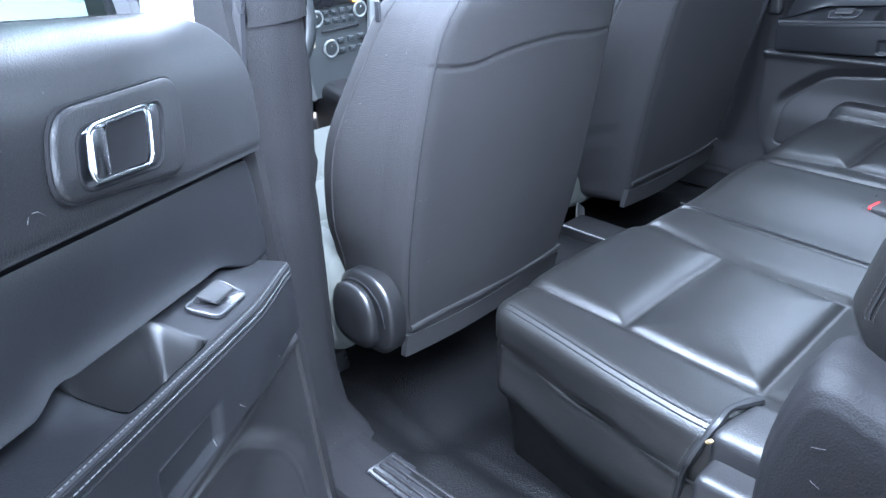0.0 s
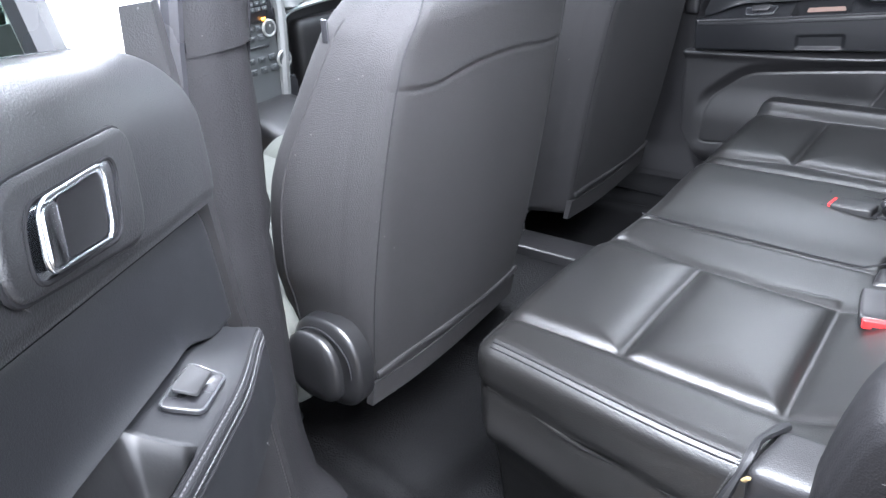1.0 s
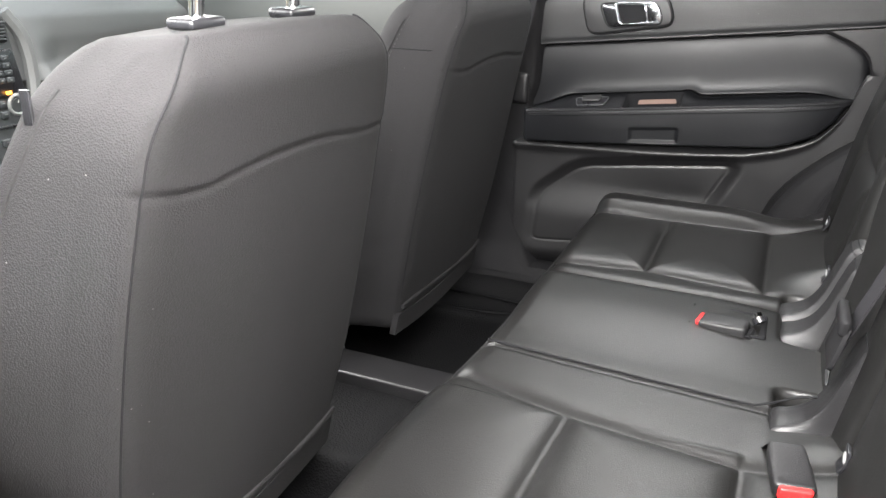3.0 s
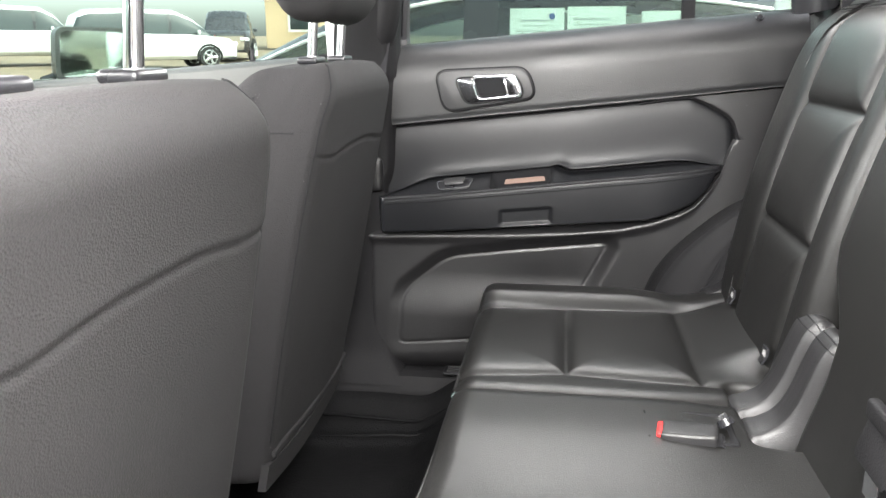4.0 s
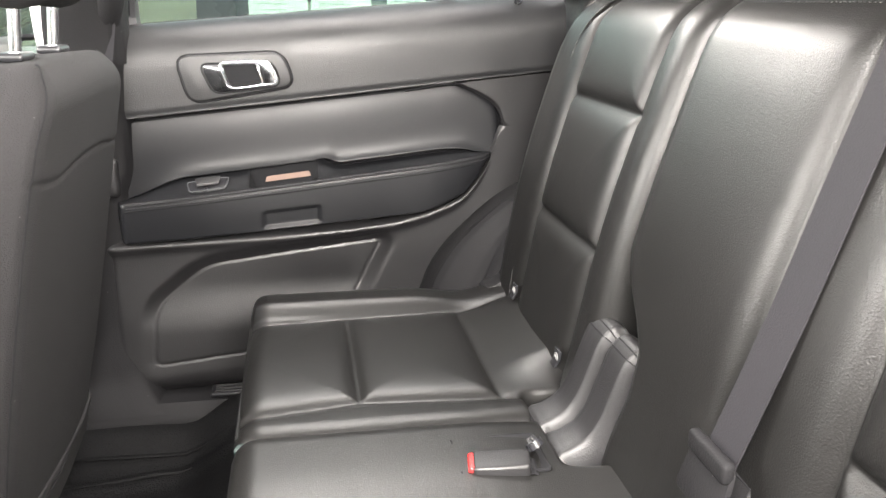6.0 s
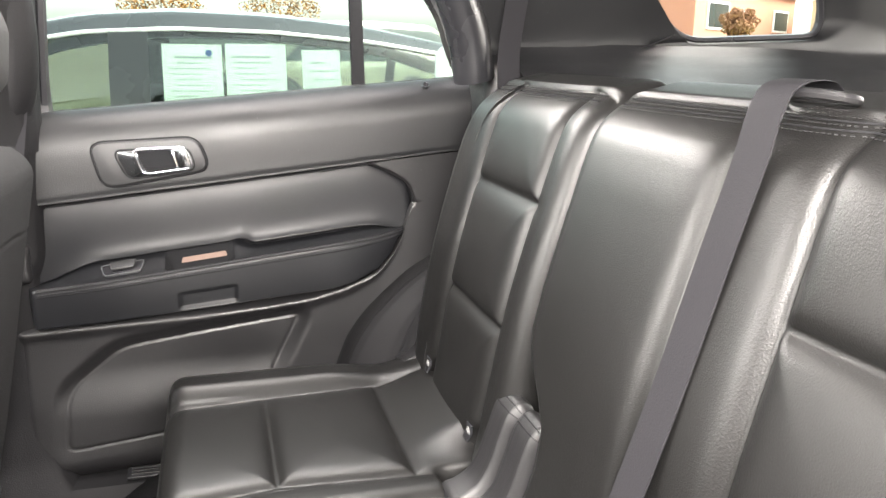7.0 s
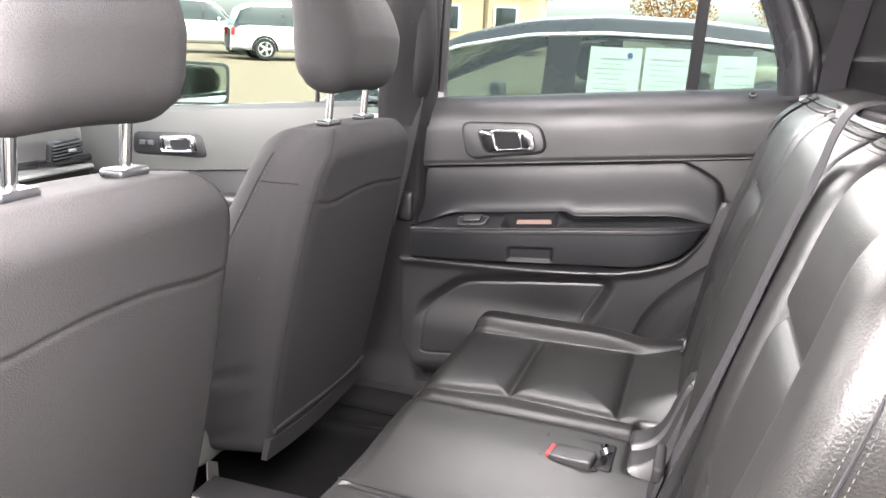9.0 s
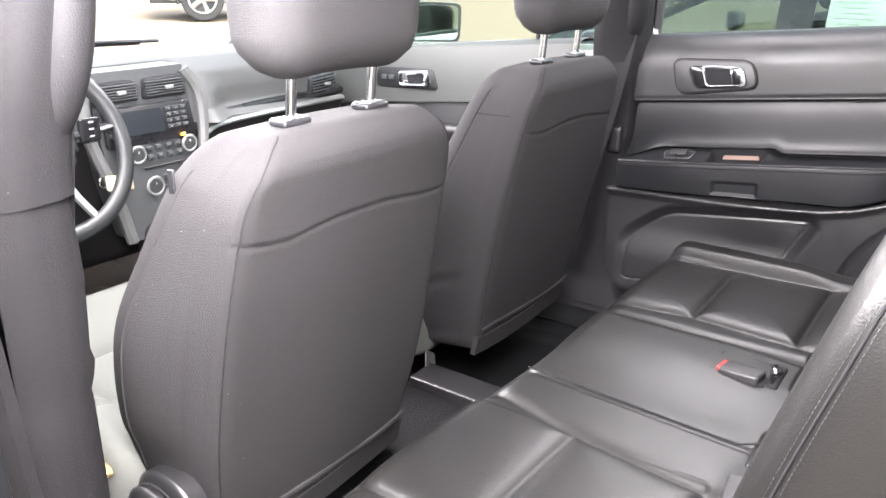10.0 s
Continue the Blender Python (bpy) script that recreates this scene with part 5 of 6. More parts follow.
def door_side_bolster():
    """The hump beside the open door, with the low shelf where the cushion's cover ends."""
    ob = thing("side_bolster", -0.65, -0.28, 0.60, "scratched black moulded trim beside the torn seat corner", "side trim", group="side bolsters")
    ridge = curve_points([(0, -0.236, 0.600), (0, -0.239, 0.860), (0, -0.244, 0.915), (0, -0.251, 0.946), (0, -0.261, 0.980), (0, -0.274, 1.002), (0, -0.296, 1.006), (0, -0.330, 0.996), (0, -0.390, 0.985), (0, -0.440, 0.980)], 6)
    prof = [(-0.560, 0.30), (-0.572, 0.14), (-0.588, 0.03), (-0.604, 0.0), (-0.640, -0.01), (-0.660, 0.03), (-0.676, 0.10), (-0.684, 0.18), (-0.688, 0.32), (-0.692, 0.65), (-0.694, 1.0)]
    centre = Vector((0, -0.345, 0.85))

    def f(u, v):
        i = u * (len(ridge) - 1)
        k = min(int(i), len(ridge) - 2)
        a = ridge[k].lerp(ridge[k + 1], i - k)
        j = v * (len(prof) - 1)
        m = min(int(j), len(prof) - 2)
        inset = lerp(prof[m][1], prof[m + 1][1], j - m)
        p = a + (Vector((0, max(centre.y, a.y - 0.10), min(centre.z, a.z))) - a) * inset
        return (lerp(prof[m][0], prof[m + 1][0], j - m), p.y, p.z)
    part("shell", sheet(f, 54, 50), plastic_matt_dim, ob, sharp=75)
    part("shelf", soft_box(-0.600, -0.236, 0.735, 0.078, 0.090, 0.262, 0.014, (8, 8, 8), lambda p, n: p + Vector((0, 0.012 * smooth(-0.57, -0.635, p.x), -0.006 * smooth(-0.60, -0.635, p.x)))), plastic, ob, "low moulded shelf")
    part("step", soft_box(-0.648, -0.240, 0.715, 0.060, 0.110, 0.230, 0.012, (6, 8, 8)), plastic, ob, "lower step of the moulding")
    for y0, dy, z, dz in ((-0.292, 0.012, 0.940, 0.004), (-0.297, 0.009, 0.905, -0.004)):
        part("scratch", tube([(-0.6912, y0, z), (-0.6912, y0 - dy, z + dz)], 0.0003, 5), scuff, ob, "short pale scratch")
    return settle(ob)


bolster(), door_side_bolster()

# ---- front of the cabin ----
leather = material("steering_leather", (0.02, 0.022, 0.023), 0.4, grain=0.4, bump=0.3, bump_size=700, kind="cells")
# dark dash plastic with the windscreen's glare put into a paler grey
dash_top = material("dash_plastic_glare", (0.115, 0.118, 0.116), 0.5, grain=0.4, bump=0.3, bump_size=900)
front_lining = material("front_door_lining", (0.062, 0.065, 0.062), 0.55, grain=0.4, bump=0.3, bump_size=900)
satin = material("satin_trim", (0.42, 0.43, 0.42), 0.35, metal=0.6)
screen_glass = material("dark_screen", (0.02, 0.024, 0.028), 0.12)
key_grey = material("dark_keys", (0.040, 0.044, 0.047), 0.45)
faint = material("faint_print", (0.16, 0.17, 0.17), 0.6)
amber = material("amber_lamp", (0.9, 0.35, 0.02), 0.4)
amber.node_tree.nodes["Principled BSDF"].inputs["Emission Color"].default_value = (1.0, 0.35, 0.03, 1)
amber.node_tree.nodes["Principled BSDF"].inputs["Emission Strength"].default_value = 1.2
stack_grey = material("satin_grey_face", (0.058, 0.062, 0.064), 0.36, grain=0.4, bump=0.1)
pale = material("pale_print", (0.6, 0.6, 0.58), 0.6)

dash = thing("dashboard", 0, 1.5, 0.75, "dark plastic dashboard with vents and pale trim strip", "dashboard")


def pad(u, v):
    x = lerp(-0.74, 0.74, u)
    rows = [(1.215, 1.075), (1.245, 1.105), (1.26, 1.15), (1.285, 1.195), (1.34, 1.228), (1.45, 1.238), (1.62, 1.222), (1.80, 1.195)]
    k = v * (len(rows) - 1)
    i = min(int(k), len(rows) - 2)
    y, z = lerp(rows[i][0], rows[i + 1][0], k - i), lerp(rows[i][1], rows[i + 1][1], k - i)
    hood = smooth(0.19, 0.14, abs(x + 0.38)) * smooth(1.24, 1.36, y) * smooth(1.6, 1.5, y)
    scoop = smooth(0.16, 0.26, x) * smooth(0.74, 0.70, x)
    y += 0.05 * scoop * smooth(1.22, 1.08, z) + 0.07 * smooth(0.20, 0.14, abs(x + 0.03)) * smooth(1.235, 1.19, z)
    return (x, y + 0.10 * (abs(x) / 0.74) ** 3 * 0.4, z + 0.03 * hood - 0.02 * (abs(x) / 0.74) ** 3)


part("top_pad", slab(pad, 90, 50, (0, 0.12, -0.05)), dash_top, dash, "soft dark top pad, paled by glare put into its colour", sharp=60)
part("lower_panel", soft_box(0, 1.42, 0.93, 1.46, 0.26, 0.34, 0.05, (20, 4, 8)), plastic, dash)
part("glove_box", soft_box(0.44, 1.275, 0.93, 0.48, 0.06, 0.20, 0.025, (10, 3, 6)), plastic, dash)
part("trim_strip", tube(curve_points([(0.13, 1.235, 1.052), (0.22, 1.268, 1.062), (0.45, 1.275, 1.067), (0.70, 1.29, 1.066)], 8), 0.014, 8, flat=0.6), satin, dash, "pale satin trim strip")
part("shadow_gap", tube(curve_points([(0.15, 1.262, 1.080), (0.24, 1.288, 1.086), (0.46, 1.294, 1.090), (0.72, 1.30, 1.088)], 8), 0.010, 8), smooth_black, dash)


def vent(x0, x1, z0, z1, y, slats, skew=0.0, parent=dash):
    v = part("vent", prism(rounded([(x0, z0), (x1, z0 - skew), (x1 - 0.008, z1 - skew), (x0 + 0.008, z1)], 0.010, 4), lambda a, b, c: (a, y - c, b), 0.016, 0.004), smooth_black, parent, "black louvred air vent")
    for k in range(slats):
        z = lerp(z0 + 0.009, z1 - 0.009, k / (slats - 1))
        part("slat", soft_box((x0 + x1) / 2, y - 0.019, z - skew * 0.5, (x1 - x0) * 0.86, 0.010, 0.0034, 0.0014, (2, 1, 1), lambda p, n: p + Vector((0, 0, -skew * ((p.x - x0) / (x1 - x0) - 0.5)))), key_grey, v)
    part("tab", soft_box((x0 + x1) / 2 + 0.006, y - 0.026, (z0 + z1) / 2 - skew / 2, 0.020, 0.010, 0.008, 0.002, (2, 1, 1)), satin, v, "small grey tab")
    return v


# centre stack
stack = thing("centre_stack", -0.03, 1.22, 0.80, "black centre stack with radio screen and round knobs", "radio panel")


def sy(z):
    return 1.205 + 0.16 * (z - 0.96)


part("face", slab(lambda u, v: (-0.03 + (u - 0.5) * table(lerp(0.845, 1.225, v), [(0.845, 0.185), (0.95, 0.225), (1.10, 0.255), (1.225, 0.25)]), sy(lerp(0.845, 1.225, v)) - 0.006 * math.sin(math.pi * u), lerp(0.845, 1.225, v)), 12, 16, (0, 0.08, 0)), stack_grey, stack, "grey moulded face")
for s in (-1, 1):
    edge = curve_points([(-0.03 + s * 0.122, sy(1.21) - 0.006, 1.215), (-0.03 + s * 0.150, sy(1.16) - 0.008, 1.16), (-0.03 + s * 0.150, sy(1.10) - 0.008, 1.08), (-0.03 + s * 0.120, sy(0.96) - 0.008, 0.955), (-0.03 + s * 0.10, sy(0.85), 0.845)], 8)
    part("side_trim", tube(edge, 0.014, 8), dash_top, stack, "dark side strip")
vent(-0.155, -0.045, 1.156, 1.205, sy(1.18), 6, 0.0, stack)
vent(-0.035, 0.085, 1.156, 1.205, sy(1.18), 6, 0.0, stack)
rad = part("radio_panel", prism(rounded([(-0.148, 1.060), (0.092, 1.060), (0.086, 1.146), (-0.142, 1.146)], 0.010, 4), lambda a, b, c: (a, sy(b) - 0.004 - c, b), 0.010, 0.003), smooth_black, stack, "gloss black radio panel")
part("screen", prism(rounded([(-0.100, 1.082), (0.005, 1.082), (0.003, 1.136), (-0.098, 1.136)], 0.004, 3), lambda a, b, c: (a, sy(b) - 0.0142 - c, b), 0.002), screen_glass, rad, "dark display")
for i in range(4):
    for j in range(3):
        part("key", soft_box(0.022 + 0.020 * j, sy(1.09 + 0.014 * i) - 0.016, 1.090 + 0.0135 * i, 0.016, 0.006, 0.010, 0.002, (1, 1, 1)), key_grey, rad)
        part("key_mark", soft_box(0.022 + 0.020 * j, sy(1.09 + 0.014 * i) - 0.0195, 1.090 + 0.0135 * i, 0.005, 0.001, 0.003, 0.0003, (1, 1, 1)), faint, rad)
for i in range(4):
    part("key", soft_box(-0.128, sy(1.09 + 0.014 * i) - 0.016, 1.090 + 0.0135 * i, 0.024, 0.006, 0.010, 0.002, (1, 1, 1)), key_grey, rad)


def knob(x, z, r):
    y = sy(z)
    k = part("knob", tube([(x, y + 0.002, z), (x, y - 0.014, z - 0.002)], r * 0.84, 22), stack_grey, stack, "black knob with a bright ring")
    part("ring", tube([(x + r * math.cos(a), y - 0.011, z + r * math.sin(a)) for a in np.linspace(0, 2 * math.pi, 28, endpoint=False)], 0.0034, 8, closed=True), satin, k, "bright ring")
    part("pointer", soft_box(x, y - 0.0145, z + r * 0.4, 0.002, 0.002, r * 0.4, 0.0007, (1, 1, 1)), pale, k)


for x, z in ((-0.077, 1.038), (0.066, 1.042)):
    knob(x, z, 0.0185)
for x, z in ((-0.049, 0.961), (0.090, 0.962)):
    knob(x, z, 0.0205)
for row, z, xs in ((0, 1.046, np.linspace(-0.045, 0.035, 4)), (1, 1.026, np.linspace(-0.045, 0.035, 4)), (2, 0.975, np.linspace(-0.012, 0.055, 3)), (3, 0.950, np.linspace(-0.012, 0.055, 3))):
    for x in xs:
        part("button", soft_box(x, sy(z) - 0.008, z, 0.020 if row > 1 else 0.017, 0.008, 0.014, 0.003, (1, 1, 1)), key_grey, stack)
        part("button_mark", soft_box(x, sy(z) - 0.0126, z + 0.002, 0.007, 0.0008, 0.002, 0.0003, (1, 1, 1)), faint, stack)
part("disc_slot", soft_box(-0.005, sy(1.003) - 0.006, 1.003, 0.12, 0.006, 0.006, 0.002, (2, 1, 1)), smooth_black, stack)
part("warning_lamp", soft_box(0.050, sy(1.066) - 0.017, 1.067, 0.012, 0.003, 0.006, 0.001, (1, 1, 1)), amber, stack, "lit amber warning lamp")
low = part("lower_face", prism(rounded([(-0.105, 0.845), (0.125, 0.845), (0.130, 0.915), (-0.120, 0.915)], 0.008, 3), lambda a, b, c: (a, sy(b) + 0.012 - c, b), 0.008, 0.002), smooth_black, stack)
sock = part("socket_panel", soft_box(0.045, 1.182, 0.812, 0.11, 0.02, 0.045, 0.006, (3, 1, 2)), key_grey, stack, "dark grey socket panel")
part("socket", tube([(0.020, 1.174, 0.814), (0.020, 1.168, 0.814)], 0.010, 16), smooth_black, sock)
part("socket_tip", tube([(0.020, 1.169, 0.814), (0.020, 1.165, 0.814)], 0.0045, 12), chrome, sock, "bright socket contact")
part("usb_port", soft_box(0.070, 1.171, 0.815, 0.014, 0.006, 0.007, 0.001, (1, 1, 1)), smooth_black, sock)
part("bin", soft_box(0.045, 1.185, 0.755, 0.11, 0.03, 0.055, 0.008, (3, 1, 2)), plastic, stack)
part("bin_lamp", soft_box(0.062, 1.168, 0.757, 0.022, 0.004, 0.018, 0.002, (1, 1, 1)), key_grey, stack)
settle(stack)
vent(0.515, 0.625, 1.098, 1.148, 1.252, 5, -0.006)
settle(dash)

console = thing("floor_console", 0.0, 0.9, 0.53, "low black plastic console between the front seats", "console")
part("body", soft_box(0.0, 0.93, 0.655, 0.20, 0.62, 0.25, 0.03, (8, 16, 6), lambda p, n: p + Vector((0, 0, 0.10 * smooth(0.85, 1.2, p.y)))), plastic, console)
part("tray", soft_box(0.0, 0.88, 0.783, 0.15, 0.34, 0.012, 0.005, (4, 6, 1)), smooth_black, console)
settle(console)

wheel = thing("steering_wheel", -0.365, 1.10, 1.122, "black leather steering wheel with satin spokes", "steering wheel")
TILT_W = radians(24)
wp = lambda a, r, d=0.0: Vector((-0.365 + r * math.cos(a), 1.10 + d * math.cos(TILT_W) + r * math.sin(a) * math.sin(TILT_W), 1.122 + r * math.sin(a) * math.cos(TILT_W) - d * math.sin(TILT_W)))
part("rim", tube([wp(a, 0.182) for a in np.linspace(0, 2 * math.pi, 56, endpoint=False)], 0.0165, 12, closed=True), leather, wheel, "black leather rim")
part("hub", soft_box(0, 0, 0, 0.17, 0.06, 0.14, 0.028, (8, 4, 8), lambda p, n: wp(math.atan2(p.z, p.x), math.hypot(p.x, p.z) * (1 - 0.15 * (p.z < -0.03)), p.y + 0.01)), smooth_black, wheel, "black airbag cover")
for a0, ln in ((0.10, 0.17), (math.pi - 0.10, 0.17), (-1.15, 0.17), (-1.99, 0.17)):
    part("spoke", tube([wp(a0, 0.07, 0.0), wp(a0, 0.12, 0.008), wp(a0, ln, 0.004)], 0.016, 8, flat=0.5), satin if a0 < 0 else smooth_black, wheel, "spoke")
for s in (0.10, math.pi - 0.10):
    pad_ob = part("switch_pad", soft_box(0, 0, 0, 0.045, 0.016, 0.05, 0.006, (3, 1, 3), lambda p, n, s=s: wp(s, 0.113, -0.012 + p.y) + Vector((p.x, 0, p.z))), smooth_black, wheel)
    for k in range(3):
        part("switch_mark", soft_box(0, 0, 0, 0.010, 0.001, 0.003, 0.0003, (1, 1, 1), lambda p, n, s=s, k=k: wp(s, 0.113, -0.022 + p.y) + Vector((p.x, 0, p.z - 0.014 + 0.014 * k))), pale, wheel)
part("column", tube([wp(0, 0.0, 0.03), wp(0, 0.0, 0.30)], 0.05, 16), smooth_black, wheel)
tag = part("key_tag", prism(rounded([(0, 0), (0.058, 0), (0.058, 0.032), (0, 0.032)], 0.003, 2), lambda a, b, c: (-0.235 + a, 1.090 - c - 0.1 * a, 1.008 + b - 0.12 * a), 0.0012), material("card_tag", (0.62, 0.55, 0.38), 0.8), wheel, "buff card tag on a key ring")
for k in range(3):
    part("tag_bar", soft_box(0, 0, 0, 0.030 - 0.006 * k, 0.0006, 0.004, 0.0002, (1, 1, 1), lambda p, n, k=k: Vector((-0.206 + p.x, 1.0855 - 0.1 * 0.03 + p.y, 1.018 + 0.007 * k + p.z - 0.12 * (p.x + 0.029)))), smooth_black, tag)
part("key_ring", tube([(-0.240 + 0.010 * math.cos(a), 1.090, 1.028 + 0.012 * math.sin(a)) for a in np.linspace(0, 2 * math.pi, 16, endpoint=False)], 0.0012, 6, closed=True), chrome, wheel)
settle(wheel)
binnacle = tagged(part("instrument_hood", soft_box(-0.38, 1.30, 1.21, 0.34, 0.18, 0.12, 0.05, (10, 6, 5), lambda p, n: p + Vector((0, 0, 0.02 * math.cos((p.x + 0.38) * 8)))), dash_top), "dark hood over the instruments", "instrument hood")


def front_door(side, name, label, lining):
    def P(s, n, z):
        y = 0.50 + s
        return Vector((side * (0.768 - 0.06 * (y - 0.6) - n), y, z))
    ob = thing(name, *P(0.4, -0.02, 0.6), label, "car door")

    def zs(s):
        return 1.282 - 0.085 * s

    def up(u, v):
        s, t = lerp(0.02, 1.0, u), v * 1.2
        if t < 0.9:
            return P(s, 0.012 + 0.006 * math.sin(math.pi * t), lerp(1.122 - 0.09 * s, zs(s) - 0.012, t / 0.9))
        a = (t - 0.9) / 0.3 * math.pi / 2
        return P(s, 0.012 - 0.05 * (1 - math.cos(a)), zs(s) - 0.012 + 0.012 * math.sin(a))
    part("upper_panel", sheet(up, 40, 24), lining, ob, "dark upper lining")
    part("lower_panel", slab(lambda u, v: P(lerp(0.02, 1.0, u), 0.0 + 0.03 * math.sin(math.pi * v) * smooth(0.5, 0.9, v), lerp(0.62, 1.115 - 0.09 * lerp(0.02, 1.0, u), v)), 30, 20, P(0.3, -0.03, 1) - P(0.3, 0, 1)), plastic, ob)
    part("armrest", soft_box(0, 0, 0, 0.07, 0.52, 0.06, 0.022, (4, 10, 4), lambda p, n: P(0.36 + p.y, 0.03 + p.x, 1.0 + p.z - 0.06 * (p.y))), vinyl, ob)
    bez = rounded([(0.44, 1.112), (0.66, 1.108), (0.655, 1.168), (0.455, 1.176)], 0.02, 5)
    hb = part("handle_bezel", prism(bez, lambda a, b, c: P(a, 0.006 + c, b), 0.014, 0.004), plastic_soft, ob)
    part("dish", prism(rounded([(0.462, 1.122), (0.572, 1.116), (0.578, 1.160), (0.474, 1.168)], 0.014, 5), lambda a, b, c: P(a, 0.020 + c, b), 0.003, 0.001), chrome, hb, "chrome handle cup")
    # flat black plate laid on the cup as the shade inside it
    part("shade_plate", prism(rounded([(0.482, 1.130), (0.540, 1.126), (0.545, 1.152), (0.488, 1.158)], 0.006, 4), lambda a, b, c: P(a, 0.0234 + c, b), 0.0008), smooth_black, hb)
    part("lever", tube([P(a, 0.027, b) for a, b in rounded([(0.476, 1.126), (0.566, 1.121), (0.570, 1.157), (0.482, 1.163)], 0.010, 5)], 0.0035, 8, closed=True), chrome, hb)
    for k in range(2):
        part("lock_key", soft_box(0, 0, 0, 0.012, 0.020, 0.014, 0.003, (1, 2, 1), lambda p, n, k=k: P(0.60 + p.y + 0.025 * k, 0.021 + p.x, 1.140 + p.z)), key_grey, hb)
    kb = part("lock_knob", tube([P(0.16, -0.03, 1.262), P(0.16, -0.03, 1.295)], 0.0055, 10), smooth_black, ob, "small black lock knob")
    gl = part("window_glass", prism([(0.0, 1.25), (1.02, 1.17), (0.80, 1.42), (0.55, 1.62), (0.35, 1.70), (-0.02, 1.73)], lambda a, b, c: P(a, -0.055 - 0.26 * max(0, b - 1.28) + c, b), 0.004), tinted_pane, ob, "clear side window glass")
    gl.visible_shadow = False
    part("glass_seal", tube([P(s, -0.045, zs(s) - 0.004) for s in np.linspace(0.0, 1.0, 12)], 0.006, 6), smooth_black, ob)
    fr = [P(1.02, -0.05, 1.20), P(0.80, -0.09, 1.43), P(0.55, -0.14, 1.63), P(0.35, -0.16, 1.71), P(-0.02, -0.16, 1.74)]
    part("window_frame", tube(curve_points(fr, 6), 0.018, 8), smooth_black, ob)
    part("outer_skin", slab(lambda u, v: P(lerp(-0.01, 1.08, u), -0.155 + 0.04 * abs(2 * v - 1) ** 2, lerp(0.50, 1.26 - 0.05 * u, v)), 14, 12, P(0.3, 0.012, 1) - P(0.3, 0, 1)), white_paint, ob, "white painted outer skin")
    return settle(ob)


front_door(1, "front_door", "closed front passenger door with chrome inner handle", front_lining)
front_door(-1, "front_door", "closed front driver's door with dark lining", front_lining)

# door mirror
mirror = thing("door_mirror", 0.95, 1.13, 1.22, "black-rimmed door mirror outside the passenger window", "door mirror")
out_m = rounded([(-0.085, -0.062), (0.085, -0.062), (0.090, 0.058), (-0.075, 0.062)], 0.025, 6)
mp = lambda a, b, c: Vector((0.945 + 0.55 * a * 1.0 + c * 0.5, 1.115 - 0.80 * a + c * 0.6, 1.283 + b))
part("housing", prism(out_m, mp, 0.07, 0.02, 3), smooth_black, mirror, "black mirror housing")
silver = material("mirror_silver", (0.9, 0.9, 0.9), 0.02, metal=1.0, spread=0.0)
part("mirror_glass", prism(rounded([(-0.075, -0.053), (0.076, -0.053), (0.080, 0.049), (-0.066, 0.053)], 0.02, 6), mp, -0.002), silver, mirror, "mirror glass")
part("arm", tube([(0.905, 1.22, 1.21), (0.94, 1.19, 1.225), (0.965, 1.15, 1.235)], 0.022, 8), smooth_black, mirror)
settle(mirror)

# windscreen, front posts, bonnet
ws = part("windscreen", sheet(lambda u, v: (lerp(-0.70, 0.70, u) * lerp(1.0, 0.86, v), lerp(1.80, 0.98, v) + 0.10 - 0.10 * (2 * u - 1) ** 2, lerp(1.17, 1.70, v)), 16, 8), pane)
tagged(ws, "clear windscreen glass", "windscreen", kind="structure")
ws.visible_shadow = False
for s in (-1, 1):
    tagged(part("trim_front_post", tube(curve_points([(s * 0.735, 1.80, 1.14), (s * 0.70, 1.45, 1.37), (s * 0.65, 1.08, 1.62), (s * 0.62, 0.9, 1.70)], 8), 0.042, 10), plastic_soft), "dark trim on the windscreen post", "front post", kind="structure")
tagged(part("trim_cowl", soft_box(0, 1.83, 1.17, 1.42, 0.07, 0.035, 0.015, (12, 2, 1), lambda p, n: p + Vector((0, 0.06 - 0.11 * (p.x / 0.7) ** 2, 0))), smooth_black), "black cowl at the windscreen's foot", "cowl", kind="structure")
wiper = thing("wiper", 0.1, 1.86, 1.20, "black windscreen wiper at rest", "wiper")
part("arm", tube(curve_points([(0.02, 1.93, 1.195), (0.20, 1.90, 1.215), (0.42, 1.89, 1.212)], 6), 0.008, 6), smooth_black, wiper)
part("blade", tube(curve_points([(-0.05, 1.885, 1.205), (0.2, 1.885, 1.222), (0.48, 1.875, 1.215)], 6), 0.006, 6), smooth_black, wiper)
settle(wiper)
bonnet = thing("bonnet", 0, 2.3, 0.9, "white painted bonnet of the vehicle", "bonnet")
part("skin", slab(lambda u, v: (lerp(-0.86, 0.86, u) * lerp(1.0, 0.92, v), lerp(1.86, 2.75, v), 1.15 - 0.10 * v ** 2 - 0.08 * (2 * u - 1) ** 4), 16, 14, (0, 0, -0.03)), white_paint, bonnet)
part("nose", soft_box(0, 2.78, 0.78, 1.66, 0.16, 0.62, 0.07, (8, 3, 6)), white_paint, bonnet)
part("wing", soft_box(-0.88, 2.2, 0.82, 0.10, 1.2, 0.56, 0.04, (2, 6, 4)), white_paint, bonnet)
part("wing", soft_box(0.88, 2.2, 0.82, 0.10, 1.2, 0.56, 0.04, (2, 6, 4)), white_paint, bonnet)
settle(bonnet)

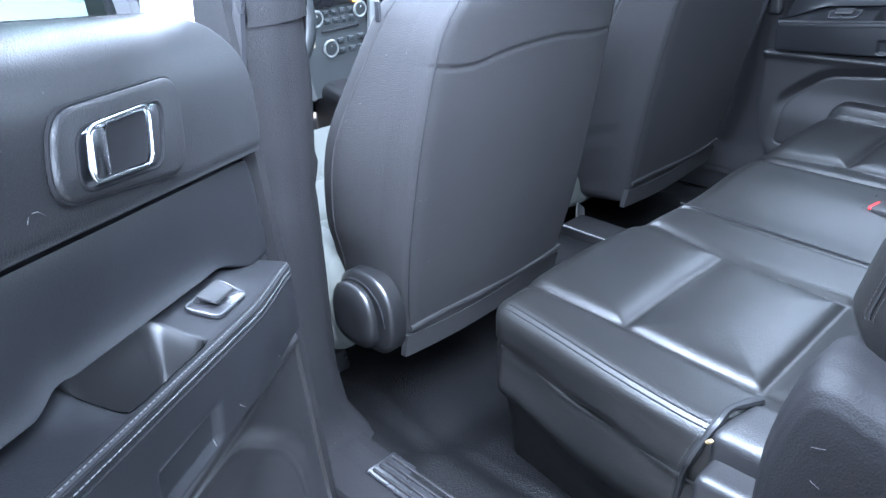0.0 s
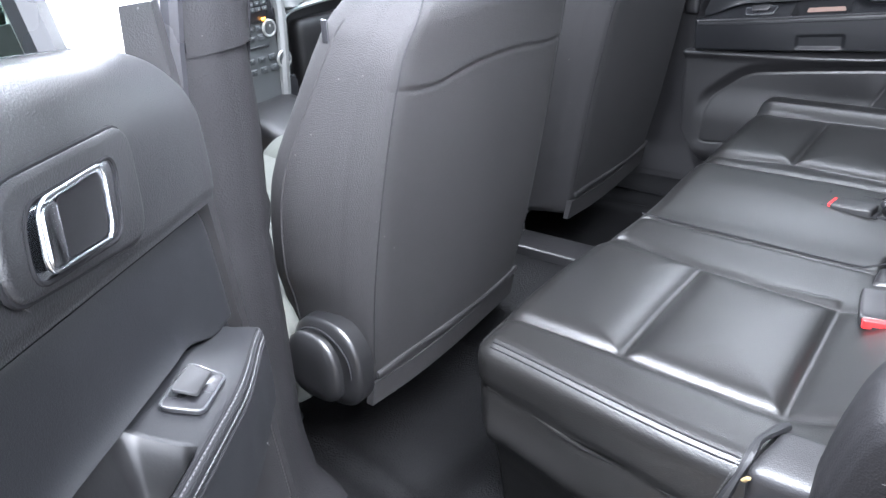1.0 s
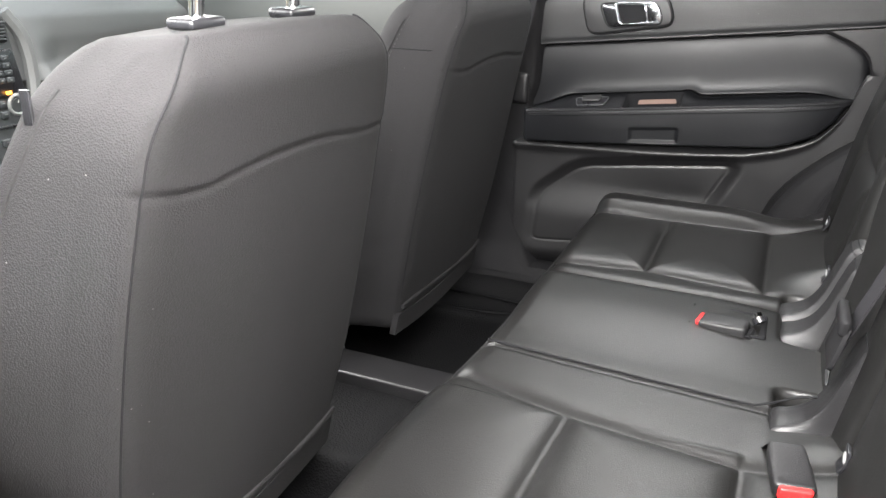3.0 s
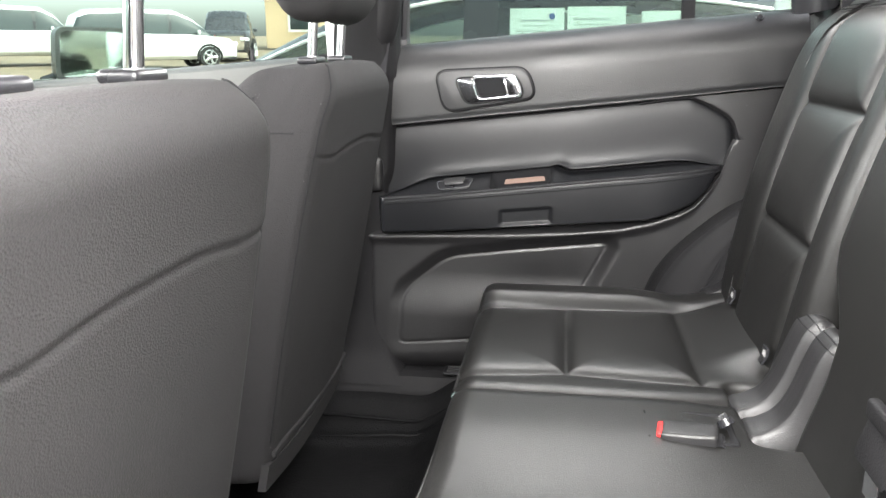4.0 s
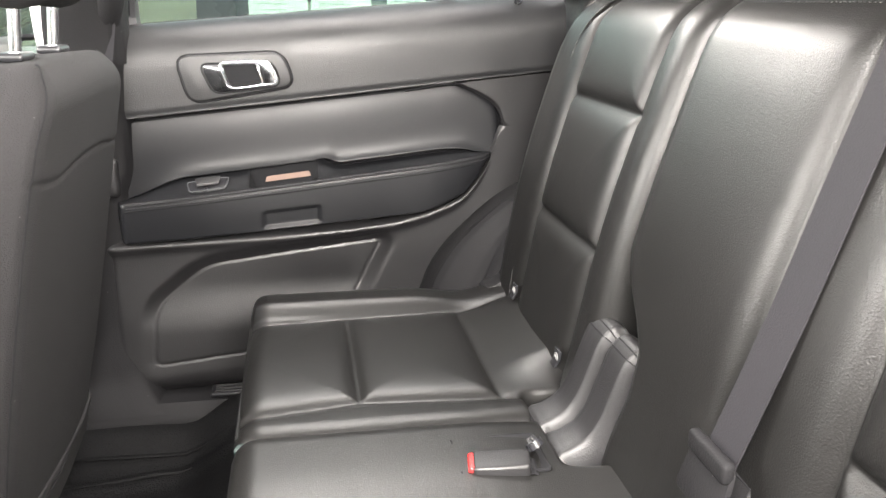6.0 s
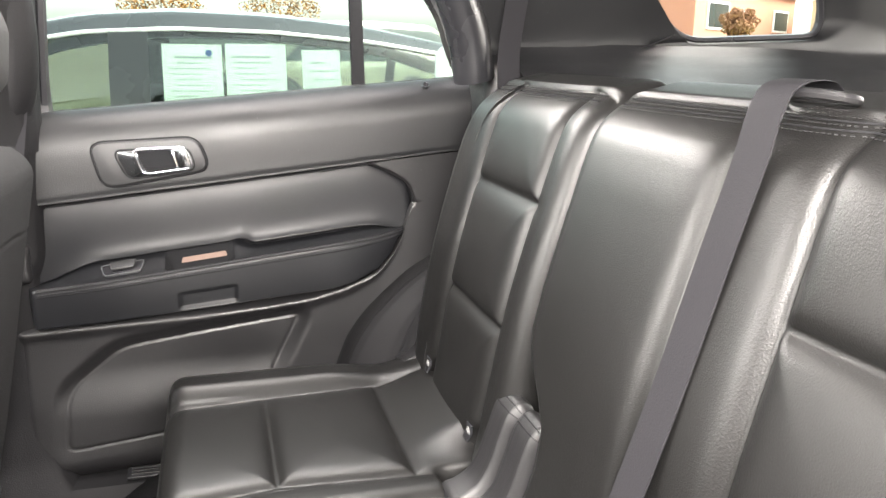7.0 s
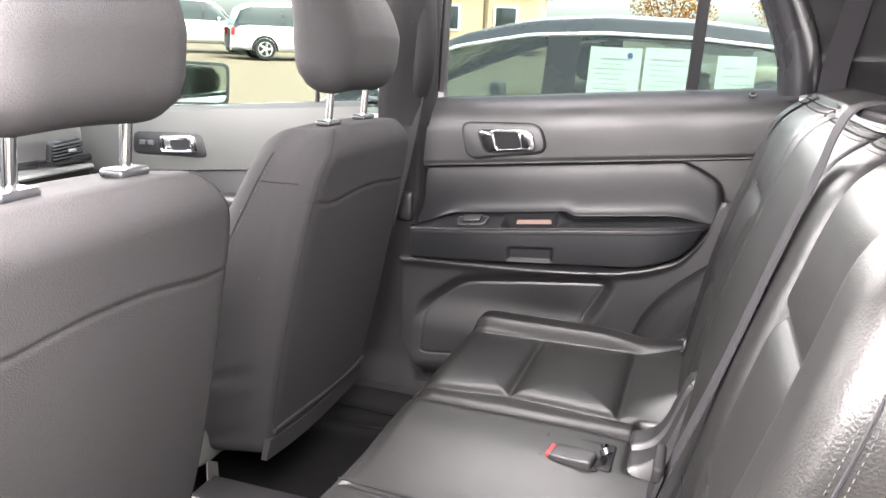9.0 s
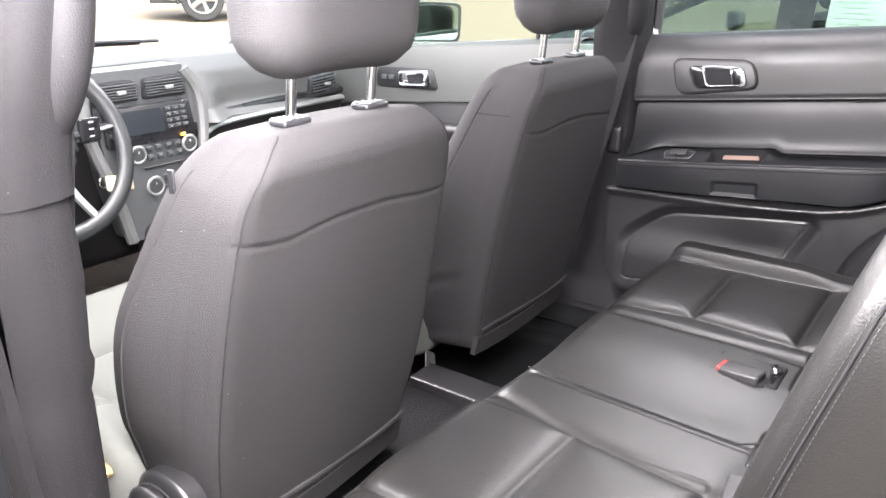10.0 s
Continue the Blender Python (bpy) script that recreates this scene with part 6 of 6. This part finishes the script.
# ---- outside ----
def ground_z(x, y):
    r = math.hypot(x, y)
    return 0.10 + (0.008 + 0.017 * smooth(3, 14, y)) * max(0.0, r - 5) * smooth(400, 60, r) + 0.080 * max(0.0, min(30.0, -y - 3)) * smooth(10, 32, x) * smooth(300, 60, r)


def ground(u, v):
    a, q = 2 * math.pi * u, 600 * v ** 2.6 + 0.01
    x, y = q * math.cos(a), q * math.sin(a)
    return (x, y, ground_z(x, y))


lot = material("pale_concrete", (0.20, 0.155, 0.105), 0.9, grain=0.8, grain_size=14, bump=0.4, bump_size=60, spread=0.16)
tagged(part("ground", sheet(ground, 72, 60, wrap_u=True), lot, sharp=180), "pale worn car park paving", "ground", kind="structure")
tyre_m = material("tyre_rubber", (0.02, 0.02, 0.021), 0.8)
alloy = material("alloy_rim", (0.55, 0.56, 0.57), 0.3, metal=0.9)
dark_glass = material("tinted_car_glass", (0.03, 0.04, 0.042), 0.06, spread=0.02)
tail_red = material("tail_lamp", (0.5, 0.02, 0.02), 0.25)
lamp_clear = material("lamp_glass", (0.7, 0.72, 0.74), 0.15)


bright_trim = material("bright_window_trim", (0.86, 0.86, 0.87), 0.3, metal=0.4, spread=0.02)


def car_wheel(parent, x, y, z, r, w):
    t = part("wheel", tube([(x - w / 2, y, z), (x - w / 2 * 0.8, y, z), (x + w / 2 * 0.8, y, z), (x + w / 2, y, z)], lambda k: r * (0.94 if k in (0, 1) else 1.0), 24), tyre_m, parent, "black tyre")
    for s in (-1, 1):
        part("rim", sheet(lambda u, v: (x + s * (w / 2 + 0.004 - 0.02 * math.sin(math.pi * v)), y + 0.66 * r * v * math.cos(2 * math.pi * u), z + 0.66 * r * v * math.sin(2 * math.pi * u)), 24, 4, wrap_u=True), tyre_m, t, "dark wheel well")
        for k in range(5):
            a = 2 * math.pi * k / 5
            part("spoke", tube([(x + s * (w / 2 + 0.008), y, z), (x + s * (w / 2 + 0.010), y + 0.64 * r * math.cos(a), z + 0.64 * r * math.sin(a))], 0.075 * r * 2 / 1.3, 6), alloy, t, "alloy spoke")
        part("rim_ring", tube([(x + s * (w / 2 + 0.004), y + 0.64 * r * math.cos(a), z + 0.64 * r * math.sin(a)) for a in np.linspace(0, 2 * math.pi, 24, endpoint=False)], 0.05 * r, 6, closed=True), alloy, t)


def parked_car(label, m, paint, length=4.8, width=1.85, belt=0.95, low=0.28, deck=None, roof=None, wheel_r=0.34, wheels=(0.30, -0.29), pillars=(), chrome_line=False, side_glass=dark_glass, group="parked cars"):
    """A parked car facing +y, built round its middle on the ground, then set at m.
    deck: (y, z) line of bonnet, belt and boot; roof: (y, z) line of the glasshouse."""
    ob = thing("parked_car", label=label, category="car", group=group)
    h = length / 2
    W = width / 2

    def body(u, v):
        y = lerp(-h, h, u)
        top = table(y, deck)
        rows = [(0.80, low), (0.96, low + 0.10), (1.0, low + 0.32), (0.985, belt - 0.12), (0.93, top - 0.02), (0.80, top + 0.012), (0.4, top + 0.03), (0.0, top + 0.035)]
        k = v * (len(rows) - 1)
        i = min(int(k), len(rows) - 2)
        x, z = lerp(rows[i][0], rows[i + 1][0], k - i), lerp(rows[i][1], rows[i + 1][1], k - i)
        end = 1 - (abs(y) / h) ** 8 * 0.32
        arch = 0.0
        for w in wheels:
            d = math.hypot(y - w * length, z - wheel_r)
            arch = max(arch, smooth(wheel_r * 1.16, wheel_r * 1.10, d))
        return (x * W * end * (1 - 0.0 * arch), y * (1 - 0.02 * abs(x)), min(z, top + 0.04))
    for s in (-1, 1):
        part("body_side", sheet(lambda u, v: (s * body(u, v)[0], *body(u, v)[1:]), 60, 30), paint, ob, "painted body", sharp=50)
    part("floor_pan", soft_box(0, 0, low + 0.02, width * 0.8, length * 0.96, 0.08, 0.02, (2, 4, 1)), tyre_m, ob)
    y0, y1 = roof[0][0], roof[-1][0]

    def house(u, v, inset=0.0):
        y = lerp(y0, y1, u)
        zr, zb = table(y, roof), table(y, deck) - 0.01
        rows = [(0.90, zb), (0.86, lerp(zb, zr, 0.45)), (0.79, lerp(zb, zr, 0.82)), (0.72, lerp(zb, zr, 0.95)), (0.5, zr), (0.0, zr + 0.012)]
        k = v * (len(rows) - 1)
        i = min(int(k), len(rows) - 2)
        return (W * lerp(rows[i][0], rows[i + 1][0], k - i), y, max(zb, lerp(rows[i][1], rows[i + 1][1], k - i)))
    for s in (-1, 1):
        part("roof_side", sheet(lambda u, v: (s * house(u, 0.40 + 0.60 * v)[0], *house(u, 0.40 + 0.60 * v)[1:]), 40, 12), paint, ob, "painted roof")
        g = part("side_window", sheet(lambda u, v: (s * house(u, 0.44 * v)[0], *house(u, 0.44 * v)[1:]), 40, 8), side_glass, ob, "side window glass")
        for yp, wp_ in pillars:
            up = (yp - y0) / (y1 - y0)
            part("pillar", slab(lambda u, v: Vector((s * (house(up, 0.42 * v)[0] + 0.006), yp + (u - 0.5) * wp_, house(up, 0.42 * v)[2])), 2, 6, (-s * 0.01, 0, 0)), smooth_black, ob)
        if chrome_line:
            part("bright_line", tube([(s * (house(u, 0.42)[0] + 0.004), house(u, 0.42)[1], house(u, 0.42)[2]) for u in np.linspace(0.02, 0.98, 40)], 0.008, 6), bright_trim, ob, "bright window trim")
        part("headlamp", soft_box(s * W * 0.70, h * 0.955, belt * 0.72, 0.34, 0.10, 0.13, 0.04, (3, 2, 2)), lamp_clear, ob, "headlamp")
        part("tail_lamp", soft_box(s * W * 0.80, -h * 0.955, belt * 0.82, 0.20, 0.10, 0.24, 0.03, (2, 2, 3)), tail_red, ob, "red tail lamp")
        part("door_mirror", soft_box(s * (W + 0.07), y1 - 0.52, belt + 0.06, 0.16, 0.09, 0.12, 0.035, (2, 2, 2)), paint, ob, "door mirror")
        for k, yp in enumerate((0.42, -0.55)):
            part("door_handle", soft_box(s * (W * 0.992), yp, belt - 0.10, 0.025, 0.15, 0.028, 0.010, (1, 2, 1)), paint, ob)
            part("door_gap", tube([(s * W * 0.99, yp - 0.12, z) for z in np.linspace(low + 0.15, belt - 0.06, 5)], 0.006, 4), tyre_m, ob)
    for w in wheels:
        for s in (-1, 1):
            car_wheel(ob, s * (W - 0.10), w * length, wheel_r, wheel_r, 0.22)
            part("wheel_arch", tube([(s * (W - 0.005), w * length + wheel_r * 1.13 * math.cos(a), wheel_r + wheel_r * 1.13 * math.sin(a)) for a in np.linspace(-0.2, math.pi + 0.2, 20)], 0.035, 6), tyre_m, ob)
    ob.matrix_basis = m
    return ob


# sedan in the next bay
sedan_deck = [(-2.40, 0.92), (-2.1, 1.00), (-1.35, 1.03), (-0.6, 1.00), (0.6, 0.97), (1.15, 0.95), (1.9, 0.86), (2.40, 0.66)]
sedan_roof = [(-1.72, 1.03), (-1.45, 1.13), (-1.20, 1.25), (-0.90, 1.36), (-0.55, 1.425), (-0.2, 1.46), (0.15, 1.47), (0.45, 1.45), (0.75, 1.385), (1.05, 1.25), (1.35, 1.10), (1.55, 0.96)]
clear_side = glass("pale_green_glass", (0.50, 0.58, 0.54), 0.0, 0.08)
sedan = parked_car("dark grey saloon car with bright window trim and papers inside", pose(3.02, 0.03, 0.10), dark_paint, 4.85, 1.86, 0.98, 0.22, sedan_deck, sedan_roof, 0.335, (0.30, -0.29), ((0.30, 0.13), (-0.95, 0.05)), True, clear_side, group="parked cars")
for ob in sedan.children:
    if ob.name.startswith("side_window"):
        ob.visible_shadow = False
cabin = tagged(part("seat_row", soft_box(3.02, -0.75, 0.86, 1.35, 0.25, 0.75, 0.09, (10, 3, 6)), cloth), "dark rear seat inside the neighbouring car", "car seat")
part("seat_base", soft_box(3.02, -0.35, 0.55, 1.35, 0.75, 0.25, 0.07, (6, 4, 2)), cloth, cabin)
for sx in (-0.38, 0.38):
    fs = tagged(part("car_seat", soft_box(3.02 + sx, 0.42, 0.92, 0.50, 0.20, 0.72, 0.08, (4, 3, 6), lambda p, n: p + Vector((0, -0.25 * (p.z - 0.7), 0))), cloth), "dark front seat inside the neighbouring car", "car seat", group="saloon front seats")
    part("headrest", soft_box(3.02 + sx, 0.27, 1.37, 0.26, 0.10, 0.16, 0.04, (3, 2, 2)), cloth, fs)
paper = material("white_paper", (0.78, 0.80, 0.78), 0.8, spread=0.03)
blue_ink = material("blue_badge", (0.03, 0.08, 0.28), 0.5)
ink = material("grey_print", (0.42, 0.44, 0.45), 0.8)


def sheet_of_paper(y0, y1, z0, z1, lines, badge, label, heading=False):
    ob = thing("paper_sheet", 2.235, (y0 + y1) / 2, z0, label, "paper", group="paper sheets")
    xs = lambda z: 2.225 + 0.22 * max(0, z - 1.2)
    part("leaf", slab(lambda u, v: (xs(lerp(z0, z1, v)) + 0.002 * math.sin(7 * u), lerp(y0, y1, u), lerp(z0, z1, v)), 6, 8, (0.001, 0, 0)), paper, ob)
    rnd = random.Random(int(1000 * y0) + 7)
    for k in range(lines):
        z = lerp(z1 - 0.045, z0 + 0.02, k / max(1, lines - 1))
        a = y1 - 0.02 - rnd.random() * 0.03
        b = a - (y1 - y0) * rnd.uniform(0.35, 0.75)
        part("print_bar", soft_box(xs(z) - 0.0022, (a + b) / 2, z, 0.0008, a - b, 0.004 if k else 0.007, 0.0003, (1, 1, 1)), ink, ob)
    if badge:
        part("badge", tube([(xs(z1 - 0.03) - 0.002, y0 + 0.045, z1 - 0.03), (xs(z1 - 0.03) - 0.004, y0 + 0.045, z1 - 0.03)], 0.012, 16), blue_ink, ob, "small blue oval")
    return settle(ob)


sheet_of_paper(0.020, 0.222, 1.215, 1.434, 9, True, "white printed sheet with a blue badge behind glass")
sheet_of_paper(-0.205, 0.008, 1.215, 1.438, 9, False, "white printed sheet behind the car's glass")
sheet_of_paper(-0.402, -0.262, 1.265, 1.420, 4, False, "small white notice behind the car's glass")

van_deck = [(-2.6, 0.95), (-2.3, 1.08), (0.9, 1.05), (1.5, 1.02), (2.2, 0.92), (2.6, 0.70)]
van_roof = [(-2.45, 1.05), (-2.25, 1.60), (-1.9, 1.76), (-0.5, 1.82), (0.6, 1.78), (1.1, 1.55), (1.75, 1.02)]
suv_deck = [(-2.6, 1.0), (-2.4, 1.12), (0.8, 1.12), (1.2, 1.12), (2.2, 1.05), (2.6, 0.80)]
suv_roof = [(-2.45, 1.10), (-2.3, 1.70), (-2.0, 1.86), (-0.5, 1.90), (0.5, 1.86), (0.9, 1.62), (1.3, 1.12)]


def stand(x, y, yaw):
    return pose(x, y, ground_z(x, y), 0, 0, yaw)


parked_car("white minivan parked across the car park", stand(23.4, 13.0, -138), white_paint, 5.2, 1.95, 1.05, 0.28, van_deck, van_roof, 0.34, (0.30, -0.29), ((0.4, 0.1), (-0.9, 0.1)))
parked_car("white sport utility vehicle parked across the car park", stand(23.6, 17.6, -138), white_paint, 5.3, 2.0, 1.12, 0.34, suv_deck, suv_roof, 0.39, (0.30, -0.29), ((0.3, 0.1), (-1.0, 0.1)))
parked_car("dark sport utility vehicle parked across the car park", stand(30.0, 13.2, 110), dark_paint, 4.8, 1.95, 1.08, 0.32, suv_deck, suv_roof, 0.38, (0.30, -0.29), ((0.3, 0.1), (-1.0, 0.1)))
parked_car("white sport utility vehicle parked ahead on the paving", stand(10.7, 12.3, -126), white_paint, 5.0, 1.95, 1.10, 0.34, suv_deck, suv_roof, 0.40, (0.30, -0.29), ((0.3, 0.1), (-1.0, 0.1)))
parked_car("dark pickup-sized car parked far ahead", stand(20.0, 24.0, 40), dark_paint, 5.2, 1.95, 1.08, 0.36, suv_deck, suv_roof, 0.40, (0.30, -0.29), ((0.3, 0.1),))
tan_paint = material("tan_car_paint", (0.42, 0.36, 0.26), 0.3, coat=0.5, spread=0.04)
parked_car("tan sport utility vehicle beyond the saloon", stand(15.5, -2.2, 20), tan_paint, 4.9, 1.9, 1.10, 0.34, suv_deck, suv_roof, 0.38, (0.30, -0.29), ((0.3, 0.1), (-1.0, 0.1)))
blue_paint = material("blue_car_paint", (0.04, 0.07, 0.20), 0.28, coat=0.6, spread=0.04)
parked_car("blue saloon car parked behind", stand(13.5, -11.5, 100), blue_paint, 4.7, 1.83, 0.98, 0.24, sedan_deck, sedan_roof, 0.33, (0.30, -0.29), ((0.3, 0.1), (-0.95, 0.05)))
parked_car("silver saloon car parked beside the open door", stand(-6.2, 2.6, 8), material("silver_paint", (0.5, 0.51, 0.52), 0.3, metal=0.5, coat=0.5), 4.8, 1.86, 0.98, 0.24, sedan_deck, sedan_roof, 0.33, (0.30, -0.29), ((0.3, 0.1), (-0.95, 0.05)))

# building beyond the grass verge
brick = material("red_brick", (0.42, 0.21, 0.14), 0.9, grain=0.8, grain_size=9, bump=0.4, bump_size=30, spread=0.2)
tan_wall = material("tan_render", (0.55, 0.42, 0.27), 0.9, grain=0.5, grain_size=8)
grass_m = material("lawn", (0.20, 0.24, 0.07), 0.95, grain=0.8, grain_size=6, bump=0.6, bump_size=40, spread=0.3)
white_wood = material("white_woodwork", (0.75, 0.75, 0.73), 0.5, spread=0.05)
roof_m = material("grey_roofing", (0.16, 0.155, 0.15), 0.85, grain=0.6, grain_size=10)


def house(name, m, w, d, h, walls, gable, windows, label, door=None):
    ob = thing(name, label=label, category="building")
    part("wall", soft_box(0, 0, h / 2, w, d, h, 0.05, (2, 2, 2)), walls, ob)
    if gable:
        bm = bmesh.new()
        o = 0.4
        a = [bm.verts.new((x, y, h)) for x, y in ((-w / 2 - o, -d / 2 - o), (w / 2 + o, -d / 2 - o), (w / 2 + o, d / 2 + o), (-w / 2 - o, d / 2 + o))]
        b = [bm.verts.new((0, -d / 2 - o, h + gable)), bm.verts.new((0, d / 2 + o, h + gable))]
        for f in ((a[0], b[0], b[1], a[3]), (a[1], a[2], b[1], b[0]), (a[0], a[1], b[0]), (a[2], a[3], b[1]), (a[0], a[3], a[2], a[1])):
            bm.faces.new(f)
        part("roof", bm, roof_m, ob)
    else:
        part("roof", soft_box(0, 0, h + 0.12, w + 0.5, d + 0.5, 0.28, 0.05, (2, 2, 1)), white_wood, ob, "white flat roof edge")
    for x, z, ww, hh in windows:
        f = part("window", soft_box(x, -d / 2 - 0.04, z, ww + 0.25, 0.10, hh + 0.25, 0.02, (1, 1, 1)), white_wood, ob, "white window frame")
        part("pane", soft_box(x, -d / 2 - 0.09, z, ww, 0.04, hh, 0.01, (1, 1, 1)), dark_glass, f)
    if door is not None:
        f = part("door", soft_box(door, -d / 2 - 0.05, 1.1, 1.25, 0.12, 2.3, 0.02, (1, 1, 1)), white_wood, ob, "white door frame")
        part("pane", soft_box(door, -d / 2 - 0.11, 1.15, 0.85, 0.05, 1.9, 0.01, (1, 1, 1)), dark_glass, f)
    ob.matrix_basis = m
    return ob


zb = ground_z(46, -30)
house("shop_building", pose(48.5, -31.7, zb - 0.3, 0, 0, -60), 15.0, 8.0, 3.3, brick, 0, [(-4.6, 1.7, 2.6, 1.4), (5.0, 1.7, 2.2, 1.2)], "low red brick shop with white door and window frames", -0.6)
house("warehouse", pose(45.0, -46.0, zb + 0.2, 0, 0, -52), 18.0, 8.0, 3.6, tan_wall, 0, [(-4, 1.6, 2.4, 1.1), (2, 1.6, 2.4, 1.1)], "long tan warehouse with a white roof edge", 5.0)
house("house", pose(47, 13.5, ground_z(47, 13.5), 0, 0, -80), 7.0, 9.0, 3.2, tan_wall, 2.0, [(-1.6, 1.6, 1.1, 1.2), (1.6, 1.6, 1.1, 1.2)], "small tan house with a grey gabled roof")
verge = tagged(part("grass_verge", slab(lambda u, v: (lerp(23.0, 31.0, u) + 3 * v, lerp(-6, -30, v), ground_z(lerp(23.0, 31.0, u) + 3 * v, lerp(-6, -30, v)) + 0.03), 8, 16, (0, 0, -0.05)), grass_m), "strip of green grass before the shop", "grass", kind="structure")
kerb = tagged(part("kerb", slab(lambda u, v: (lerp(22.75, 23.0, u) + 3 * v, lerp(-6, -30, v), ground_z(22.8 + 3 * v, lerp(-6, -30, v)) + 0.10), 1, 16, (0, 0, -0.15)), lot), "pale concrete kerb", "kerb", kind="structure")


def leafy(name, x, y, r, h, col, label, trunk=0.8):
    ob = thing(name, x, y, ground_z(x, y), label, "tree" if trunk > 1 else "shrub")
    z0 = ground_z(x, y)
    bark = material(name + "_bark", (0.12, 0.09, 0.06), 0.9)
    part("trunk", tube([(x, y, z0 - 0.1), (x + 0.05, y, z0 + trunk * 0.5), (x, y + 0.05, z0 + trunk + 0.3)], lambda t: 0.14 - 0.07 * t, 8), bark, ob)
    rnd = random.Random(int(x * 10))
    for k in range(5):
        a = k * 1.26
        part("limb", tube([(x, y, z0 + trunk * 0.8), (x + 0.4 * r * math.cos(a), y + 0.4 * r * math.sin(a), z0 + trunk + 0.4 * h), (x + 0.7 * r * math.cos(a), y + 0.7 * r * math.sin(a), z0 + trunk + 0.7 * h)], lambda t: 0.06 - 0.045 * t, 6), bark, ob)
    verts, faces = [], []
    for k in range(2600):
        while True:
            p = Vector((rnd.uniform(-1, 1), rnd.uniform(-1, 1), rnd.uniform(-1, 1)))
            n3 = noise.noise(p * 2.1 + Vector((x, y, 0)))
            if 0.35 < p.length < 0.85 + 0.35 * n3:
                break
        c = Vector((x + p.x * r, y + p.y * r, z0 + trunk + h * 0.5 + p.z * h * 0.55))
        a, b = Vector((rnd.uniform(-1, 1), rnd.uniform(-1, 1), rnd.uniform(-1, 1))).normalized() * 0.09, Vector((rnd.uniform(-1, 1), rnd.uniform(-1, 1), rnd.uniform(-1, 1))).normalized() * 0.06
        i = len(verts)
        verts += [c - a, c + b, c + a, c - b]
        faces.append((i, i + 1, i + 2, i + 3))
    me = bpy.data.meshes.new("crown")
    me.from_pydata(verts, [], faces)
    cr = mesh_object("crown", me, col, ob, "many small leaves", 180)
    cr["kind"] = "stuff"
    return settle(ob)


leaf_r = material("rust_leaves", (0.26, 0.13, 0.07), 0.8, spread=0.3)
leaf_o = material("orange_leaves", (0.32, 0.15, 0.04), 0.8, spread=0.3)
leafy("shrub", 30.5, -22.5, 0.9, 1.3, leaf_r, "rust-brown leafy shrub on the grass", 0.45)
leafy("tree", 44.0, 2.5, 2.6, 4.2, leaf_o, "orange-leaved tree beyond the car park", 1.6)
leafy("tree", 60.0, -36.0, 4.0, 5.0, leaf_r, "rust-leaved tree behind the shop", 2.2)
leafy("tree", 55.0, -48.0, 4.2, 5.2, leaf_o, "orange-leaved tree behind the shop", 2.4)
leafy("tree", 52.0, -4.0, 3.0, 4.6, leaf_o, "orange-leaved tree beyond the car park", 1.8)
pole = thing("utility_pole", 40.0, 11.5, ground_z(40, 11.5), "tall weathered wooden utility pole", "utility pole")
part("post", tube([(40, 11.5, ground_z(40, 11.5)), (40, 11.5, 9.0)], 0.14, 10), material("weathered_wood", (0.16, 0.11, 0.07), 0.9), pole)
part("cross_arm", soft_box(40, 11.5, 8.3, 0.12, 2.2, 0.14, 0.02, (1, 2, 1)), material("weathered_wood", (0.16, 0.11, 0.07), 0.9), pole)
settle(pole)
